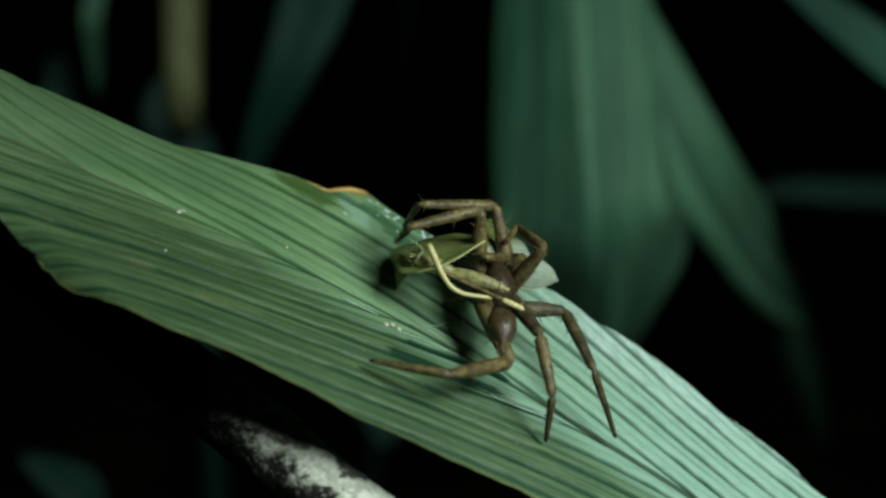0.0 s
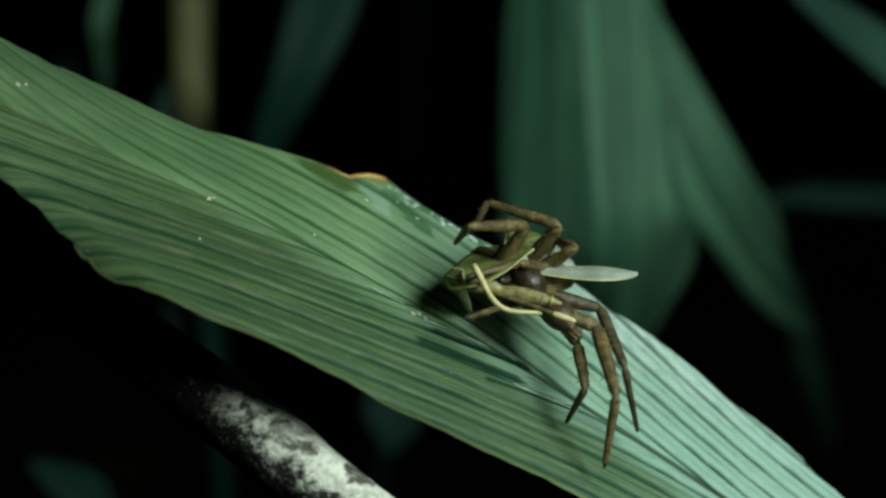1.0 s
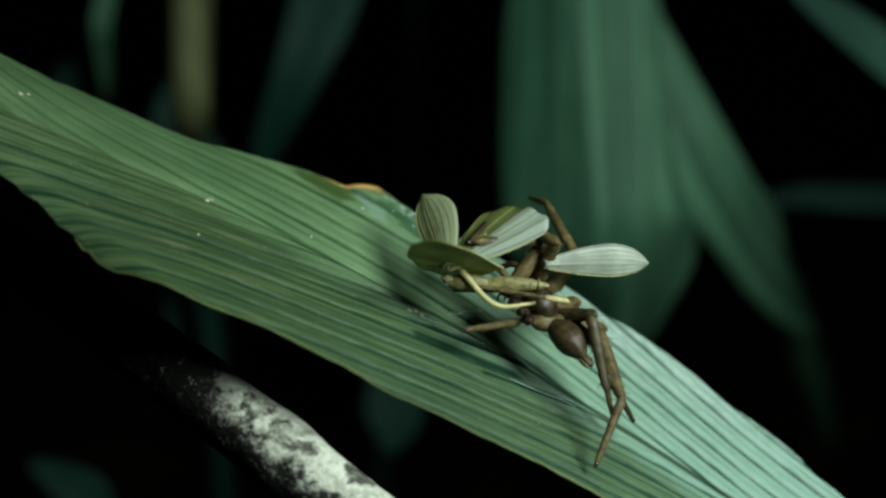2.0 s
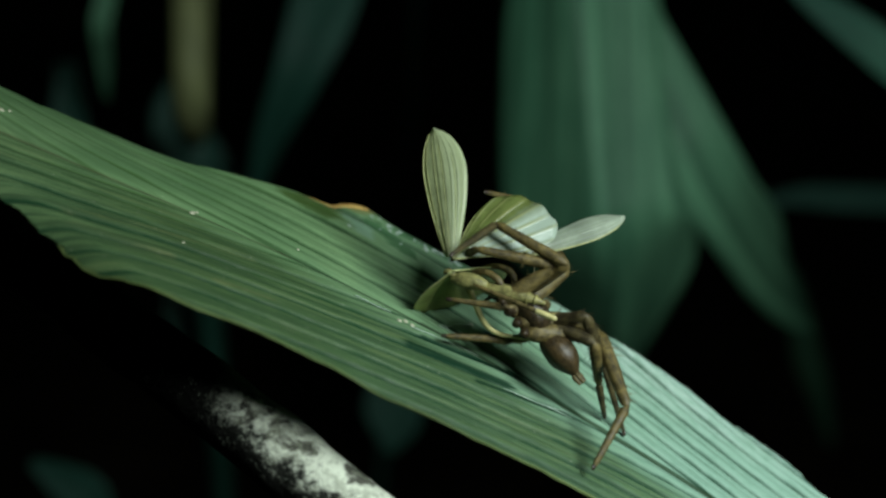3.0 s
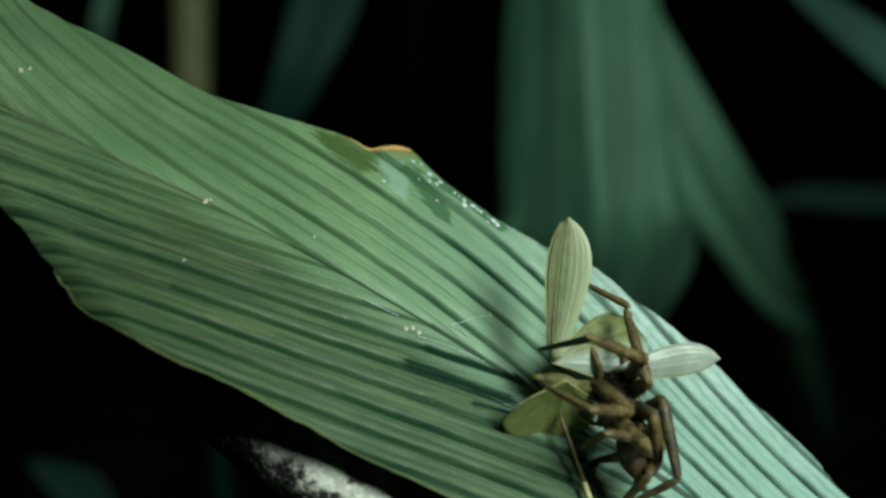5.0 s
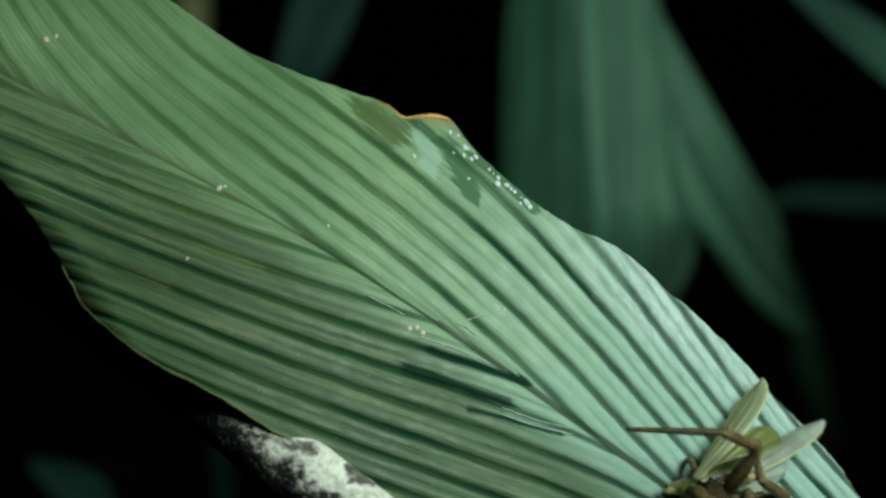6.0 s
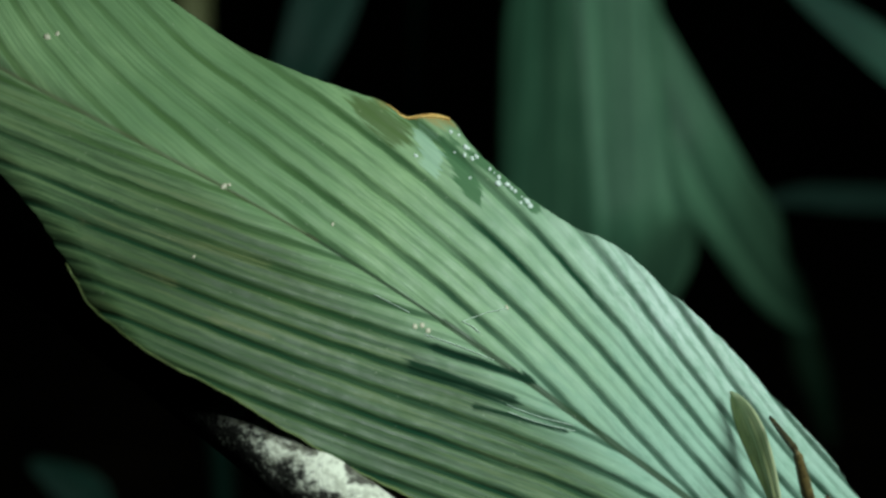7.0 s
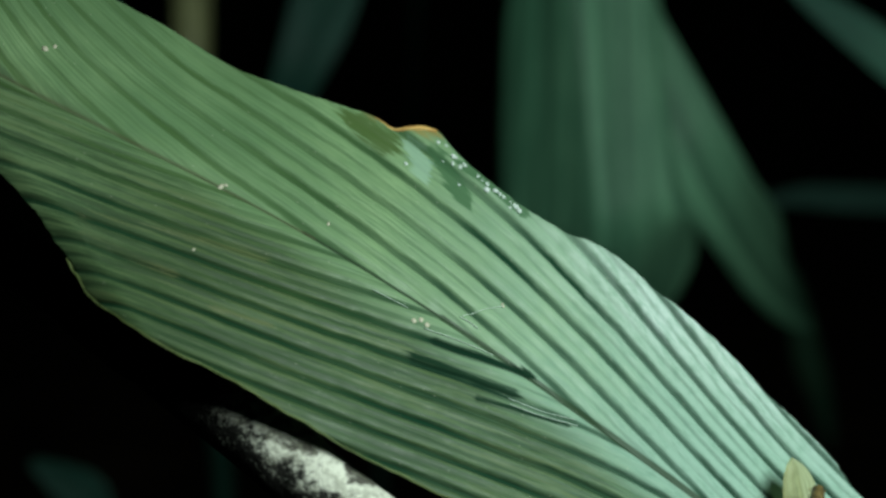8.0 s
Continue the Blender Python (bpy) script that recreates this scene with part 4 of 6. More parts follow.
def motions():
    """All that moves."""
    walk(palm_leaf, [
        (0.0, pose(-0.01742, 0.23758, 0.92559, 11.66, 28.61, -4.33)),
        (0.5, pose(-0.01657, 0.23728, 0.92646, 12.53, 29.61, -3.13)),
        (1.0, pose(-0.01391, 0.24128, 0.92770, 13.91, 30.26, -0.89)),
        (1.5, pose(-0.01234, 0.24245, 0.92886, 9.11, 30.30, -1.26)),
        (1.7, pose(-0.01317, 0.24500, 0.92815, 9.34, 29.87, -3.02)),
        (2.8, pose(-0.01689, 0.24195, 0.92656, 6.34, 28.09, -3.96)),
        (3.0, pose(-0.01659, 0.24006, 0.92660, 4.80, 27.85, -4.08)),
        (3.5, pose(-0.01704, 0.24060, 0.92636, 4.15, 27.19, -5.38)),
        (4.0, pose(-0.01585, 0.23962, 0.92673, 7.07, 27.03, -6.62)),
        (4.5, pose(-0.01614, 0.24032, 0.92521, 21.21, 29.40, -4.15)),
        (4.7, pose(-0.01581, 0.23780, 0.92599, 25.46, 31.18, -2.84)),
        (5.8, pose(-0.01413, 0.23693, 0.92650, 48.64, 34.72, -1.81)),
        (6.0, pose(-0.01432, 0.23874, 0.92617, 51.79, 35.07, -2.40)),
        (6.5, pose(-0.01317, 0.23965, 0.92781, 45.59, 34.55, -4.77)),
        (7.0, pose(-0.01326, 0.23856, 0.92660, 50.36, 35.48, -0.33)),
        (7.5, pose(-0.01395, 0.23938, 0.92779, 41.16, 34.46, -3.84)),
        (8.0, pose(-0.01360, 0.24001, 0.92719, 38.84, 33.54, -3.68)),
    ])
    walk(spider, [
        (0.00, pose(0.01171, 0.24384, 0.92647, 27.84, -33.52, 90.55)),
        (0.30, pose(0.01404, 0.24463, 0.92557, 23.08, -30.35, 100.97)),
        (0.50, pose(0.01561, 0.24514, 0.92497, 19.78, -28.28, 107.77)),
        (1.00, pose(0.01500, 0.24470, 0.92842, 8.51, -29.28, 129.48)),
        (1.50, pose(0.01613, 0.23876, 0.92703, 7.32, -22.58, 135.97)),
        (1.70, pose(0.01743, 0.24250, 0.92589, 7.57, -27.25, 133.62)),
        (2.80, pose(0.01482, 0.24226, 0.92431, 7.56, -46.42, 141.86)),
        (3.00, pose(0.01519, 0.23961, 0.92405, 5.43, -48.14, 149.84)),
        (3.50, pose(0.01828, 0.23827, 0.92121, 2.89, -42.53, 152.53)),
        (4.00, pose(0.02196, 0.23176, 0.91695, 11.83, -21.84, 126.24)),
        (4.50, pose(0.02379, 0.23461, 0.91538, 2.25, -48.26, 128.17)),
        (4.70, pose(0.02721, 0.23238, 0.91348, 5.91, -60.86, 120.56)),
        (5.80, pose(0.04503, 0.23210, 0.89228, 13.99, -33.93, 94.10)),
        (6.00, pose(0.05090, 0.23422, 0.88751, 12.64, -34.44, 93.26)),
        (6.20, pose(0.05593, 0.23477, 0.88491, 11.55, -33.78, 94.71)),
        (6.50, pose(0.05995, 0.23511, 0.88124, 6.30, -32.45, 100.91)),
        (7.00, pose(0.06771, 0.23904, 0.87567, 9.60, -32.74, 100.13)),
        (7.20, pose(0.06806, 0.23695, 0.87557, 10.92, -30.70, 99.25)),
        (7.50, pose(0.06852, 0.23366, 0.87553, 12.69, -27.77, 98.06)),
        (8.00, pose(0.06849, 0.23162, 0.87604, 16.30, -24.21, 94.76)),
    ])
    walk(prey, [
        (0.00, pose(-0.00349, 0.23869, 0.93477, -42.28, -11.89, 168.38)),
        (0.30, pose(-0.00078, 0.23771, 0.93294, -41.53, -7.34, 163.13)),
        (0.50, pose(0.00102, 0.23708, 0.93171, -41.60, -4.07, 160.41)),
        (1.00, pose(0.00324, 0.23500, 0.93284, -42.51, -3.92, 161.65)),
        (1.50, pose(0.00130, 0.23129, 0.93421, -45.80, 1.88, 170.63)),
        (1.70, pose(0.00060, 0.23181, 0.93281, -48.17, 4.64, 176.80)),
        (2.80, pose(0.00135, 0.24231, 0.93281, -36.59, -8.08, 159.15)),
        (3.00, pose(0.00113, 0.23969, 0.93289, -35.42, -5.30, 157.25)),
        (3.50, pose(0.00193, 0.23480, 0.93036, -45.53, 9.06, 170.15)),
        (4.00, pose(0.00418, 0.23319, 0.92054, -52.49, 17.25, 169.17)),
        (4.50, pose(0.00930, 0.23393, 0.91996, -45.75, -8.43, 160.77)),
        (4.70, pose(0.01213, 0.23288, 0.91925, -47.76, -8.09, 160.48)),
        (5.80, pose(0.03596, 0.23108, 0.89354, -70.69, 20.42, 175.82)),
        (6.00, pose(0.04253, 0.23543, 0.88981, -70.10, 13.47, 171.93)),
        (6.20, pose(0.04882, 0.23710, 0.88670, -69.56, 11.82, 163.57)),
        (6.50, pose(0.05194, 0.23818, 0.88206, -69.44, 13.04, 161.83)),
        (7.00, pose(0.06197, 0.24303, 0.87724, -64.91, 5.76, 153.80)),
        (7.20, pose(0.06410, 0.24175, 0.87716, -62.38, 4.90, 151.00)),
        (7.50, pose(0.06725, 0.23978, 0.87709, -57.82, 3.30, 146.78)),
        (8.00, pose(0.06915, 0.23868, 0.87706, -55.68, 6.14, 144.25)),
    ])
    walk(leg_parts["R4"][0], [
        (0.00, pose(-0.00360, -0.00340, -0.00080, 0.00, -11.18, -81.58)),
        (0.30, pose(-0.00360, -0.00340, -0.00080, 16.34, -49.58, -163.97)),
        (0.50, pose(-0.00360, -0.00340, -0.00080, 28.75, -43.37, 179.18)),
        (1.00, pose(-0.00360, -0.00340, -0.00080, -9.27, -11.47, -132.73)),
        (1.50, pose(-0.00360, -0.00340, -0.00080, 4.67, -29.10, 169.85)),
        (1.70, pose(-0.00360, -0.00340, -0.00080, 11.11, -40.85, 156.94)),
        (2.80, pose(-0.00360, -0.00340, -0.00080, -37.17, -46.95, -127.27)),
        (3.00, pose(-0.00360, -0.00340, -0.00080, 36.96, -64.52, 142.49)),
        (3.50, pose(-0.00360, -0.00340, -0.00080, -39.24, -29.75, -141.71)),
        (4.00, pose(-0.00360, -0.00340, -0.00080, -7.41, -51.37, 169.58)),
        (4.50, pose(-0.00360, -0.00340, -0.00080, -23.90, -77.95, -172.61)),
        (4.70, pose(-0.00360, -0.00340, -0.00080, 112.10, -79.63, 48.70)),
        (5.80, pose(-0.00360, -0.00340, -0.00080, 112.10, -79.63, 48.70)),
        (6.00, pose(-0.00360, -0.00340, -0.00080, 112.10, -79.63, 48.70)),
        (6.20, pose(-0.00360, -0.00340, -0.00080, 112.10, -79.63, 48.70)),
        (6.50, pose(-0.00360, -0.00340, -0.00080, 112.10, -79.63, 48.70)),
        (7.00, pose(-0.00360, -0.00340, -0.00080, 112.10, -79.63, 48.70)),
        (7.20, pose(-0.00360, -0.00340, -0.00080, 112.10, -79.63, 48.70)),
        (7.50, pose(-0.00360, -0.00340, -0.00080, 112.10, -79.63, 48.70)),
        (8.00, pose(-0.00360, -0.00340, -0.00080, 112.10, -79.63, 48.70)),
    ])
    walk(leg_parts["R4"][1], [
        (0.00, pose(-0.00204, -0.01392, 0.00130, 0.00, -7.59, -164.50)),
        (0.30, pose(-0.01036, -0.00534, 0.00745, -8.21, 36.84, -109.79)),
        (0.50, pose(-0.01148, -0.00329, 0.00664, -9.04, 39.31, -111.16)),
        (1.00, pose(-0.01081, -0.01120, 0.00136, -40.46, 7.49, 161.13)),
        (1.50, pose(-0.01292, -0.00173, 0.00447, -1.71, 50.12, -120.13)),
        (1.70, pose(-0.01114, -0.00019, 0.00629, -22.98, 45.63, -148.48)),
        (2.80, pose(-0.00808, -0.00929, 0.00712, -49.88, 3.46, 141.85)),
        (3.00, pose(-0.00730, -0.00056, 0.00898, -5.41, 28.19, -137.63)),
        (3.50, pose(-0.01099, -0.00923, 0.00458, -25.91, 0.57, 116.12)),
        (4.00, pose(-0.01026, -0.00218, 0.00767, 27.26, 35.01, -82.18)),
        (4.50, pose(-0.00584, -0.00369, 0.00980, -36.22, 20.08, 176.65)),
        (4.70, pose(-0.00231, -0.00193, 0.00986, -35.87, 5.07, -178.70)),
        (5.80, pose(-0.00231, -0.00193, 0.00986, -35.87, 5.07, -178.70)),
        (6.00, pose(-0.00231, -0.00193, 0.00986, -35.87, 5.07, -178.70)),
        (6.20, pose(-0.00231, -0.00193, 0.00986, -35.87, 5.07, -178.70)),
        (6.50, pose(-0.00231, -0.00193, 0.00986, -35.87, 5.07, -178.70)),
        (7.00, pose(-0.00231, -0.00193, 0.00986, -35.87, 5.07, -178.70)),
        (7.20, pose(-0.00231, -0.00193, 0.00986, -35.87, 5.07, -178.70)),
        (7.50, pose(-0.00231, -0.00193, 0.00986, -35.87, 5.07, -178.70)),
        (8.00, pose(-0.00231, -0.00193, 0.00986, -35.87, 5.07, -178.70)),
    ])
    walk(leg_parts["R4"][2], [
        (0.00, pose(-0.01571, -0.01771, 0.00319, 0.00, 37.51, -121.31)),
        (0.30, pose(-0.01423, -0.01612, -0.00113, -10.41, 31.89, -138.53)),
        (0.50, pose(-0.01548, -0.01361, -0.00242, -5.54, 41.48, -129.35)),
        (1.00, pose(-0.02424, -0.00661, -0.00051, -7.06, 51.93, -131.47)),
        (1.50, pose(-0.01753, -0.00967, -0.00651, 1.54, 41.19, -120.62)),
        (1.70, pose(-0.01967, -0.00542, -0.00394, 3.18, 37.42, -118.13)),
        (2.80, pose(-0.01931, -0.00046, 0.00626, -12.07, 33.20, -143.40)),
        (3.00, pose(-0.01662, -0.00906, 0.00222, -22.98, 26.66, -164.85)),
        (3.50, pose(-0.01729, 0.00362, 0.00444, -0.89, 38.79, -123.03)),
        (4.00, pose(-0.00866, -0.01379, -0.00054, 37.58, 47.85, -57.99)),
        (4.50, pose(-0.01926, -0.00291, 0.00489, -127.65, 47.47, 96.18)),
        (4.70, pose(-0.01656, -0.00226, 0.00860, -114.30, 56.83, 112.57)),
        (5.80, pose(-0.01656, -0.00226, 0.00860, -114.30, 56.83, 112.57)),
        (6.00, pose(-0.01656, -0.00226, 0.00860, -114.30, 56.83, 112.57)),
        (6.20, pose(-0.01656, -0.00226, 0.00860, -114.30, 56.83, 112.57)),
        (6.50, pose(-0.01656, -0.00226, 0.00860, -114.30, 56.83, 112.57)),
        (7.00, pose(-0.01656, -0.00226, 0.00860, -114.30, 56.83, 112.57)),
        (7.20, pose(-0.01656, -0.00226, 0.00860, -114.30, 56.83, 112.57)),
        (7.50, pose(-0.01656, -0.00226, 0.00860, -114.30, 56.83, 112.57)),
        (8.00, pose(-0.01656, -0.00226, 0.00860, -114.30, 56.83, 112.57)),
    ])
    walk(leg_parts["R3"][0], [
        (0.00, pose(-0.00120, -0.00340, -0.00080, -0.00, -26.43, -172.57)),
        (0.30, pose(-0.00120, -0.00340, -0.00080, -2.43, -23.08, -167.12)),
        (0.50, pose(-0.00120, -0.00340, -0.00080, -4.84, -18.68, -160.95)),
        (1.00, pose(-0.00120, -0.00340, -0.00080, -0.06, 11.15, -175.59)),
        (1.50, pose(-0.00120, -0.00340, -0.00080, -0.66, -5.70, -178.56)),
        (1.70, pose(-0.00120, -0.00340, -0.00080, -0.12, -10.70, 175.95)),
        (2.80, pose(-0.00120, -0.00340, -0.00080, 1.31, -35.35, 168.92)),
        (3.00, pose(-0.00120, -0.00340, -0.00080, 4.12, -35.28, 164.05)),
        (3.50, pose(-0.00120, -0.00340, -0.00080, 16.18, -26.96, 142.59)),
        (4.00, pose(-0.00120, -0.00340, -0.00080, -29.78, 3.47, -77.71)),
        (4.50, pose(-0.00120, -0.00340, -0.00080, 16.58, -51.56, 154.90)),
        (4.70, pose(-0.00120, -0.00340, -0.00080, 38.53, -60.49, 127.15)),
        (5.80, pose(-0.00120, -0.00340, -0.00080, 38.53, -60.49, 127.15)),
        (6.00, pose(-0.00120, -0.00340, -0.00080, 38.53, -60.49, 127.15)),
        (6.20, pose(-0.00120, -0.00340, -0.00080, 38.53, -60.49, 127.15)),
        (6.50, pose(-0.00120, -0.00340, -0.00080, 38.53, -60.49, 127.15)),
        (7.00, pose(-0.00120, -0.00340, -0.00080, 38.53, -60.49, 127.15)),
        (7.20, pose(-0.00120, -0.00340, -0.00080, 38.53, -60.49, 127.15)),
        (7.50, pose(-0.00120, -0.00340, -0.00080, 38.53, -60.49, 127.15)),
        (8.00, pose(-0.00120, -0.00340, -0.00080, 38.53, -60.49, 127.15)),
    ])
    walk(leg_parts["R3"][1], [
        (0.00, pose(-0.01364, -0.00502, 0.00544, 0.00, 15.91, -160.03)),
        (0.30, pose(-0.01376, -0.00627, 0.00469, -5.03, 22.77, -178.52)),
        (0.50, pose(-0.01374, -0.00773, 0.00369, -10.65, 30.09, 166.83)),
        (1.00, pose(-0.01490, -0.00446, -0.00351, -21.71, 3.36, 146.10)),
        (1.50, pose(-0.01514, -0.00375, 0.00059, 17.03, 38.15, -85.60)),
        (1.70, pose(-0.01493, -0.00243, 0.00180, 16.03, 39.84, -87.22)),
        (2.80, pose(-0.01241, -0.00120, 0.00731, -17.38, 36.41, -137.61)),
        (3.00, pose(-0.01220, -0.00026, 0.00729, -16.56, 37.65, -136.23)),
        (3.50, pose(-0.01112, 0.00419, 0.00555, -7.94, 45.00, -122.47)),
        (4.00, pose(0.00178, -0.01706, -0.00165, 17.17, 46.03, -86.93)),
        (4.50, pose(-0.00909, 0.00029, 0.01017, -22.11, 47.04, -140.33)),
        (4.70, pose(-0.00537, 0.00210, 0.01139, -26.77, 40.14, -146.67)),
        (5.80, pose(-0.00537, 0.00210, 0.01139, -26.77, 40.14, -146.67)),
        (6.00, pose(-0.00537, 0.00210, 0.01139, -26.77, 40.14, -146.67)),
        (6.20, pose(-0.00537, 0.00210, 0.01139, -26.77, 40.14, -146.67)),
        (6.50, pose(-0.00537, 0.00210, 0.01139, -26.77, 40.14, -146.67)),
        (7.00, pose(-0.00537, 0.00210, 0.01139, -26.77, 40.14, -146.67)),
        (7.20, pose(-0.00537, 0.00210, 0.01139, -26.77, 40.14, -146.67)),
        (7.50, pose(-0.00537, 0.00210, 0.01139, -26.77, 40.14, -146.67)),
        (8.00, pose(-0.00537, 0.00210, 0.01139, -26.77, 40.14, -146.67)),
    ])
    walk(leg_parts["R3"][2], [
        (0.00, pose(-0.02402, -0.00880, 0.00229, 0.00, 59.11, -137.37)),
        (0.30, pose(-0.02435, -0.00655, 0.00025, -54.63, 65.75, 158.26)),
        (0.50, pose(-0.02342, -0.00547, -0.00207, -81.68, 57.91, 126.45)),
        (1.00, pose(-0.02442, 0.00194, -0.00418, 66.15, 80.57, -84.09)),
        (1.50, pose(-0.01444, -0.01276, -0.00650, -1.04, 56.82, -151.43)),
        (1.70, pose(-0.01450, -0.01124, -0.00556, -20.76, 46.31, -175.02)),
        (2.80, pose(-0.01924, -0.00743, 0.00049, 8.48, 33.36, -136.64)),
        (3.00, pose(-0.01876, -0.00655, 0.00028, 5.70, 35.37, -141.67)),
        (3.50, pose(-0.01548, -0.00267, -0.00257, 16.57, 32.25, -122.24)),
        (4.00, pose(0.00220, -0.02503, -0.00992, 34.80, 42.33, -86.19)),
        (4.50, pose(-0.01511, -0.00470, 0.00177, -121.79, 76.75, 96.69)),
        (4.70, pose(-0.01270, -0.00272, 0.00399, -57.33, 65.39, 165.60)),
        (5.80, pose(-0.01270, -0.00272, 0.00399, -57.33, 65.39, 165.60)),
        (6.00, pose(-0.01270, -0.00272, 0.00399, -57.33, 65.39, 165.60)),
        (6.20, pose(-0.01270, -0.00272, 0.00399, -57.33, 65.39, 165.60)),
        (6.50, pose(-0.01270, -0.00272, 0.00399, -57.33, 65.39, 165.60)),
        (7.00, pose(-0.01270, -0.00272, 0.00399, -57.33, 65.39, 165.60)),
        (7.20, pose(-0.01270, -0.00272, 0.00399, -57.33, 65.39, 165.60)),
        (7.50, pose(-0.01270, -0.00272, 0.00399, -57.33, 65.39, 165.60)),
        (8.00, pose(-0.01270, -0.00272, 0.00399, -57.33, 65.39, 165.60)),
    ])
    walk(leg_parts["L4"][0], [
        (0.00, pose(-0.00360, 0.00340, -0.00080, 0.00, -5.44, -161.22)),
        (0.30, pose(-0.00360, 0.00340, -0.00080, -0.98, -1.09, -150.84)),
        (0.50, pose(-0.00360, 0.00340, -0.00080, -1.41, -6.98, -119.61)),
        (1.00, pose(-0.00360, 0.00340, -0.00080, 1.73, -10.32, -145.16)),
        (1.50, pose(-0.00360, 0.00340, -0.00080, -4.54, -1.35, -110.02)),
        (1.70, pose(-0.00360, 0.00340, -0.00080, -4.58, -1.32, -108.05)),
        (2.80, pose(-0.00360, 0.00340, -0.00080, -1.15, -59.29, -173.96)),
        (3.00, pose(-0.00360, 0.00340, -0.00080, -43.58, -26.52, -124.55)),
        (3.50, pose(-0.00360, 0.00340, -0.00080, -46.06, -17.64, -118.55)),
        (4.00, pose(-0.00360, 0.00340, -0.00080, -49.44, -9.17, -93.29)),
        (4.50, pose(-0.00360, 0.00340, -0.00080, -49.66, 7.27, -108.65)),
        (4.70, pose(-0.00360, 0.00340, -0.00080, -48.44, 11.07, -101.99)),
        (5.80, pose(-0.00360, 0.00340, -0.00080, -48.44, 11.07, -101.99)),
        (6.00, pose(-0.00360, 0.00340, -0.00080, -48.44, 11.07, -101.99)),
        (6.20, pose(-0.00360, 0.00340, -0.00080, -48.44, 11.07, -101.99)),
        (6.50, pose(-0.00360, 0.00340, -0.00080, -48.44, 11.07, -101.99)),
        (7.00, pose(-0.00360, 0.00340, -0.00080, -48.44, 11.07, -101.99)),
        (7.20, pose(-0.00360, 0.00340, -0.00080, -48.44, 11.07, -101.99)),
        (7.50, pose(-0.00360, 0.00340, -0.00080, -48.44, 11.07, -101.99)),
        (8.00, pose(-0.00360, 0.00340, -0.00080, -48.44, 11.07, -101.99)),
    ])
    walk(leg_parts["L4"][1], [
        (0.00, pose(-0.01782, -0.00144, 0.00063, 0.00, -8.07, 122.57)),
        (0.30, pose(-0.01677, -0.00395, -0.00051, 2.38, 9.69, 106.20)),
        (0.50, pose(-0.01100, -0.00962, 0.00103, 8.94, 0.33, 155.72)),
        (1.00, pose(-0.01578, -0.00508, 0.00190, 8.95, 6.48, 153.06)),
        (1.50, pose(-0.00876, -0.01077, -0.00045, 9.98, 15.38, 161.72)),
        (1.70, pose(-0.00827, -0.01094, -0.00045, 9.95, 12.06, 161.52)),
        (2.80, pose(-0.01126, 0.00259, 0.01217, 8.83, 2.47, 155.68)),
        (3.00, pose(-0.01125, -0.00772, 0.00594, 8.23, -0.40, 144.84)),
        (3.50, pose(-0.01047, -0.00923, 0.00377, 8.26, 3.88, 143.04)),
        (4.00, pose(-0.00445, -0.01147, 0.00160, 8.70, 2.33, 150.53)),
        (4.50, pose(-0.00839, -0.01078, -0.00271, 8.40, -21.96, 131.96)),
        (4.70, pose(-0.00668, -0.01108, -0.00370, 11.32, -30.38, 124.37)),
        (5.80, pose(-0.00668, -0.01108, -0.00370, 11.32, -30.38, 124.37)),
        (6.00, pose(-0.00668, -0.01108, -0.00370, 11.32, -30.38, 124.37)),
        (6.20, pose(-0.00668, -0.01108, -0.00370, 11.32, -30.38, 124.37)),
        (6.50, pose(-0.00668, -0.01108, -0.00370, 11.32, -30.38, 124.37)),
        (7.00, pose(-0.00668, -0.01108, -0.00370, 11.32, -30.38, 124.37)),
        (7.20, pose(-0.00668, -0.01108, -0.00370, 11.32, -30.38, 124.37)),
        (7.50, pose(-0.00668, -0.01108, -0.00370, 11.32, -30.38, 124.37)),
        (8.00, pose(-0.00668, -0.01108, -0.00370, 11.32, -30.38, 124.37)),
    ])
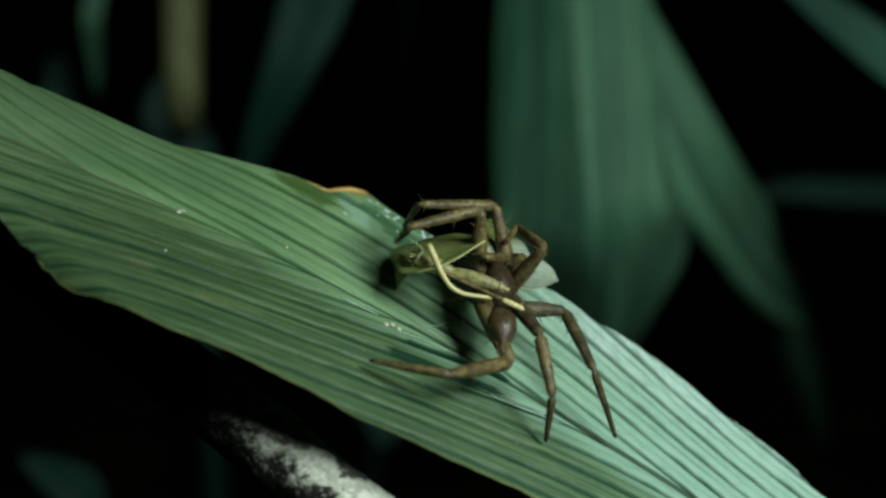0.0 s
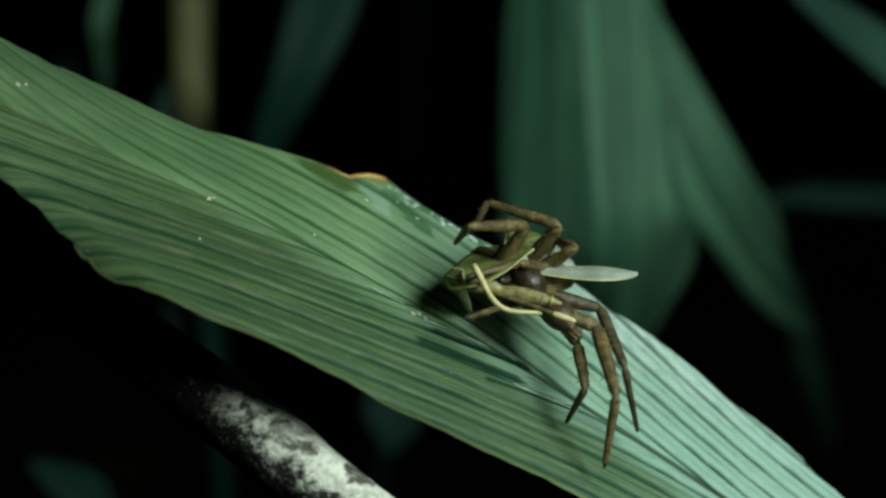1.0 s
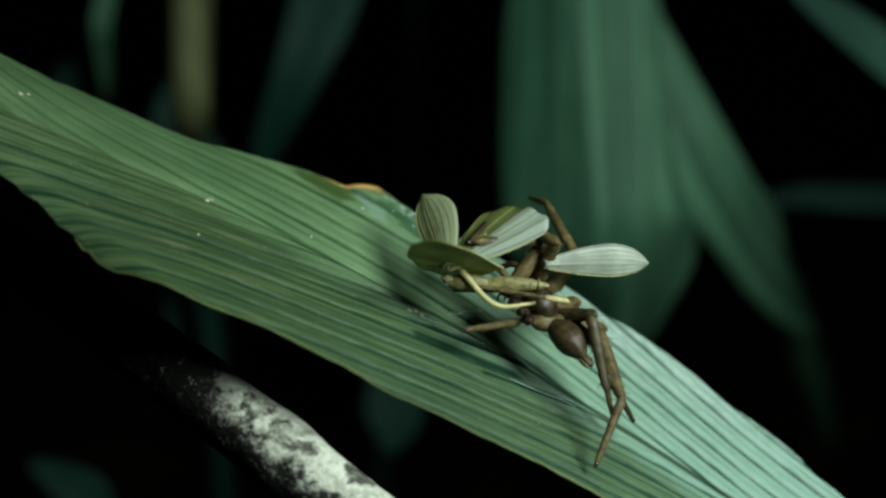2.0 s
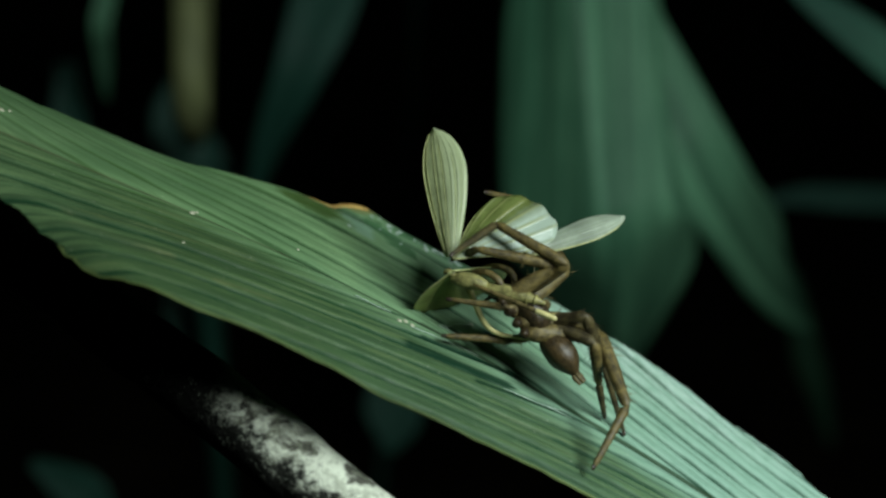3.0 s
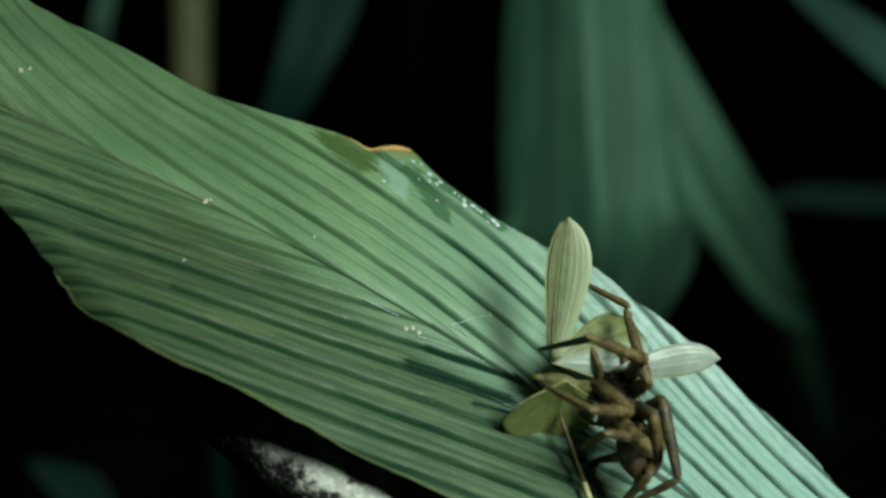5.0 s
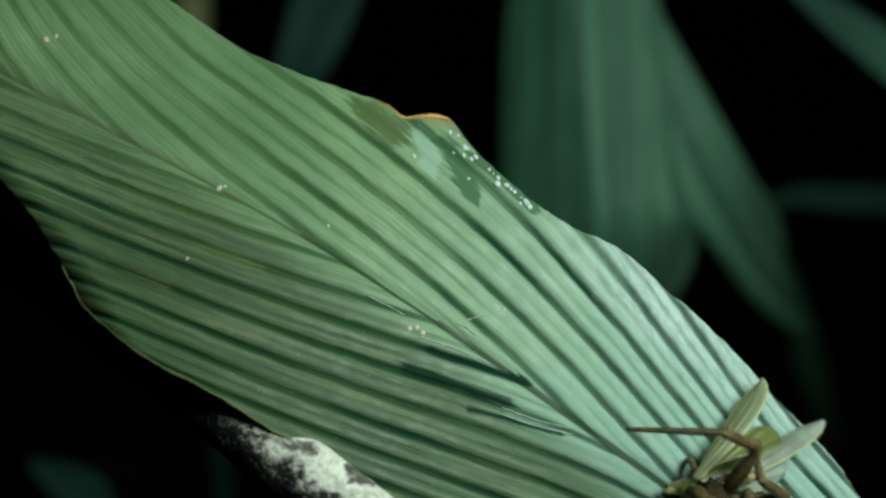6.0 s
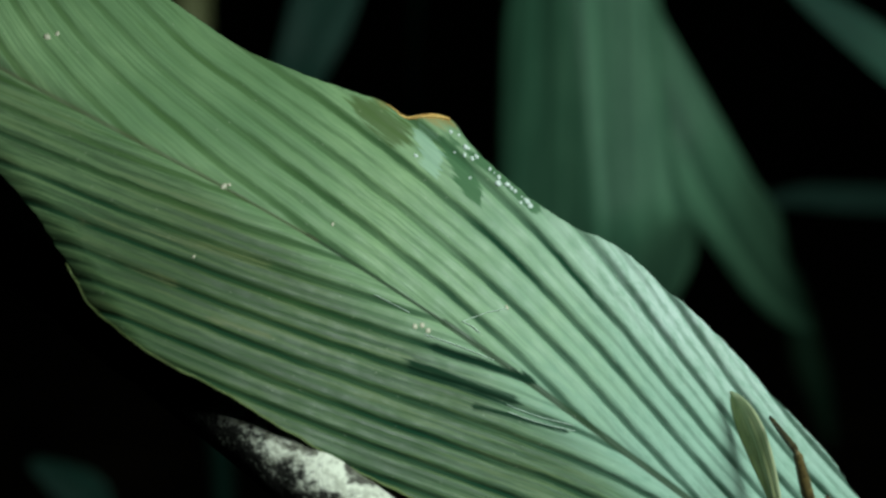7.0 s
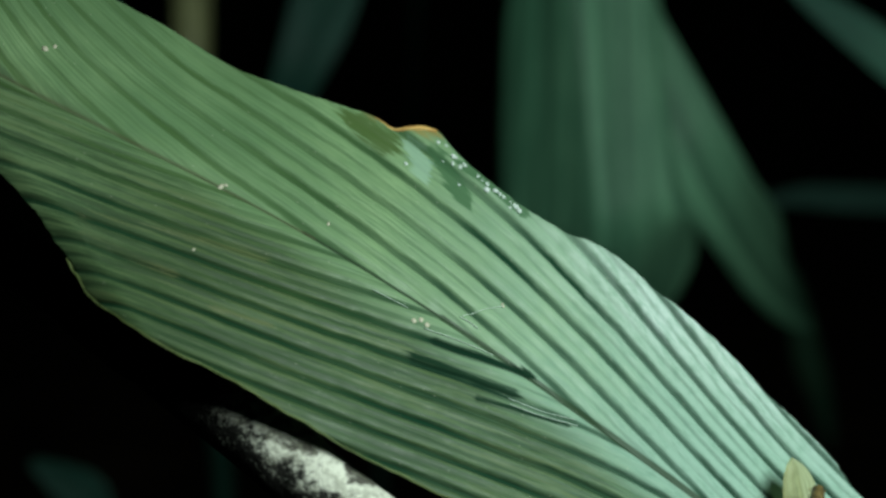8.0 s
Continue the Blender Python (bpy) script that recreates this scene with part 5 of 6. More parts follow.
    walk(leg_parts["L4"][2], [
        (0.00, pose(-0.02659, 0.01230, 0.00294, 0.00, 27.82, 74.81)),
        (0.30, pose(-0.02130, 0.01163, -0.00329, -13.96, 33.98, 44.14)),
        (0.50, pose(-0.02601, -0.00285, 0.00094, -52.45, 48.03, -33.92)),
        (1.00, pose(-0.03036, 0.00233, 0.00004, 159.76, 66.24, -168.71)),
        (1.50, pose(-0.02383, -0.00579, -0.00481, 109.61, 45.18, 128.65)),
        (1.70, pose(-0.02354, -0.00584, -0.00389, 111.09, 38.79, 131.14)),
        (2.80, pose(-0.02625, 0.00936, 0.01146, 137.48, 63.22, 162.88)),
        (3.00, pose(-0.02471, 0.00176, 0.00605, 105.10, 32.92, 115.90)),
        (3.50, pose(-0.02360, 0.00065, 0.00266, 94.47, 36.72, 97.67)),
        (4.00, pose(-0.01877, -0.00338, 0.00093, 36.94, 77.81, 40.86)),
        (4.50, pose(-0.01859, 0.00057, 0.00345, 97.83, 72.31, 104.60)),
        (4.70, pose(-0.01469, 0.00064, 0.00463, 152.02, 65.95, 160.79)),
        (5.80, pose(-0.01469, 0.00064, 0.00463, 152.02, 65.95, 160.79)),
        (6.00, pose(-0.01469, 0.00064, 0.00463, 152.02, 65.95, 160.79)),
        (6.20, pose(-0.01469, 0.00064, 0.00463, 152.02, 65.95, 160.79)),
        (6.50, pose(-0.01469, 0.00064, 0.00463, 152.02, 65.95, 160.79)),
        (7.00, pose(-0.01469, 0.00064, 0.00463, 152.02, 65.95, 160.79)),
        (7.20, pose(-0.01469, 0.00064, 0.00463, 152.02, 65.95, 160.79)),
        (7.50, pose(-0.01469, 0.00064, 0.00463, 152.02, 65.95, 160.79)),
        (8.00, pose(-0.01469, 0.00064, 0.00463, 152.02, 65.95, 160.79)),
    ])
    walk(leg_parts["L3"][0], [
        (0.00, pose(-0.00120, 0.00340, -0.00080, -0.00, 14.52, -50.79)),
        (0.30, pose(-0.00120, 0.00340, -0.00080, -9.78, -40.61, 165.75)),
        (0.50, pose(-0.00120, 0.00340, -0.00080, -4.48, -30.70, 157.57)),
        (1.00, pose(-0.00120, 0.00340, -0.00080, -29.44, -7.88, -94.84)),
        (1.50, pose(-0.00120, 0.00340, -0.00080, -29.49, -6.47, -94.48)),
        (1.70, pose(-0.00120, 0.00340, -0.00080, -29.75, -4.61, -91.92)),
        (2.80, pose(-0.00120, 0.00340, -0.00080, -25.72, -16.52, -113.90)),
        (3.00, pose(-0.00120, 0.00340, -0.00080, -24.73, -21.71, -117.40)),
        (3.50, pose(-0.00120, 0.00340, -0.00080, -17.55, -30.21, -134.46)),
        (4.00, pose(-0.00120, 0.00340, -0.00080, -3.88, -20.52, -159.96)),
        (4.50, pose(-0.00120, 0.00340, -0.00080, -5.27, -8.18, -156.29)),
        (4.70, pose(-0.00120, 0.00340, -0.00080, -1.43, -48.54, 177.35)),
        (5.80, pose(-0.00120, 0.00340, -0.00080, -1.43, -48.54, 177.35)),
        (6.00, pose(-0.00120, 0.00340, -0.00080, -1.43, -48.54, 177.35)),
        (6.20, pose(-0.00120, 0.00340, -0.00080, -1.43, -48.54, 177.35)),
        (6.50, pose(-0.00120, 0.00340, -0.00080, -1.43, -48.54, 177.35)),
        (7.00, pose(-0.00120, 0.00340, -0.00080, -1.43, -48.54, 177.35)),
        (7.20, pose(-0.00120, 0.00340, -0.00080, -1.43, -48.54, 177.35)),
        (7.50, pose(-0.00120, 0.00340, -0.00080, -1.43, -48.54, 177.35)),
        (8.00, pose(-0.00120, 0.00340, -0.00080, -1.43, -48.54, 177.35)),
    ])
    walk(leg_parts["L3"][1], [
        (0.00, pose(0.00767, -0.00747, -0.00443, 0.00, -12.89, 131.56)),
        (0.30, pose(-0.01186, 0.00611, 0.00863, 11.78, 57.92, -9.97)),
        (0.50, pose(-0.01272, 0.00816, 0.00660, 36.89, -4.53, 125.78)),
        (1.00, pose(-0.00241, -0.01090, 0.00119, 34.76, 6.23, 99.41)),
        (1.50, pose(-0.00232, -0.01095, 0.00083, 32.51, 14.29, 86.93)),
        (1.70, pose(-0.00168, -0.01104, 0.00036, 32.71, 13.54, 87.76)),
        (2.80, pose(-0.00683, -0.00930, 0.00332, 28.59, 37.28, 71.91)),
        (3.00, pose(-0.00740, -0.00855, 0.00456, 23.19, 46.06, 63.18)),
        (3.50, pose(-0.00997, -0.00554, 0.00649, 18.94, 37.48, 56.97)),
        (4.00, pose(-0.01395, -0.00125, 0.00428, 30.10, 25.93, 76.81)),
        (4.50, pose(-0.01433, -0.00237, 0.00126, 35.35, -3.86, 82.23)),
        (4.70, pose(-0.01078, 0.00384, 0.01006, -44.99, 76.76, -70.69)),
        (5.80, pose(-0.01078, 0.00384, 0.01006, -44.99, 76.76, -70.69)),
        (6.00, pose(-0.01078, 0.00384, 0.01006, -44.99, 76.76, -70.69)),
        (6.20, pose(-0.01078, 0.00384, 0.01006, -44.99, 76.76, -70.69)),
        (6.50, pose(-0.01078, 0.00384, 0.01006, -44.99, 76.76, -70.69)),
        (7.00, pose(-0.01078, 0.00384, 0.01006, -44.99, 76.76, -70.69)),
        (7.20, pose(-0.01078, 0.00384, 0.01006, -44.99, 76.76, -70.69)),
        (7.50, pose(-0.01078, 0.00384, 0.01006, -44.99, 76.76, -70.69)),
        (8.00, pose(-0.01078, 0.00384, 0.01006, -44.99, 76.76, -70.69)),
    ])
    walk(leg_parts["L3"][2], [
        (0.00, pose(-0.00150, 0.00288, -0.00127, -0.00, 66.81, 16.28)),
        (0.30, pose(-0.00444, 0.00480, -0.00339, -6.15, 50.13, 9.86)),
        (0.50, pose(-0.02098, 0.01963, 0.00772, -14.18, 43.62, -0.61)),
        (1.00, pose(-0.00472, 0.00301, -0.00035, 40.82, 17.89, 85.88)),
        (1.50, pose(-0.00159, 0.00277, -0.00267, -18.81, 44.86, -12.15)),
        (1.70, pose(-0.00114, 0.00274, -0.00296, 46.11, 4.59, 87.54)),
        (2.80, pose(-0.00332, 0.00143, -0.00527, 28.55, 34.50, 43.25)),
        (3.00, pose(-0.00295, 0.00023, -0.00565, 27.21, 35.54, 40.92)),
        (3.50, pose(-0.00384, 0.00390, -0.00214, 16.87, 44.70, 24.23)),
        (4.00, pose(-0.01104, 0.01117, -0.00192, -12.72, 47.04, -16.57)),
        (4.50, pose(-0.01242, 0.01165, 0.00222, 18.29, 60.83, 24.60)),
        (4.70, pose(-0.00971, 0.00078, -0.00375, -61.62, 71.05, -65.36)),
        (5.80, pose(-0.00971, 0.00078, -0.00375, -61.62, 71.05, -65.36)),
        (6.00, pose(-0.00971, 0.00078, -0.00375, -61.62, 71.05, -65.36)),
        (6.20, pose(-0.00971, 0.00078, -0.00375, -61.62, 71.05, -65.36)),
        (6.50, pose(-0.00971, 0.00078, -0.00375, -61.62, 71.05, -65.36)),
        (7.00, pose(-0.00971, 0.00078, -0.00375, -61.62, 71.05, -65.36)),
        (7.20, pose(-0.00971, 0.00078, -0.00375, -61.62, 71.05, -65.36)),
        (7.50, pose(-0.00971, 0.00078, -0.00375, -61.62, 71.05, -65.36)),
        (8.00, pose(-0.00971, 0.00078, -0.00375, -61.62, 71.05, -65.36)),
    ])
    walk(leg_parts["L2"][0], [
        (0.00, pose(0.00130, 0.00340, -0.00080, 0.00, -2.75, -52.43)),
        (0.30, pose(0.00130, 0.00340, -0.00080, 0.53, -13.34, -63.44)),
        (0.50, pose(0.00130, 0.00340, -0.00080, 2.32, -16.48, -71.22)),
        (1.00, pose(0.00130, 0.00340, -0.00080, 10.75, -16.37, -103.65)),
        (1.50, pose(0.00130, 0.00340, -0.00080, 8.09, -18.10, -94.62)),
        (1.70, pose(0.00130, 0.00340, -0.00080, 5.50, -13.81, -86.42)),
        (2.80, pose(0.00130, 0.00340, -0.00080, 7.82, -5.29, -96.21)),
        (3.00, pose(0.00130, 0.00340, -0.00080, 8.21, -4.25, -100.78)),
        (3.50, pose(0.00130, 0.00340, -0.00080, 9.98, -27.29, -115.93)),
        (4.00, pose(0.00130, 0.00340, -0.00080, 5.33, -14.68, -105.70)),
        (4.50, pose(0.00130, 0.00340, -0.00080, 14.82, -16.80, -154.56)),
        (4.70, pose(0.00130, 0.00340, -0.00080, 13.58, -26.01, -149.98)),
        (5.80, pose(0.00130, 0.00340, -0.00080, 13.58, -26.01, -149.98)),
        (6.00, pose(0.00130, 0.00340, -0.00080, 13.58, -26.01, -149.98)),
        (6.20, pose(0.00130, 0.00340, -0.00080, 13.58, -26.01, -149.98)),
        (6.50, pose(0.00130, 0.00340, -0.00080, 13.58, -26.01, -149.98)),
        (7.00, pose(0.00130, 0.00340, -0.00080, 13.58, -26.01, -149.98)),
        (7.20, pose(0.00130, 0.00340, -0.00080, 13.58, -26.01, -149.98)),
        (7.50, pose(0.00130, 0.00340, -0.00080, 13.58, -26.01, -149.98)),
        (8.00, pose(0.00130, 0.00340, -0.00080, 13.58, -26.01, -149.98)),
    ])
    walk(leg_parts["L2"][1], [
        (0.00, pose(0.00919, -0.00686, -0.00018, -0.00, -15.96, 120.97)),
        (0.30, pose(0.00694, -0.00788, 0.00219, 2.13, -6.34, 113.33)),
        (0.50, pose(0.00530, -0.00837, 0.00288, 2.95, -3.24, 105.73)),
        (1.00, pose(-0.00164, -0.00869, 0.00285, 3.91, -9.54, 85.82)),
        (1.50, pose(0.00031, -0.00888, 0.00323, 5.04, 7.80, 80.19)),
        (1.70, pose(0.00209, -0.00916, 0.00229, 5.48, 6.85, 83.53)),
        (2.80, pose(-0.00010, -0.00943, 0.00040, 4.89, 3.30, 78.61)),
        (3.00, pose(-0.00112, -0.00930, 0.00016, 4.78, 2.64, 76.77)),
        (3.50, pose(-0.00374, -0.00696, 0.00514, 4.43, 10.61, 69.23)),
        (4.00, pose(-0.00209, -0.00867, 0.00249, 7.75, 8.78, 89.00)),
        (4.50, pose(-0.00991, -0.00193, 0.00295, 6.97, -10.45, 81.55)),
        (4.70, pose(-0.00879, -0.00243, 0.00488, 6.80, -14.26, 82.55)),
        (5.80, pose(-0.00879, -0.00243, 0.00488, 6.80, -14.26, 82.55)),
        (6.00, pose(-0.00879, -0.00243, 0.00488, 6.80, -14.26, 82.55)),
        (6.20, pose(-0.00879, -0.00243, 0.00488, 6.80, -14.26, 82.55)),
        (6.50, pose(-0.00879, -0.00243, 0.00488, 6.80, -14.26, 82.55)),
        (7.00, pose(-0.00879, -0.00243, 0.00488, 6.80, -14.26, 82.55)),
        (7.20, pose(-0.00879, -0.00243, 0.00488, 6.80, -14.26, 82.55)),
        (7.50, pose(-0.00879, -0.00243, 0.00488, 6.80, -14.26, 82.55)),
        (8.00, pose(-0.00879, -0.00243, 0.00488, 6.80, -14.26, 82.55)),
    ])
    walk(leg_parts["L2"][2], [
        (0.00, pose(0.00243, 0.00440, 0.00358, 0.00, 48.65, 25.52)),
        (0.30, pose(0.00156, 0.00459, 0.00370, 3.48, 45.97, 30.16)),
        (0.50, pose(0.00160, 0.00476, 0.00365, 44.67, 6.92, 101.94)),
        (1.00, pose(-0.00065, 0.00475, 0.00512, 40.51, 17.19, 85.16)),
        (1.50, pose(0.00261, 0.00446, 0.00137, 38.12, 6.73, 74.57)),
        (1.70, pose(0.00361, 0.00432, 0.00066, 38.13, 8.09, 74.60)),
        (2.80, pose(0.00260, 0.00394, -0.00039, 26.59, 35.69, 40.01)),
        (3.00, pose(0.00201, 0.00399, -0.00047, 18.08, 39.70, 26.23)),
        (3.50, pose(0.00103, 0.00560, 0.00263, -28.59, 54.83, -42.77)),
        (4.00, pose(-0.00186, 0.00483, 0.00040, 58.15, 6.14, 113.06)),
        (4.50, pose(-0.00793, 0.01136, 0.00542, -51.58, 78.21, -29.86)),
        (4.70, pose(-0.00707, 0.01070, 0.00825, -119.04, 78.99, -98.42)),
        (5.80, pose(-0.00707, 0.01070, 0.00825, -119.04, 78.99, -98.42)),
        (6.00, pose(-0.00707, 0.01070, 0.00825, -119.04, 78.99, -98.42)),
        (6.20, pose(-0.00707, 0.01070, 0.00825, -119.04, 78.99, -98.42)),
        (6.50, pose(-0.00707, 0.01070, 0.00825, -119.04, 78.99, -98.42)),
        (7.00, pose(-0.00707, 0.01070, 0.00825, -119.04, 78.99, -98.42)),
        (7.20, pose(-0.00707, 0.01070, 0.00825, -119.04, 78.99, -98.42)),
        (7.50, pose(-0.00707, 0.01070, 0.00825, -119.04, 78.99, -98.42)),
        (8.00, pose(-0.00707, 0.01070, 0.00825, -119.04, 78.99, -98.42)),
    ])
    walk(leg_parts["L1"][0], [
        (0.00, pose(0.00360, 0.00340, -0.00080, -0.00, -51.86, 39.60)),
        (0.30, pose(0.00360, 0.00340, -0.00080, 21.92, -40.17, 11.53)),
        (0.50, pose(0.00360, 0.00340, -0.00080, 26.22, -41.96, 4.80)),
        (1.00, pose(0.00360, 0.00340, -0.00080, -121.03, -87.67, 164.02)),
        (1.50, pose(0.00360, 0.00340, -0.00080, 100.06, -62.07, -57.73)),
        (1.70, pose(0.00360, 0.00340, -0.00080, 93.52, -58.97, -50.10)),
        (2.80, pose(0.00360, 0.00340, -0.00080, 136.25, -59.85, -96.79)),
        (3.00, pose(0.00360, 0.00340, -0.00080, 136.96, -72.99, -98.39)),
        (3.50, pose(0.00360, 0.00340, -0.00080, 123.87, -54.68, -85.27)),
        (4.00, pose(0.00360, 0.00340, -0.00080, -143.78, -65.79, 174.81)),
        (4.50, pose(0.00360, 0.00340, -0.00080, -159.64, -41.30, -165.63)),
        (4.70, pose(0.00360, 0.00340, -0.00080, -145.40, -53.45, 173.84)),
        (5.80, pose(0.00360, 0.00340, -0.00080, -155.66, -29.63, -170.57)),
        (6.00, pose(0.00360, 0.00340, -0.00080, -157.08, -34.77, -167.65)),
        (6.20, pose(0.00360, 0.00340, -0.00080, -157.08, -34.77, -167.65)),
        (6.50, pose(0.00360, 0.00340, -0.00080, -157.08, -34.77, -167.65)),
        (7.00, pose(0.00360, 0.00340, -0.00080, -157.08, -34.77, -167.65)),
        (7.20, pose(0.00360, 0.00340, -0.00080, -157.08, -34.77, -167.65)),
        (7.50, pose(0.00360, 0.00340, -0.00080, -157.08, -34.77, -167.65)),
        (8.00, pose(0.00360, 0.00340, -0.00080, -157.08, -34.77, -167.65)),
    ])
    walk(leg_parts["L1"][1], [
        (0.00, pose(0.00910, 0.00795, 0.00829, 0.00, 18.63, 115.53)),
        (0.30, pose(0.01226, 0.00517, 0.00666, -0.45, 12.53, 114.12)),
        (0.50, pose(0.01217, 0.00412, 0.00693, -0.89, 8.01, 112.12)),
        (1.00, pose(0.00315, 0.00353, 0.01075, -4.13, -0.68, 87.84)),
        (1.50, pose(0.00649, -0.00118, 0.00941, -4.15, -1.46, 89.14)),
        (1.70, pose(0.00742, -0.00117, 0.00911, -4.06, 3.26, 85.42)),
        (2.80, pose(0.00291, -0.00237, 0.00920, -5.91, 30.22, 32.66)),
        (3.00, pose(0.00311, 0.00005, 0.01025, -8.20, 33.77, 28.14)),
        (3.50, pose(0.00415, -0.00326, 0.00863, 6.96, 15.84, 54.36)),
        (4.00, pose(-0.00112, 0.00383, 0.00974, 13.69, 8.70, 83.09)),
        (4.50, pose(-0.00481, 0.00124, 0.00683, 15.64, -14.52, 89.73)),
        (4.70, pose(-0.00324, 0.00414, 0.00849, 17.87, -19.18, 80.56)),
        (5.80, pose(-0.00631, 0.00175, 0.00491, -5.95, -30.27, 138.68)),
        (6.00, pose(-0.00568, 0.00137, 0.00579, -5.61, -28.68, 138.00)),
        (6.20, pose(-0.00568, 0.00137, 0.00579, -5.61, -28.68, 138.00)),
        (6.50, pose(-0.00568, 0.00137, 0.00579, -5.61, -28.68, 138.00)),
        (7.00, pose(-0.00568, 0.00137, 0.00579, -5.61, -28.68, 138.00)),
        (7.20, pose(-0.00568, 0.00137, 0.00579, -5.61, -28.68, 138.00)),
        (7.50, pose(-0.00568, 0.00137, 0.00579, -5.61, -28.68, 138.00)),
        (8.00, pose(-0.00568, 0.00137, 0.00579, -5.61, -28.68, 138.00)),
    ])
    walk(leg_parts["L1"][2], [
        (0.00, pose(0.00315, 0.02040, 0.00364, 0.00, 62.40, -24.11)),
        (0.30, pose(0.00645, 0.01813, 0.00350, 8.51, -5.68, 150.57)),
        (0.50, pose(0.00674, 0.01747, 0.00490, 8.80, 2.59, 148.42)),
        (1.00, pose(0.00370, 0.01807, 0.01092, -13.04, 49.26, -47.96)),
        (1.50, pose(0.00671, 0.01337, 0.00978, -9.71, 38.88, -43.35)),
        (1.70, pose(0.00858, 0.01331, 0.00828, -8.95, 43.46, -42.11)),
        (2.80, pose(0.01350, 0.00442, 0.00187, -21.86, 55.66, -60.31)),
        (3.00, pose(0.01378, 0.00576, 0.00216, -29.84, 52.59, -70.13)),
        (3.50, pose(0.01231, 0.00812, 0.00466, 64.23, 19.32, 89.95)),
        (4.00, pose(0.00061, 0.01811, 0.00754, 65.66, 1.00, 107.89)),
        (4.50, pose(-0.00475, 0.01534, 0.01048, -24.40, 50.37, -8.01)),
        (4.70, pose(-0.00099, 0.01770, 0.01327, 3.27, 43.21, 26.43)),
        (5.80, pose(-0.01575, 0.01006, 0.01225, -44.47, 72.17, -34.87)),
        (6.00, pose(-0.01517, 0.00991, 0.01278, -36.18, 75.19, -26.21)),
        (6.20, pose(-0.01517, 0.00991, 0.01278, -36.18, 75.19, -26.21)),
        (6.50, pose(-0.01517, 0.00991, 0.01278, -36.18, 75.19, -26.21)),
        (7.00, pose(-0.01517, 0.00991, 0.01278, -36.18, 75.19, -26.21)),
        (7.20, pose(-0.01517, 0.00991, 0.01278, -36.18, 75.19, -26.21)),
        (7.50, pose(-0.01517, 0.00991, 0.01278, -36.18, 75.19, -26.21)),
        (8.00, pose(-0.01517, 0.00991, 0.01278, -36.18, 75.19, -26.21)),
    ])
    walk(leg_parts["R1"][0], [
        (0.00, pose(0.00360, -0.00340, -0.00080, 0.00, -34.35, 39.47)),
        (0.30, pose(0.00360, -0.00340, -0.00080, -0.26, -47.18, 39.91)),
        (0.50, pose(0.00360, -0.00340, -0.00080, 17.20, -47.80, 15.81)),
        (1.00, pose(0.00360, -0.00340, -0.00080, -99.78, -74.63, 151.72)),
        (1.50, pose(0.00360, -0.00340, -0.00080, 96.13, -44.07, -43.87)),
        (1.70, pose(0.00360, -0.00340, -0.00080, -31.95, -70.58, 80.09)),
        (2.80, pose(0.00360, -0.00340, -0.00080, -69.01, -73.38, 119.46)),
        (3.00, pose(0.00360, -0.00340, -0.00080, -60.21, -71.09, 110.19)),
        (3.50, pose(0.00360, -0.00340, -0.00080, -58.97, -71.73, 108.89)),
        (4.00, pose(0.00360, -0.00340, -0.00080, -73.45, -66.73, 124.54)),
        (4.50, pose(0.00360, -0.00340, -0.00080, -94.06, -50.92, 150.30)),
        (4.70, pose(0.00360, -0.00340, -0.00080, -78.29, -58.35, 131.92)),
        (5.80, pose(0.00360, -0.00340, -0.00080, 61.17, -44.20, -4.74)),
        (6.00, pose(0.00360, -0.00340, -0.00080, 90.53, -83.25, -28.76)),
        (6.20, pose(0.00360, -0.00340, -0.00080, -166.68, -76.99, -131.23)),
        (6.50, pose(0.00360, -0.00340, -0.00080, -24.18, -57.41, 79.58)),
        (7.00, pose(0.00360, -0.00340, -0.00080, -47.12, -68.34, 103.95)),
        (7.20, pose(0.00360, -0.00340, -0.00080, -25.99, -76.17, 81.32)),
        (7.50, pose(0.00360, -0.00340, -0.00080, -2.79, -77.31, 61.94)),
        (8.00, pose(0.00360, -0.00340, -0.00080, 25.55, -57.86, 29.44)),
    ])
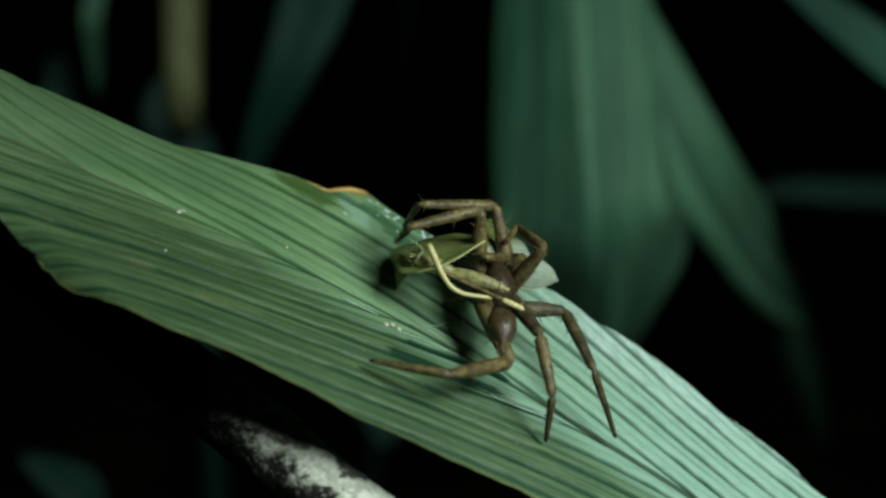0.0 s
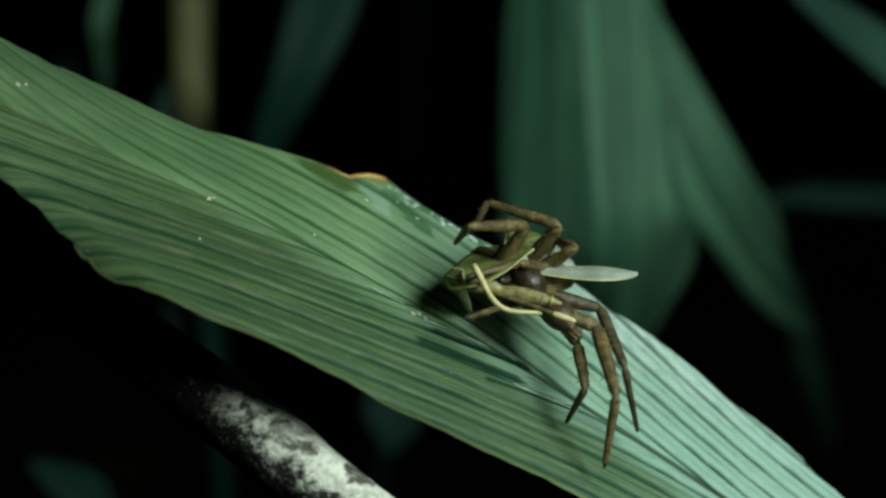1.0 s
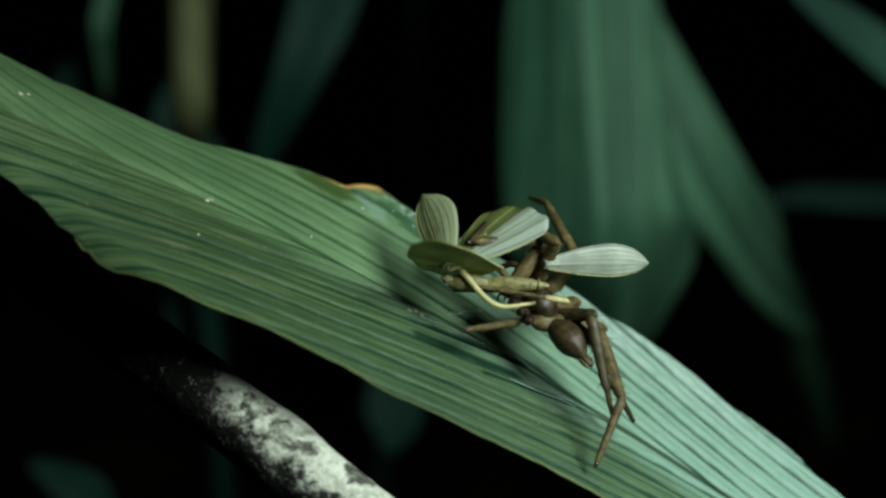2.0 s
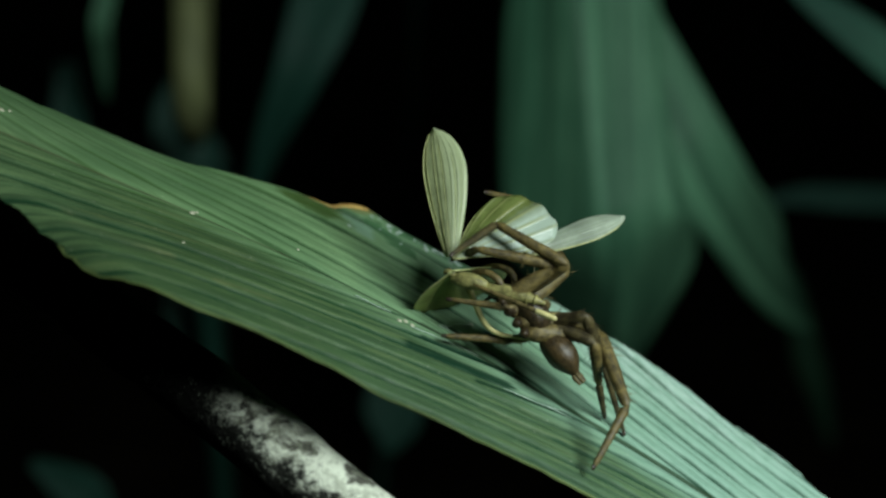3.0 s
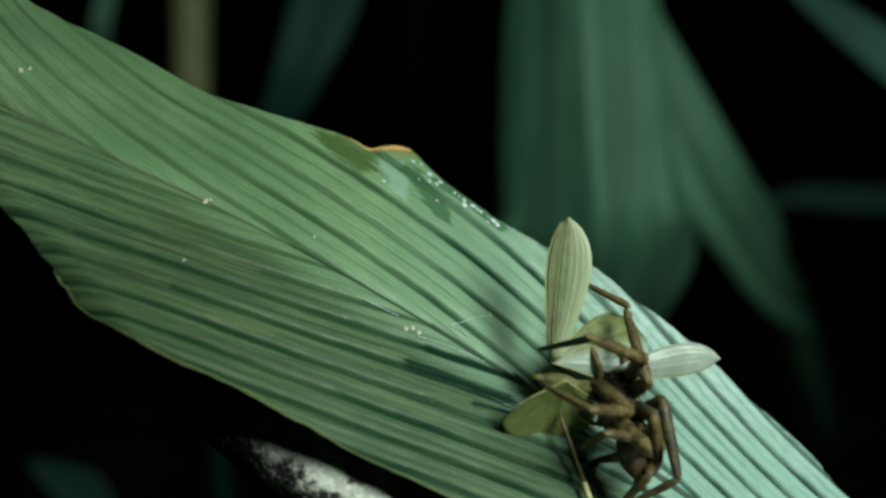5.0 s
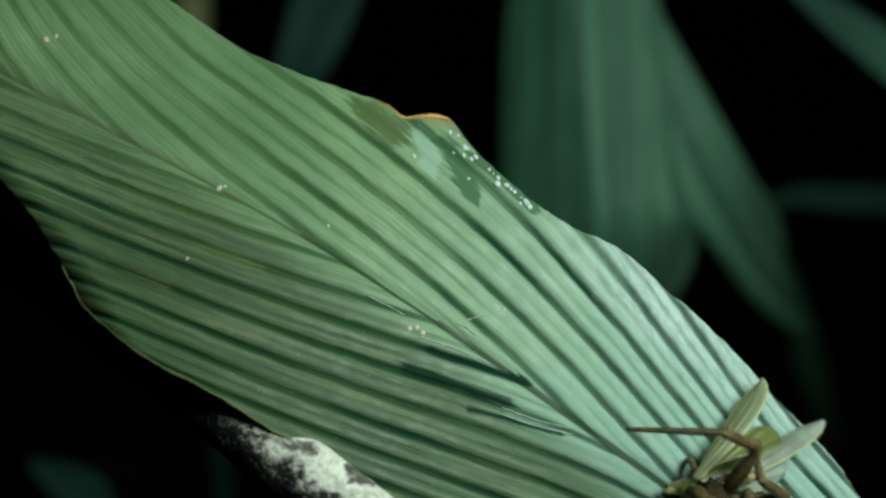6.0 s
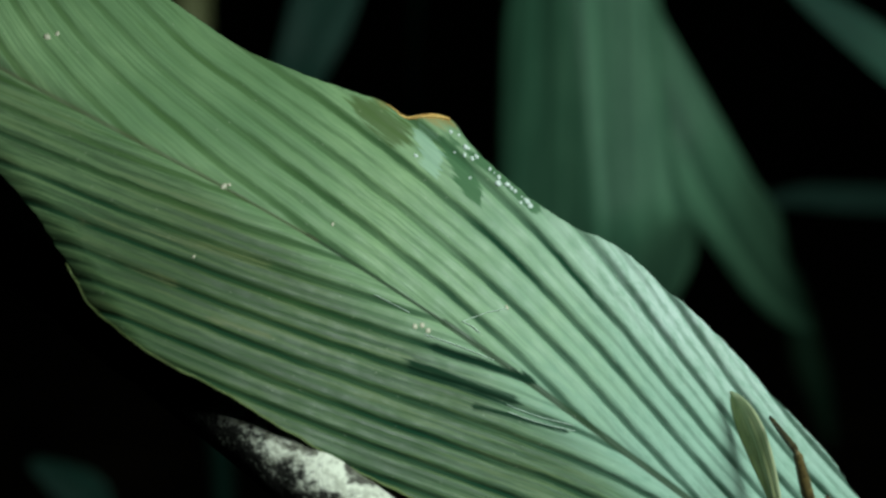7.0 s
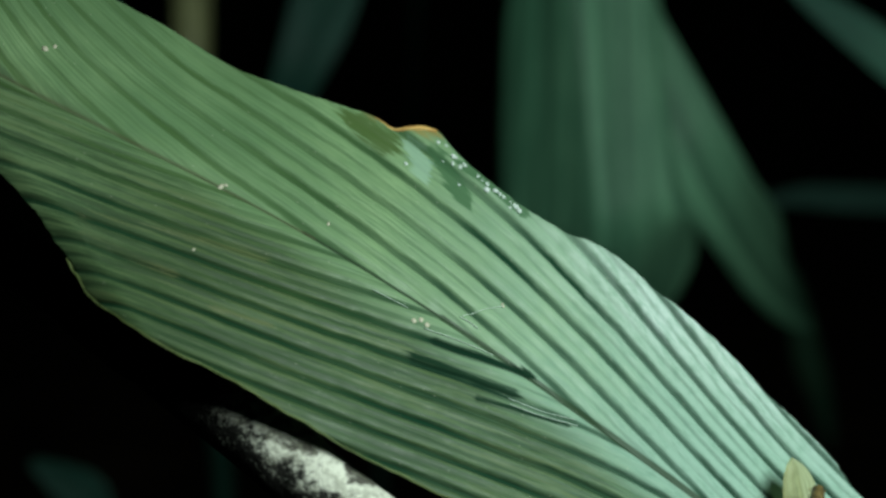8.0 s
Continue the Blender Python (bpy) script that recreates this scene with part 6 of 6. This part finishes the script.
    walk(leg_parts["R1"][1], [
        (0.00, pose(0.01259, 0.00400, 0.00716, 0.00, 13.25, 101.58)),
        (0.30, pose(0.01095, 0.00275, 0.00955, -0.68, 4.55, 98.67)),
        (0.50, pose(0.01272, -0.00082, 0.00965, -1.68, 11.85, 85.85)),
        (1.00, pose(0.00031, -0.00163, 0.01280, -11.97, 19.88, 20.15)),
        (1.50, pose(0.01091, -0.01042, 0.00901, 13.62, -7.38, 84.63)),
        (1.70, pose(0.00441, 0.00122, 0.01250, 6.72, 24.61, -7.72)),
        (2.80, pose(0.00162, 0.00011, 0.01272, 10.23, 26.37, 0.84)),
        (3.00, pose(0.00202, 0.00089, 0.01254, 10.68, 25.06, 1.87)),
        (3.50, pose(0.00217, 0.00078, 0.01259, 10.70, 20.55, 1.84)),
        (4.00, pose(0.00044, 0.00119, 0.01216, 20.15, 13.35, 35.08)),
        (4.50, pose(-0.00412, 0.00101, 0.01015, 20.91, 4.84, 37.76)),
        (4.70, pose(-0.00134, 0.00211, 0.01121, 21.53, -5.27, 49.24)),
        (5.80, pose(0.01368, -0.00424, 0.00903, 3.01, -23.59, 118.12)),
        (6.00, pose(0.00505, -0.00420, 0.01321, 7.27, -34.92, 107.75)),
        (6.20, pose(0.00151, -0.00579, 0.01294, 19.33, -21.94, 86.02)),
        (6.50, pose(0.00497, 0.00407, 0.01108, 32.59, 36.83, 17.60)),
        (7.00, pose(0.00235, 0.00165, 0.01230, 34.17, -55.17, 67.29)),
        (7.20, pose(0.00411, -0.00007, 0.01289, 22.59, -52.15, 81.33)),
        (7.50, pose(0.00506, -0.00067, 0.01296, -20.76, -41.95, 111.33)),
        (8.00, pose(0.01014, 0.00029, 0.01114, -35.75, -12.77, 149.31)),
    ])
    walk(leg_parts["R1"][2], [
        (0.00, pose(0.00963, 0.01844, 0.00369, -0.00, 58.68, -28.18)),
        (0.30, pose(0.00868, 0.01768, 0.00834, -2.77, 55.70, -31.42)),
        (0.50, pose(0.01379, 0.01397, 0.00654, 7.47, -9.62, 145.62)),
        (1.00, pose(0.01368, 0.00328, 0.00765, 10.13, -5.97, 127.19)),
        (1.50, pose(0.01231, 0.00453, 0.01096, 11.09, -3.10, 116.00)),
        (1.70, pose(0.01805, -0.00063, 0.00620, 11.07, -2.29, 116.49)),
        (2.80, pose(0.01519, 0.00031, 0.00599, 11.29, 5.96, 99.53)),
        (3.00, pose(0.01574, 0.00134, 0.00613, 10.80, 10.28, 94.98)),
        (3.50, pose(0.01634, 0.00124, 0.00728, 11.03, 22.64, 94.88)),
        (4.00, pose(0.01250, 0.00966, 0.00866, 19.45, 18.76, 119.81)),
        (4.50, pose(0.00781, 0.01025, 0.00887, -59.63, 70.93, -21.68)),
        (4.70, pose(0.00850, 0.01353, 0.01260, -66.66, 79.54, -28.59)),
        (5.80, pose(0.00714, 0.00801, 0.01510, 16.43, 53.25, 52.43)),
        (6.00, pose(0.00127, 0.00763, 0.02188, 39.91, 20.34, 80.27)),
        (6.20, pose(0.00248, 0.00823, 0.01860, 35.72, 22.93, 69.80)),
        (6.50, pose(0.01649, 0.00772, 0.00203, 40.86, -29.49, 105.58)),
        (7.00, pose(0.00568, 0.00961, 0.02470, -12.96, 30.55, -13.85)),
        (7.20, pose(0.00551, 0.00909, 0.02481, -9.79, 38.64, -8.96)),
        (7.50, pose(0.00097, 0.00979, 0.02305, -25.22, 55.72, -37.11)),
        (8.00, pose(-0.00257, 0.00783, 0.01449, -44.57, 57.48, -59.40)),
    ])
    walk(leg_parts["R2"][0], [
        (0.00, pose(0.00130, -0.00340, -0.00080, -0.00, -86.57, -9.48)),
        (0.30, pose(0.00130, -0.00340, -0.00080, -124.80, -83.02, 115.86)),
        (0.50, pose(0.00130, -0.00340, -0.00080, -130.80, -76.97, 122.11)),
        (1.00, pose(0.00130, -0.00340, -0.00080, 160.07, -66.95, -168.35)),
        (1.50, pose(0.00130, -0.00340, -0.00080, 97.44, -35.59, -79.84)),
        (1.70, pose(0.00130, -0.00340, -0.00080, 93.02, -28.56, -70.65)),
        (2.80, pose(0.00130, -0.00340, -0.00080, 100.83, -37.77, -83.26)),
        (3.00, pose(0.00130, -0.00340, -0.00080, 101.84, -33.86, -85.12)),
        (3.50, pose(0.00130, -0.00340, -0.00080, 96.51, -37.27, -76.23)),
        (4.00, pose(0.00130, -0.00340, -0.00080, 72.01, -36.85, -37.74)),
        (4.50, pose(0.00130, -0.00340, -0.00080, -88.93, -71.89, 134.89)),
        (4.70, pose(0.00130, -0.00340, -0.00080, -49.25, -68.97, 93.29)),
        (5.80, pose(0.00130, -0.00340, -0.00080, 141.96, -57.63, -109.26)),
        (6.00, pose(0.00130, -0.00340, -0.00080, 119.20, -9.35, -83.82)),
        (6.20, pose(0.00130, -0.00340, -0.00080, 119.20, -9.35, -83.82)),
        (6.50, pose(0.00130, -0.00340, -0.00080, 119.20, -9.35, -83.82)),
        (7.00, pose(0.00130, -0.00340, -0.00080, 119.20, -9.35, -83.82)),
        (7.20, pose(0.00130, -0.00340, -0.00080, 119.20, -9.35, -83.82)),
        (7.50, pose(0.00130, -0.00340, -0.00080, 119.20, -9.35, -83.82)),
        (8.00, pose(0.00130, -0.00340, -0.00080, 119.20, -9.35, -83.82)),
    ])
    walk(leg_parts["R2"][1], [
        (0.00, pose(0.00200, -0.00352, 0.01102, 0.00, 35.38, -2.06)),
        (0.30, pose(0.00067, -0.00211, 0.01095, -6.12, 30.78, -12.65)),
        (0.50, pose(-0.00012, -0.00114, 0.01073, -9.30, 28.16, -18.91)),
        (1.00, pose(-0.00324, -0.00434, 0.01009, -19.82, 27.03, -43.07)),
        (1.50, pose(0.00300, -0.01287, 0.00609, -10.51, -12.62, -18.47)),
        (1.70, pose(0.00474, -0.01321, 0.00486, -11.35, -8.02, -14.63)),
        (2.80, pose(0.00240, -0.01269, 0.00645, -10.09, 7.27, -25.53)),
        (3.00, pose(0.00214, -0.01319, 0.00579, -7.35, -2.77, -6.47)),
        (3.50, pose(0.00354, -0.01255, 0.00637, -7.70, 10.77, -3.21)),
        (4.00, pose(0.00879, -0.00920, 0.00630, -0.28, -15.75, 31.59)),
        (4.50, pose(-0.00130, -0.00079, 0.01045, 10.03, -1.08, -8.45)),
        (4.70, pose(0.00106, 0.00084, 0.01025, 10.12, 5.60, -10.50)),
        (5.80, pose(-0.00079, -0.00938, 0.00920, 11.96, 39.03, -11.32)),
        (6.00, pose(0.00256, -0.01501, 0.00112, 26.02, -41.73, 108.20)),
        (6.20, pose(0.00256, -0.01501, 0.00112, 26.02, -41.73, 108.20)),
        (6.50, pose(0.00256, -0.01501, 0.00112, 26.02, -41.73, 108.20)),
        (7.00, pose(0.00256, -0.01501, 0.00112, 26.02, -41.73, 108.20)),
        (7.20, pose(0.00256, -0.01501, 0.00112, 26.02, -41.73, 108.20)),
        (7.50, pose(0.00256, -0.01501, 0.00112, 26.02, -41.73, 108.20)),
        (8.00, pose(0.00256, -0.01501, 0.00112, 26.02, -41.73, 108.20)),
    ])
    walk(leg_parts["R2"][2], [
        (0.00, pose(0.01478, -0.00398, 0.00193, 0.00, -20.31, 150.40)),
        (0.30, pose(0.01382, -0.00506, 0.00292, -0.95, -20.24, 153.12)),
        (0.50, pose(0.01296, -0.00562, 0.00333, -10.10, 34.85, -58.61)),
        (1.00, pose(0.00697, -0.01388, 0.00296, 14.80, -6.88, 115.81)),
        (1.50, pose(0.01751, -0.01772, 0.00952, -12.47, 24.53, -47.10)),
        (1.70, pose(0.01977, -0.01713, 0.00705, -10.86, 27.72, -43.26)),
        (2.80, pose(0.01644, -0.01940, 0.00446, -7.64, 37.81, -36.24)),
        (3.00, pose(0.01770, -0.01496, 0.00655, 38.55, 4.76, 65.90)),
        (3.50, pose(0.01892, -0.01341, 0.00344, 35.35, -7.07, 96.13)),
        (4.00, pose(0.02165, -0.00129, 0.01056, 36.54, 10.25, 98.56)),
        (4.50, pose(0.01421, -0.00310, 0.01074, 15.99, 31.12, 48.74)),
        (4.70, pose(0.01640, -0.00200, 0.00872, 11.32, 45.28, 39.48)),
        (5.80, pose(0.01115, -0.01177, -0.00068, -19.65, 11.79, 0.16)),
        (6.00, pose(-0.00110, -0.00389, 0.01156, -24.53, 28.63, -20.51)),
        (6.20, pose(-0.00110, -0.00389, 0.01156, -24.53, 28.63, -20.51)),
        (6.50, pose(-0.00110, -0.00389, 0.01156, -24.53, 28.63, -20.51)),
        (7.00, pose(-0.00110, -0.00389, 0.01156, -24.53, 28.63, -20.51)),
        (7.20, pose(-0.00110, -0.00389, 0.01156, -24.53, 28.63, -20.51)),
        (7.50, pose(-0.00110, -0.00389, 0.01156, -24.53, 28.63, -20.51)),
        (8.00, pose(-0.00110, -0.00389, 0.01156, -24.53, 28.63, -20.51)),
    ])
    walk(wings["upright"], [
        (0.00, pose(-0.00044, -0.00031, 0.00011, 131.90, 64.17, -28.28)),
        (0.30, pose(-0.00029, -0.00016, 0.00001, 126.38, 59.87, -26.53)),
        (0.50, pose(-0.00019, -0.00006, -0.00004, 121.17, 57.43, -26.38)),
        (1.00, pose(0.00048, 0.00014, 0.00008, 85.33, 68.22, -35.19)),
        (1.50, pose(0.00099, -0.00443, -0.01008, -1.04, 13.24, -134.95)),
        (1.70, pose(0.00000, 0.00000, 0.00000, -27.17, 31.89, -83.44)),
        (2.80, pose(-0.00025, -0.00204, 0.00132, 11.68, 3.13, -64.98)),
        (3.00, pose(0.00006, -0.00108, 0.00082, -10.09, -19.47, -65.35)),
        (3.50, pose(0.00038, -0.00087, 0.00062, 21.73, 6.66, -69.25)),
        (4.00, pose(0.00059, -0.00025, 0.00029, -5.47, 7.71, -76.25)),
        (4.50, pose(0.00043, -0.00124, 0.00074, 2.95, -30.99, -69.92)),
        (4.70, pose(-0.00006, -0.00330, 0.00144, 1.29, -31.20, -77.64)),
        (5.25, pose(-0.00614, -0.00259, -0.00014, -9.21, 10.27, -97.55)),
        (5.80, pose(-0.01221, -0.00188, -0.00173, -41.26, 42.51, -134.63)),
        (6.00, pose(-0.00484, -0.00123, -0.00081, -62.84, 27.11, -138.54)),
        (6.20, pose(-0.00159, -0.00089, -0.00041, -39.47, 31.58, -132.92)),
        (6.50, pose(-0.00641, -0.00334, 0.01847, 0.09, 4.11, -91.73)),
        (7.00, pose(-0.00435, -0.00360, 0.00323, -43.49, -6.51, -69.08)),
        (7.20, pose(-0.00308, -0.00037, 0.00222, -32.31, -8.20, -69.01)),
        (7.50, pose(-0.00124, 0.00315, 0.00280, -10.69, -24.07, -47.44)),
        (8.00, pose(-0.00246, 0.00763, -0.00410, 51.85, -19.54, -72.89)),
    ])
    walk(wings["panel"], [
        (0.00, pose(-0.01052, -0.00709, -0.00572, 11.80, 49.82, -119.24)),
        (0.30, pose(-0.00740, -0.00801, -0.00580, 16.07, 50.11, -116.84)),
        (0.50, pose(-0.00553, -0.00848, -0.00552, 16.04, 50.46, -116.95)),
        (1.00, pose(-0.00504, -0.00809, -0.00545, 9.03, 50.02, -117.50)),
        (1.25, pose(-0.00268, -0.00354, -0.00304, 36.51, 19.43, -127.19)),
        (1.50, pose(0.00154, -0.00455, -0.01060, 4.30, 4.21, -127.19)),
        (1.60, pose(-0.00015, 0.00051, -0.00031, 21.49, 1.80, -143.31)),
        (1.70, pose(0.00000, 0.00000, 0.00000, -23.53, 9.71, -143.18)),
        (2.80, pose(-0.00024, -0.00027, 0.00009, 2.23, 6.26, -130.27)),
        (3.00, pose(-0.00032, -0.00080, 0.00045, 12.58, 8.05, -124.56)),
        (3.50, pose(0.00013, -0.00131, 0.00082, 16.52, 37.61, -123.81)),
        (4.00, pose(0.00047, -0.00069, 0.00047, 28.00, 29.57, -137.01)),
        (4.50, pose(-0.00013, -0.00144, 0.00066, 16.18, 19.86, -127.63)),
        (4.70, pose(-0.00010, -0.00238, 0.00102, 12.30, 26.07, -135.54)),
        (5.80, pose(-0.01094, -0.00123, -0.00160, 24.83, 46.18, -174.15)),
        (6.00, pose(-0.00583, -0.00106, -0.00102, 22.34, 39.78, -175.53)),
        (6.20, pose(-0.00498, -0.00058, -0.00162, 26.00, 49.63, -168.87)),
        (6.50, pose(-0.00284, 0.00112, 0.00154, -61.59, 55.62, 156.03)),
        (7.00, pose(-0.00362, 0.00073, 0.00316, -39.87, 57.32, 170.79)),
        (7.20, pose(-0.00247, -0.00027, -0.00089, 12.79, 46.00, 178.35)),
        (7.50, pose(-0.00247, -0.00027, -0.00089, 12.79, 46.00, 178.35)),
        (8.00, pose(-0.00247, -0.00027, -0.00089, 12.79, 46.00, 178.35)),
    ])
    walk(wings["far"], [
        (0.00, pose(-0.01036, -0.00433, -0.00966, 54.46, 37.09, -142.65)),
        (0.30, pose(-0.00793, -0.00605, -0.00932, 20.38, 39.14, -147.39)),
        (0.50, pose(-0.00656, -0.00705, -0.00887, -20.32, 38.89, -150.62)),
        (1.00, pose(-0.00910, -0.00751, -0.00891, -32.20, 19.11, -165.48)),
        (1.50, pose(-0.01323, -0.00496, -0.00920, -33.33, 31.52, -175.30)),
        (1.60, pose(-0.01513, -0.00495, -0.00856, 1.42, 28.80, -168.23)),
        (1.70, pose(-0.01702, -0.00493, -0.00792, 39.11, 22.87, -164.82)),
        (2.80, pose(-0.01349, -0.00567, -0.00514, -15.67, 30.91, -157.19)),
        (3.00, pose(-0.01156, -0.00819, -0.00327, -2.74, 12.76, -133.12)),
        (3.50, pose(-0.01226, -0.00289, -0.00482, -28.41, 43.23, -170.13)),
        (4.00, pose(-0.01216, -0.00510, -0.00445, 35.20, 45.92, -151.86)),
        (4.50, pose(-0.01082, -0.00658, -0.00374, 41.83, 16.16, -146.35)),
        (4.70, pose(-0.01120, -0.00561, -0.00455, 27.72, 22.87, -145.02)),
        (5.80, pose(-0.01789, 0.00025, -0.00593, 25.09, 40.50, 161.48)),
        (5.90, pose(-0.01640, -0.00000, -0.00596, -16.44, 32.41, 179.28)),
        (6.00, pose(-0.01491, -0.00025, -0.00599, -57.65, 35.89, -161.32)),
        (6.10, pose(-0.01365, 0.00003, -0.00674, -21.60, 35.29, -166.99)),
        (6.20, pose(-0.01240, 0.00031, -0.00749, 14.74, 37.52, -172.04)),
        (6.50, pose(-0.01242, 0.00200, -0.00830, -4.19, 43.00, -176.15)),
        (7.00, pose(-0.01242, 0.00200, -0.00830, -4.19, 43.00, -176.15)),
        (7.20, pose(-0.01242, 0.00200, -0.00830, -4.19, 43.00, -176.15)),
        (7.50, pose(-0.01242, 0.00200, -0.00830, -4.19, 43.00, -176.15)),
        (8.00, pose(-0.01242, 0.00200, -0.00830, -4.19, 43.00, -176.15)),
    ])
    walk(wings["fan"], [
        (0.00, pose(-0.01124, -0.00816, -0.00403, -139.97, 14.35, 22.03)),
        (0.30, pose(-0.00936, -0.00998, -0.00399, -143.86, 11.71, 25.25)),
        (0.50, pose(-0.00834, -0.01105, -0.00379, -146.20, 10.60, 26.49)),
        (1.00, pose(-0.01054, -0.01002, -0.00500, -143.13, 7.70, 24.66)),
        (1.50, pose(-0.01291, -0.00614, -0.00602, -139.50, 5.40, 15.28)),
        (1.70, pose(-0.01256, -0.00242, 0.00018, -132.35, 0.23, 14.28)),
        (2.25, pose(-0.00670, -0.00036, -0.00066, -65.40, 11.86, -35.61)),
        (2.80, pose(-0.00083, 0.00170, -0.00150, -1.45, 61.83, -48.62)),
        (3.00, pose(-0.00067, 0.00067, -0.00095, -12.30, 73.10, -60.77)),
        (3.25, pose(-0.00052, 0.00102, -0.00087, -79.15, 77.91, -158.81)),
        (3.50, pose(-0.00029, 0.00122, -0.00101, -82.29, 70.44, -164.30)),
        (4.00, pose(-0.00289, 0.00454, 0.00845, -175.59, 61.41, 120.28)),
        (4.50, pose(-0.00123, 0.00338, 0.00375, 174.43, 46.74, 113.96)),
        (4.70, pose(-0.00165, 0.00308, 0.00380, 141.07, 62.23, 89.11)),
        (5.80, pose(-0.01857, -0.00514, -0.00237, 130.57, 19.70, 37.15)),
        (6.00, pose(-0.01571, -0.00452, -0.00255, 130.43, 26.46, 42.93)),
        (6.20, pose(-0.01362, -0.00289, -0.00423, 125.77, 18.29, 50.63)),
        (6.50, pose(-0.01477, 0.00197, -0.00594, 126.97, 11.80, 56.36)),
        (7.00, pose(-0.01477, 0.00197, -0.00594, 126.97, 11.80, 56.36)),
        (7.20, pose(-0.01477, 0.00197, -0.00594, 126.97, 11.80, 56.36)),
        (7.50, pose(-0.01477, 0.00197, -0.00594, 126.97, 11.80, 56.36)),
        (8.00, pose(-0.01477, 0.00197, -0.00594, 126.97, 11.80, 56.36)),
    ])
    walk(loose_leg, [
        (0.00, pose(-0.00500, 0.00150, -0.00250, 0.00, 5.65, 171.47)),
        (0.30, pose(-0.00500, 0.00150, -0.00250, 0.00, 5.65, 171.47)),
        (0.50, pose(-0.00500, 0.00150, -0.00250, 0.00, 5.65, 171.47)),
        (1.00, pose(-0.00500, 0.00150, -0.00250, 0.00, 5.65, 171.47)),
        (1.50, pose(-0.00500, 0.00150, -0.00250, 0.00, 5.65, 171.47)),
        (1.70, pose(-0.00500, 0.00150, -0.00250, 0.00, 5.65, 171.47)),
        (2.80, pose(-0.00500, 0.00150, -0.00250, 0.00, 5.65, 171.47)),
        (3.00, pose(-0.00500, 0.00150, -0.00250, 0.00, 5.65, 171.47)),
        (3.50, pose(-0.00500, 0.00150, -0.00250, 0.00, 5.65, 171.47)),
        (4.00, pose(-0.00462, 0.00370, -0.00465, -0.00, 12.45, 142.44)),
        (4.50, pose(-0.00430, 0.00550, -0.00640, 0.00, 15.69, 118.20)),
        (4.70, pose(-0.00430, 0.00550, -0.00640, 0.00, 15.69, 118.20)),
        (5.80, pose(-0.00430, 0.00550, -0.00640, 0.00, 15.69, 118.20)),
        (6.00, pose(-0.00430, 0.00550, -0.00640, 0.00, 15.69, 118.20)),
        (6.20, pose(-0.00430, 0.00550, -0.00640, 0.00, 15.69, 118.20)),
        (6.50, pose(-0.00430, 0.00550, -0.00640, 0.00, 15.69, 118.20)),
        (7.00, pose(-0.00430, 0.00550, -0.00640, 0.00, 15.69, 118.20)),
        (7.20, pose(-0.00430, 0.00550, -0.00640, 0.00, 15.69, 118.20)),
        (7.50, pose(-0.00430, 0.00550, -0.00640, 0.00, 15.69, 118.20)),
        (8.00, pose(-0.00430, 0.00550, -0.00640, 0.00, 15.69, 118.20)),
    ])
    walk(bent_leg, [
        (0.00, pose(0, 0, 0.0000)),
        (0.30, pose(0, 0, 0.0000)),
        (0.50, pose(0, 0, 0.0000)),
        (1.00, pose(0, 0, 0.0000)),
        (1.50, pose(0, 0, 0.0000)),
        (1.70, pose(0, 0, 0.0000)),
        (2.80, pose(0, 0, -0.0090)),
        (3.00, pose(0, 0, -0.0090)),
        (3.50, pose(0, 0, -0.0090)),
        (4.00, pose(0, 0, -0.0090)),
        (4.50, pose(0, 0, -0.0090)),
        (4.70, pose(0, 0, -0.0090)),
        (5.80, pose(0, 0, -0.0090)),
        (6.00, pose(0, 0, -0.0090)),
        (6.20, pose(0, 0, -0.0090)),
        (6.50, pose(0, 0, -0.0090)),
        (7.00, pose(0, 0, -0.0090)),
        (7.20, pose(0, 0, -0.0090)),
        (7.50, pose(0, 0, -0.0090)),
        (8.00, pose(0, 0, -0.0090)),
    ])


motions()
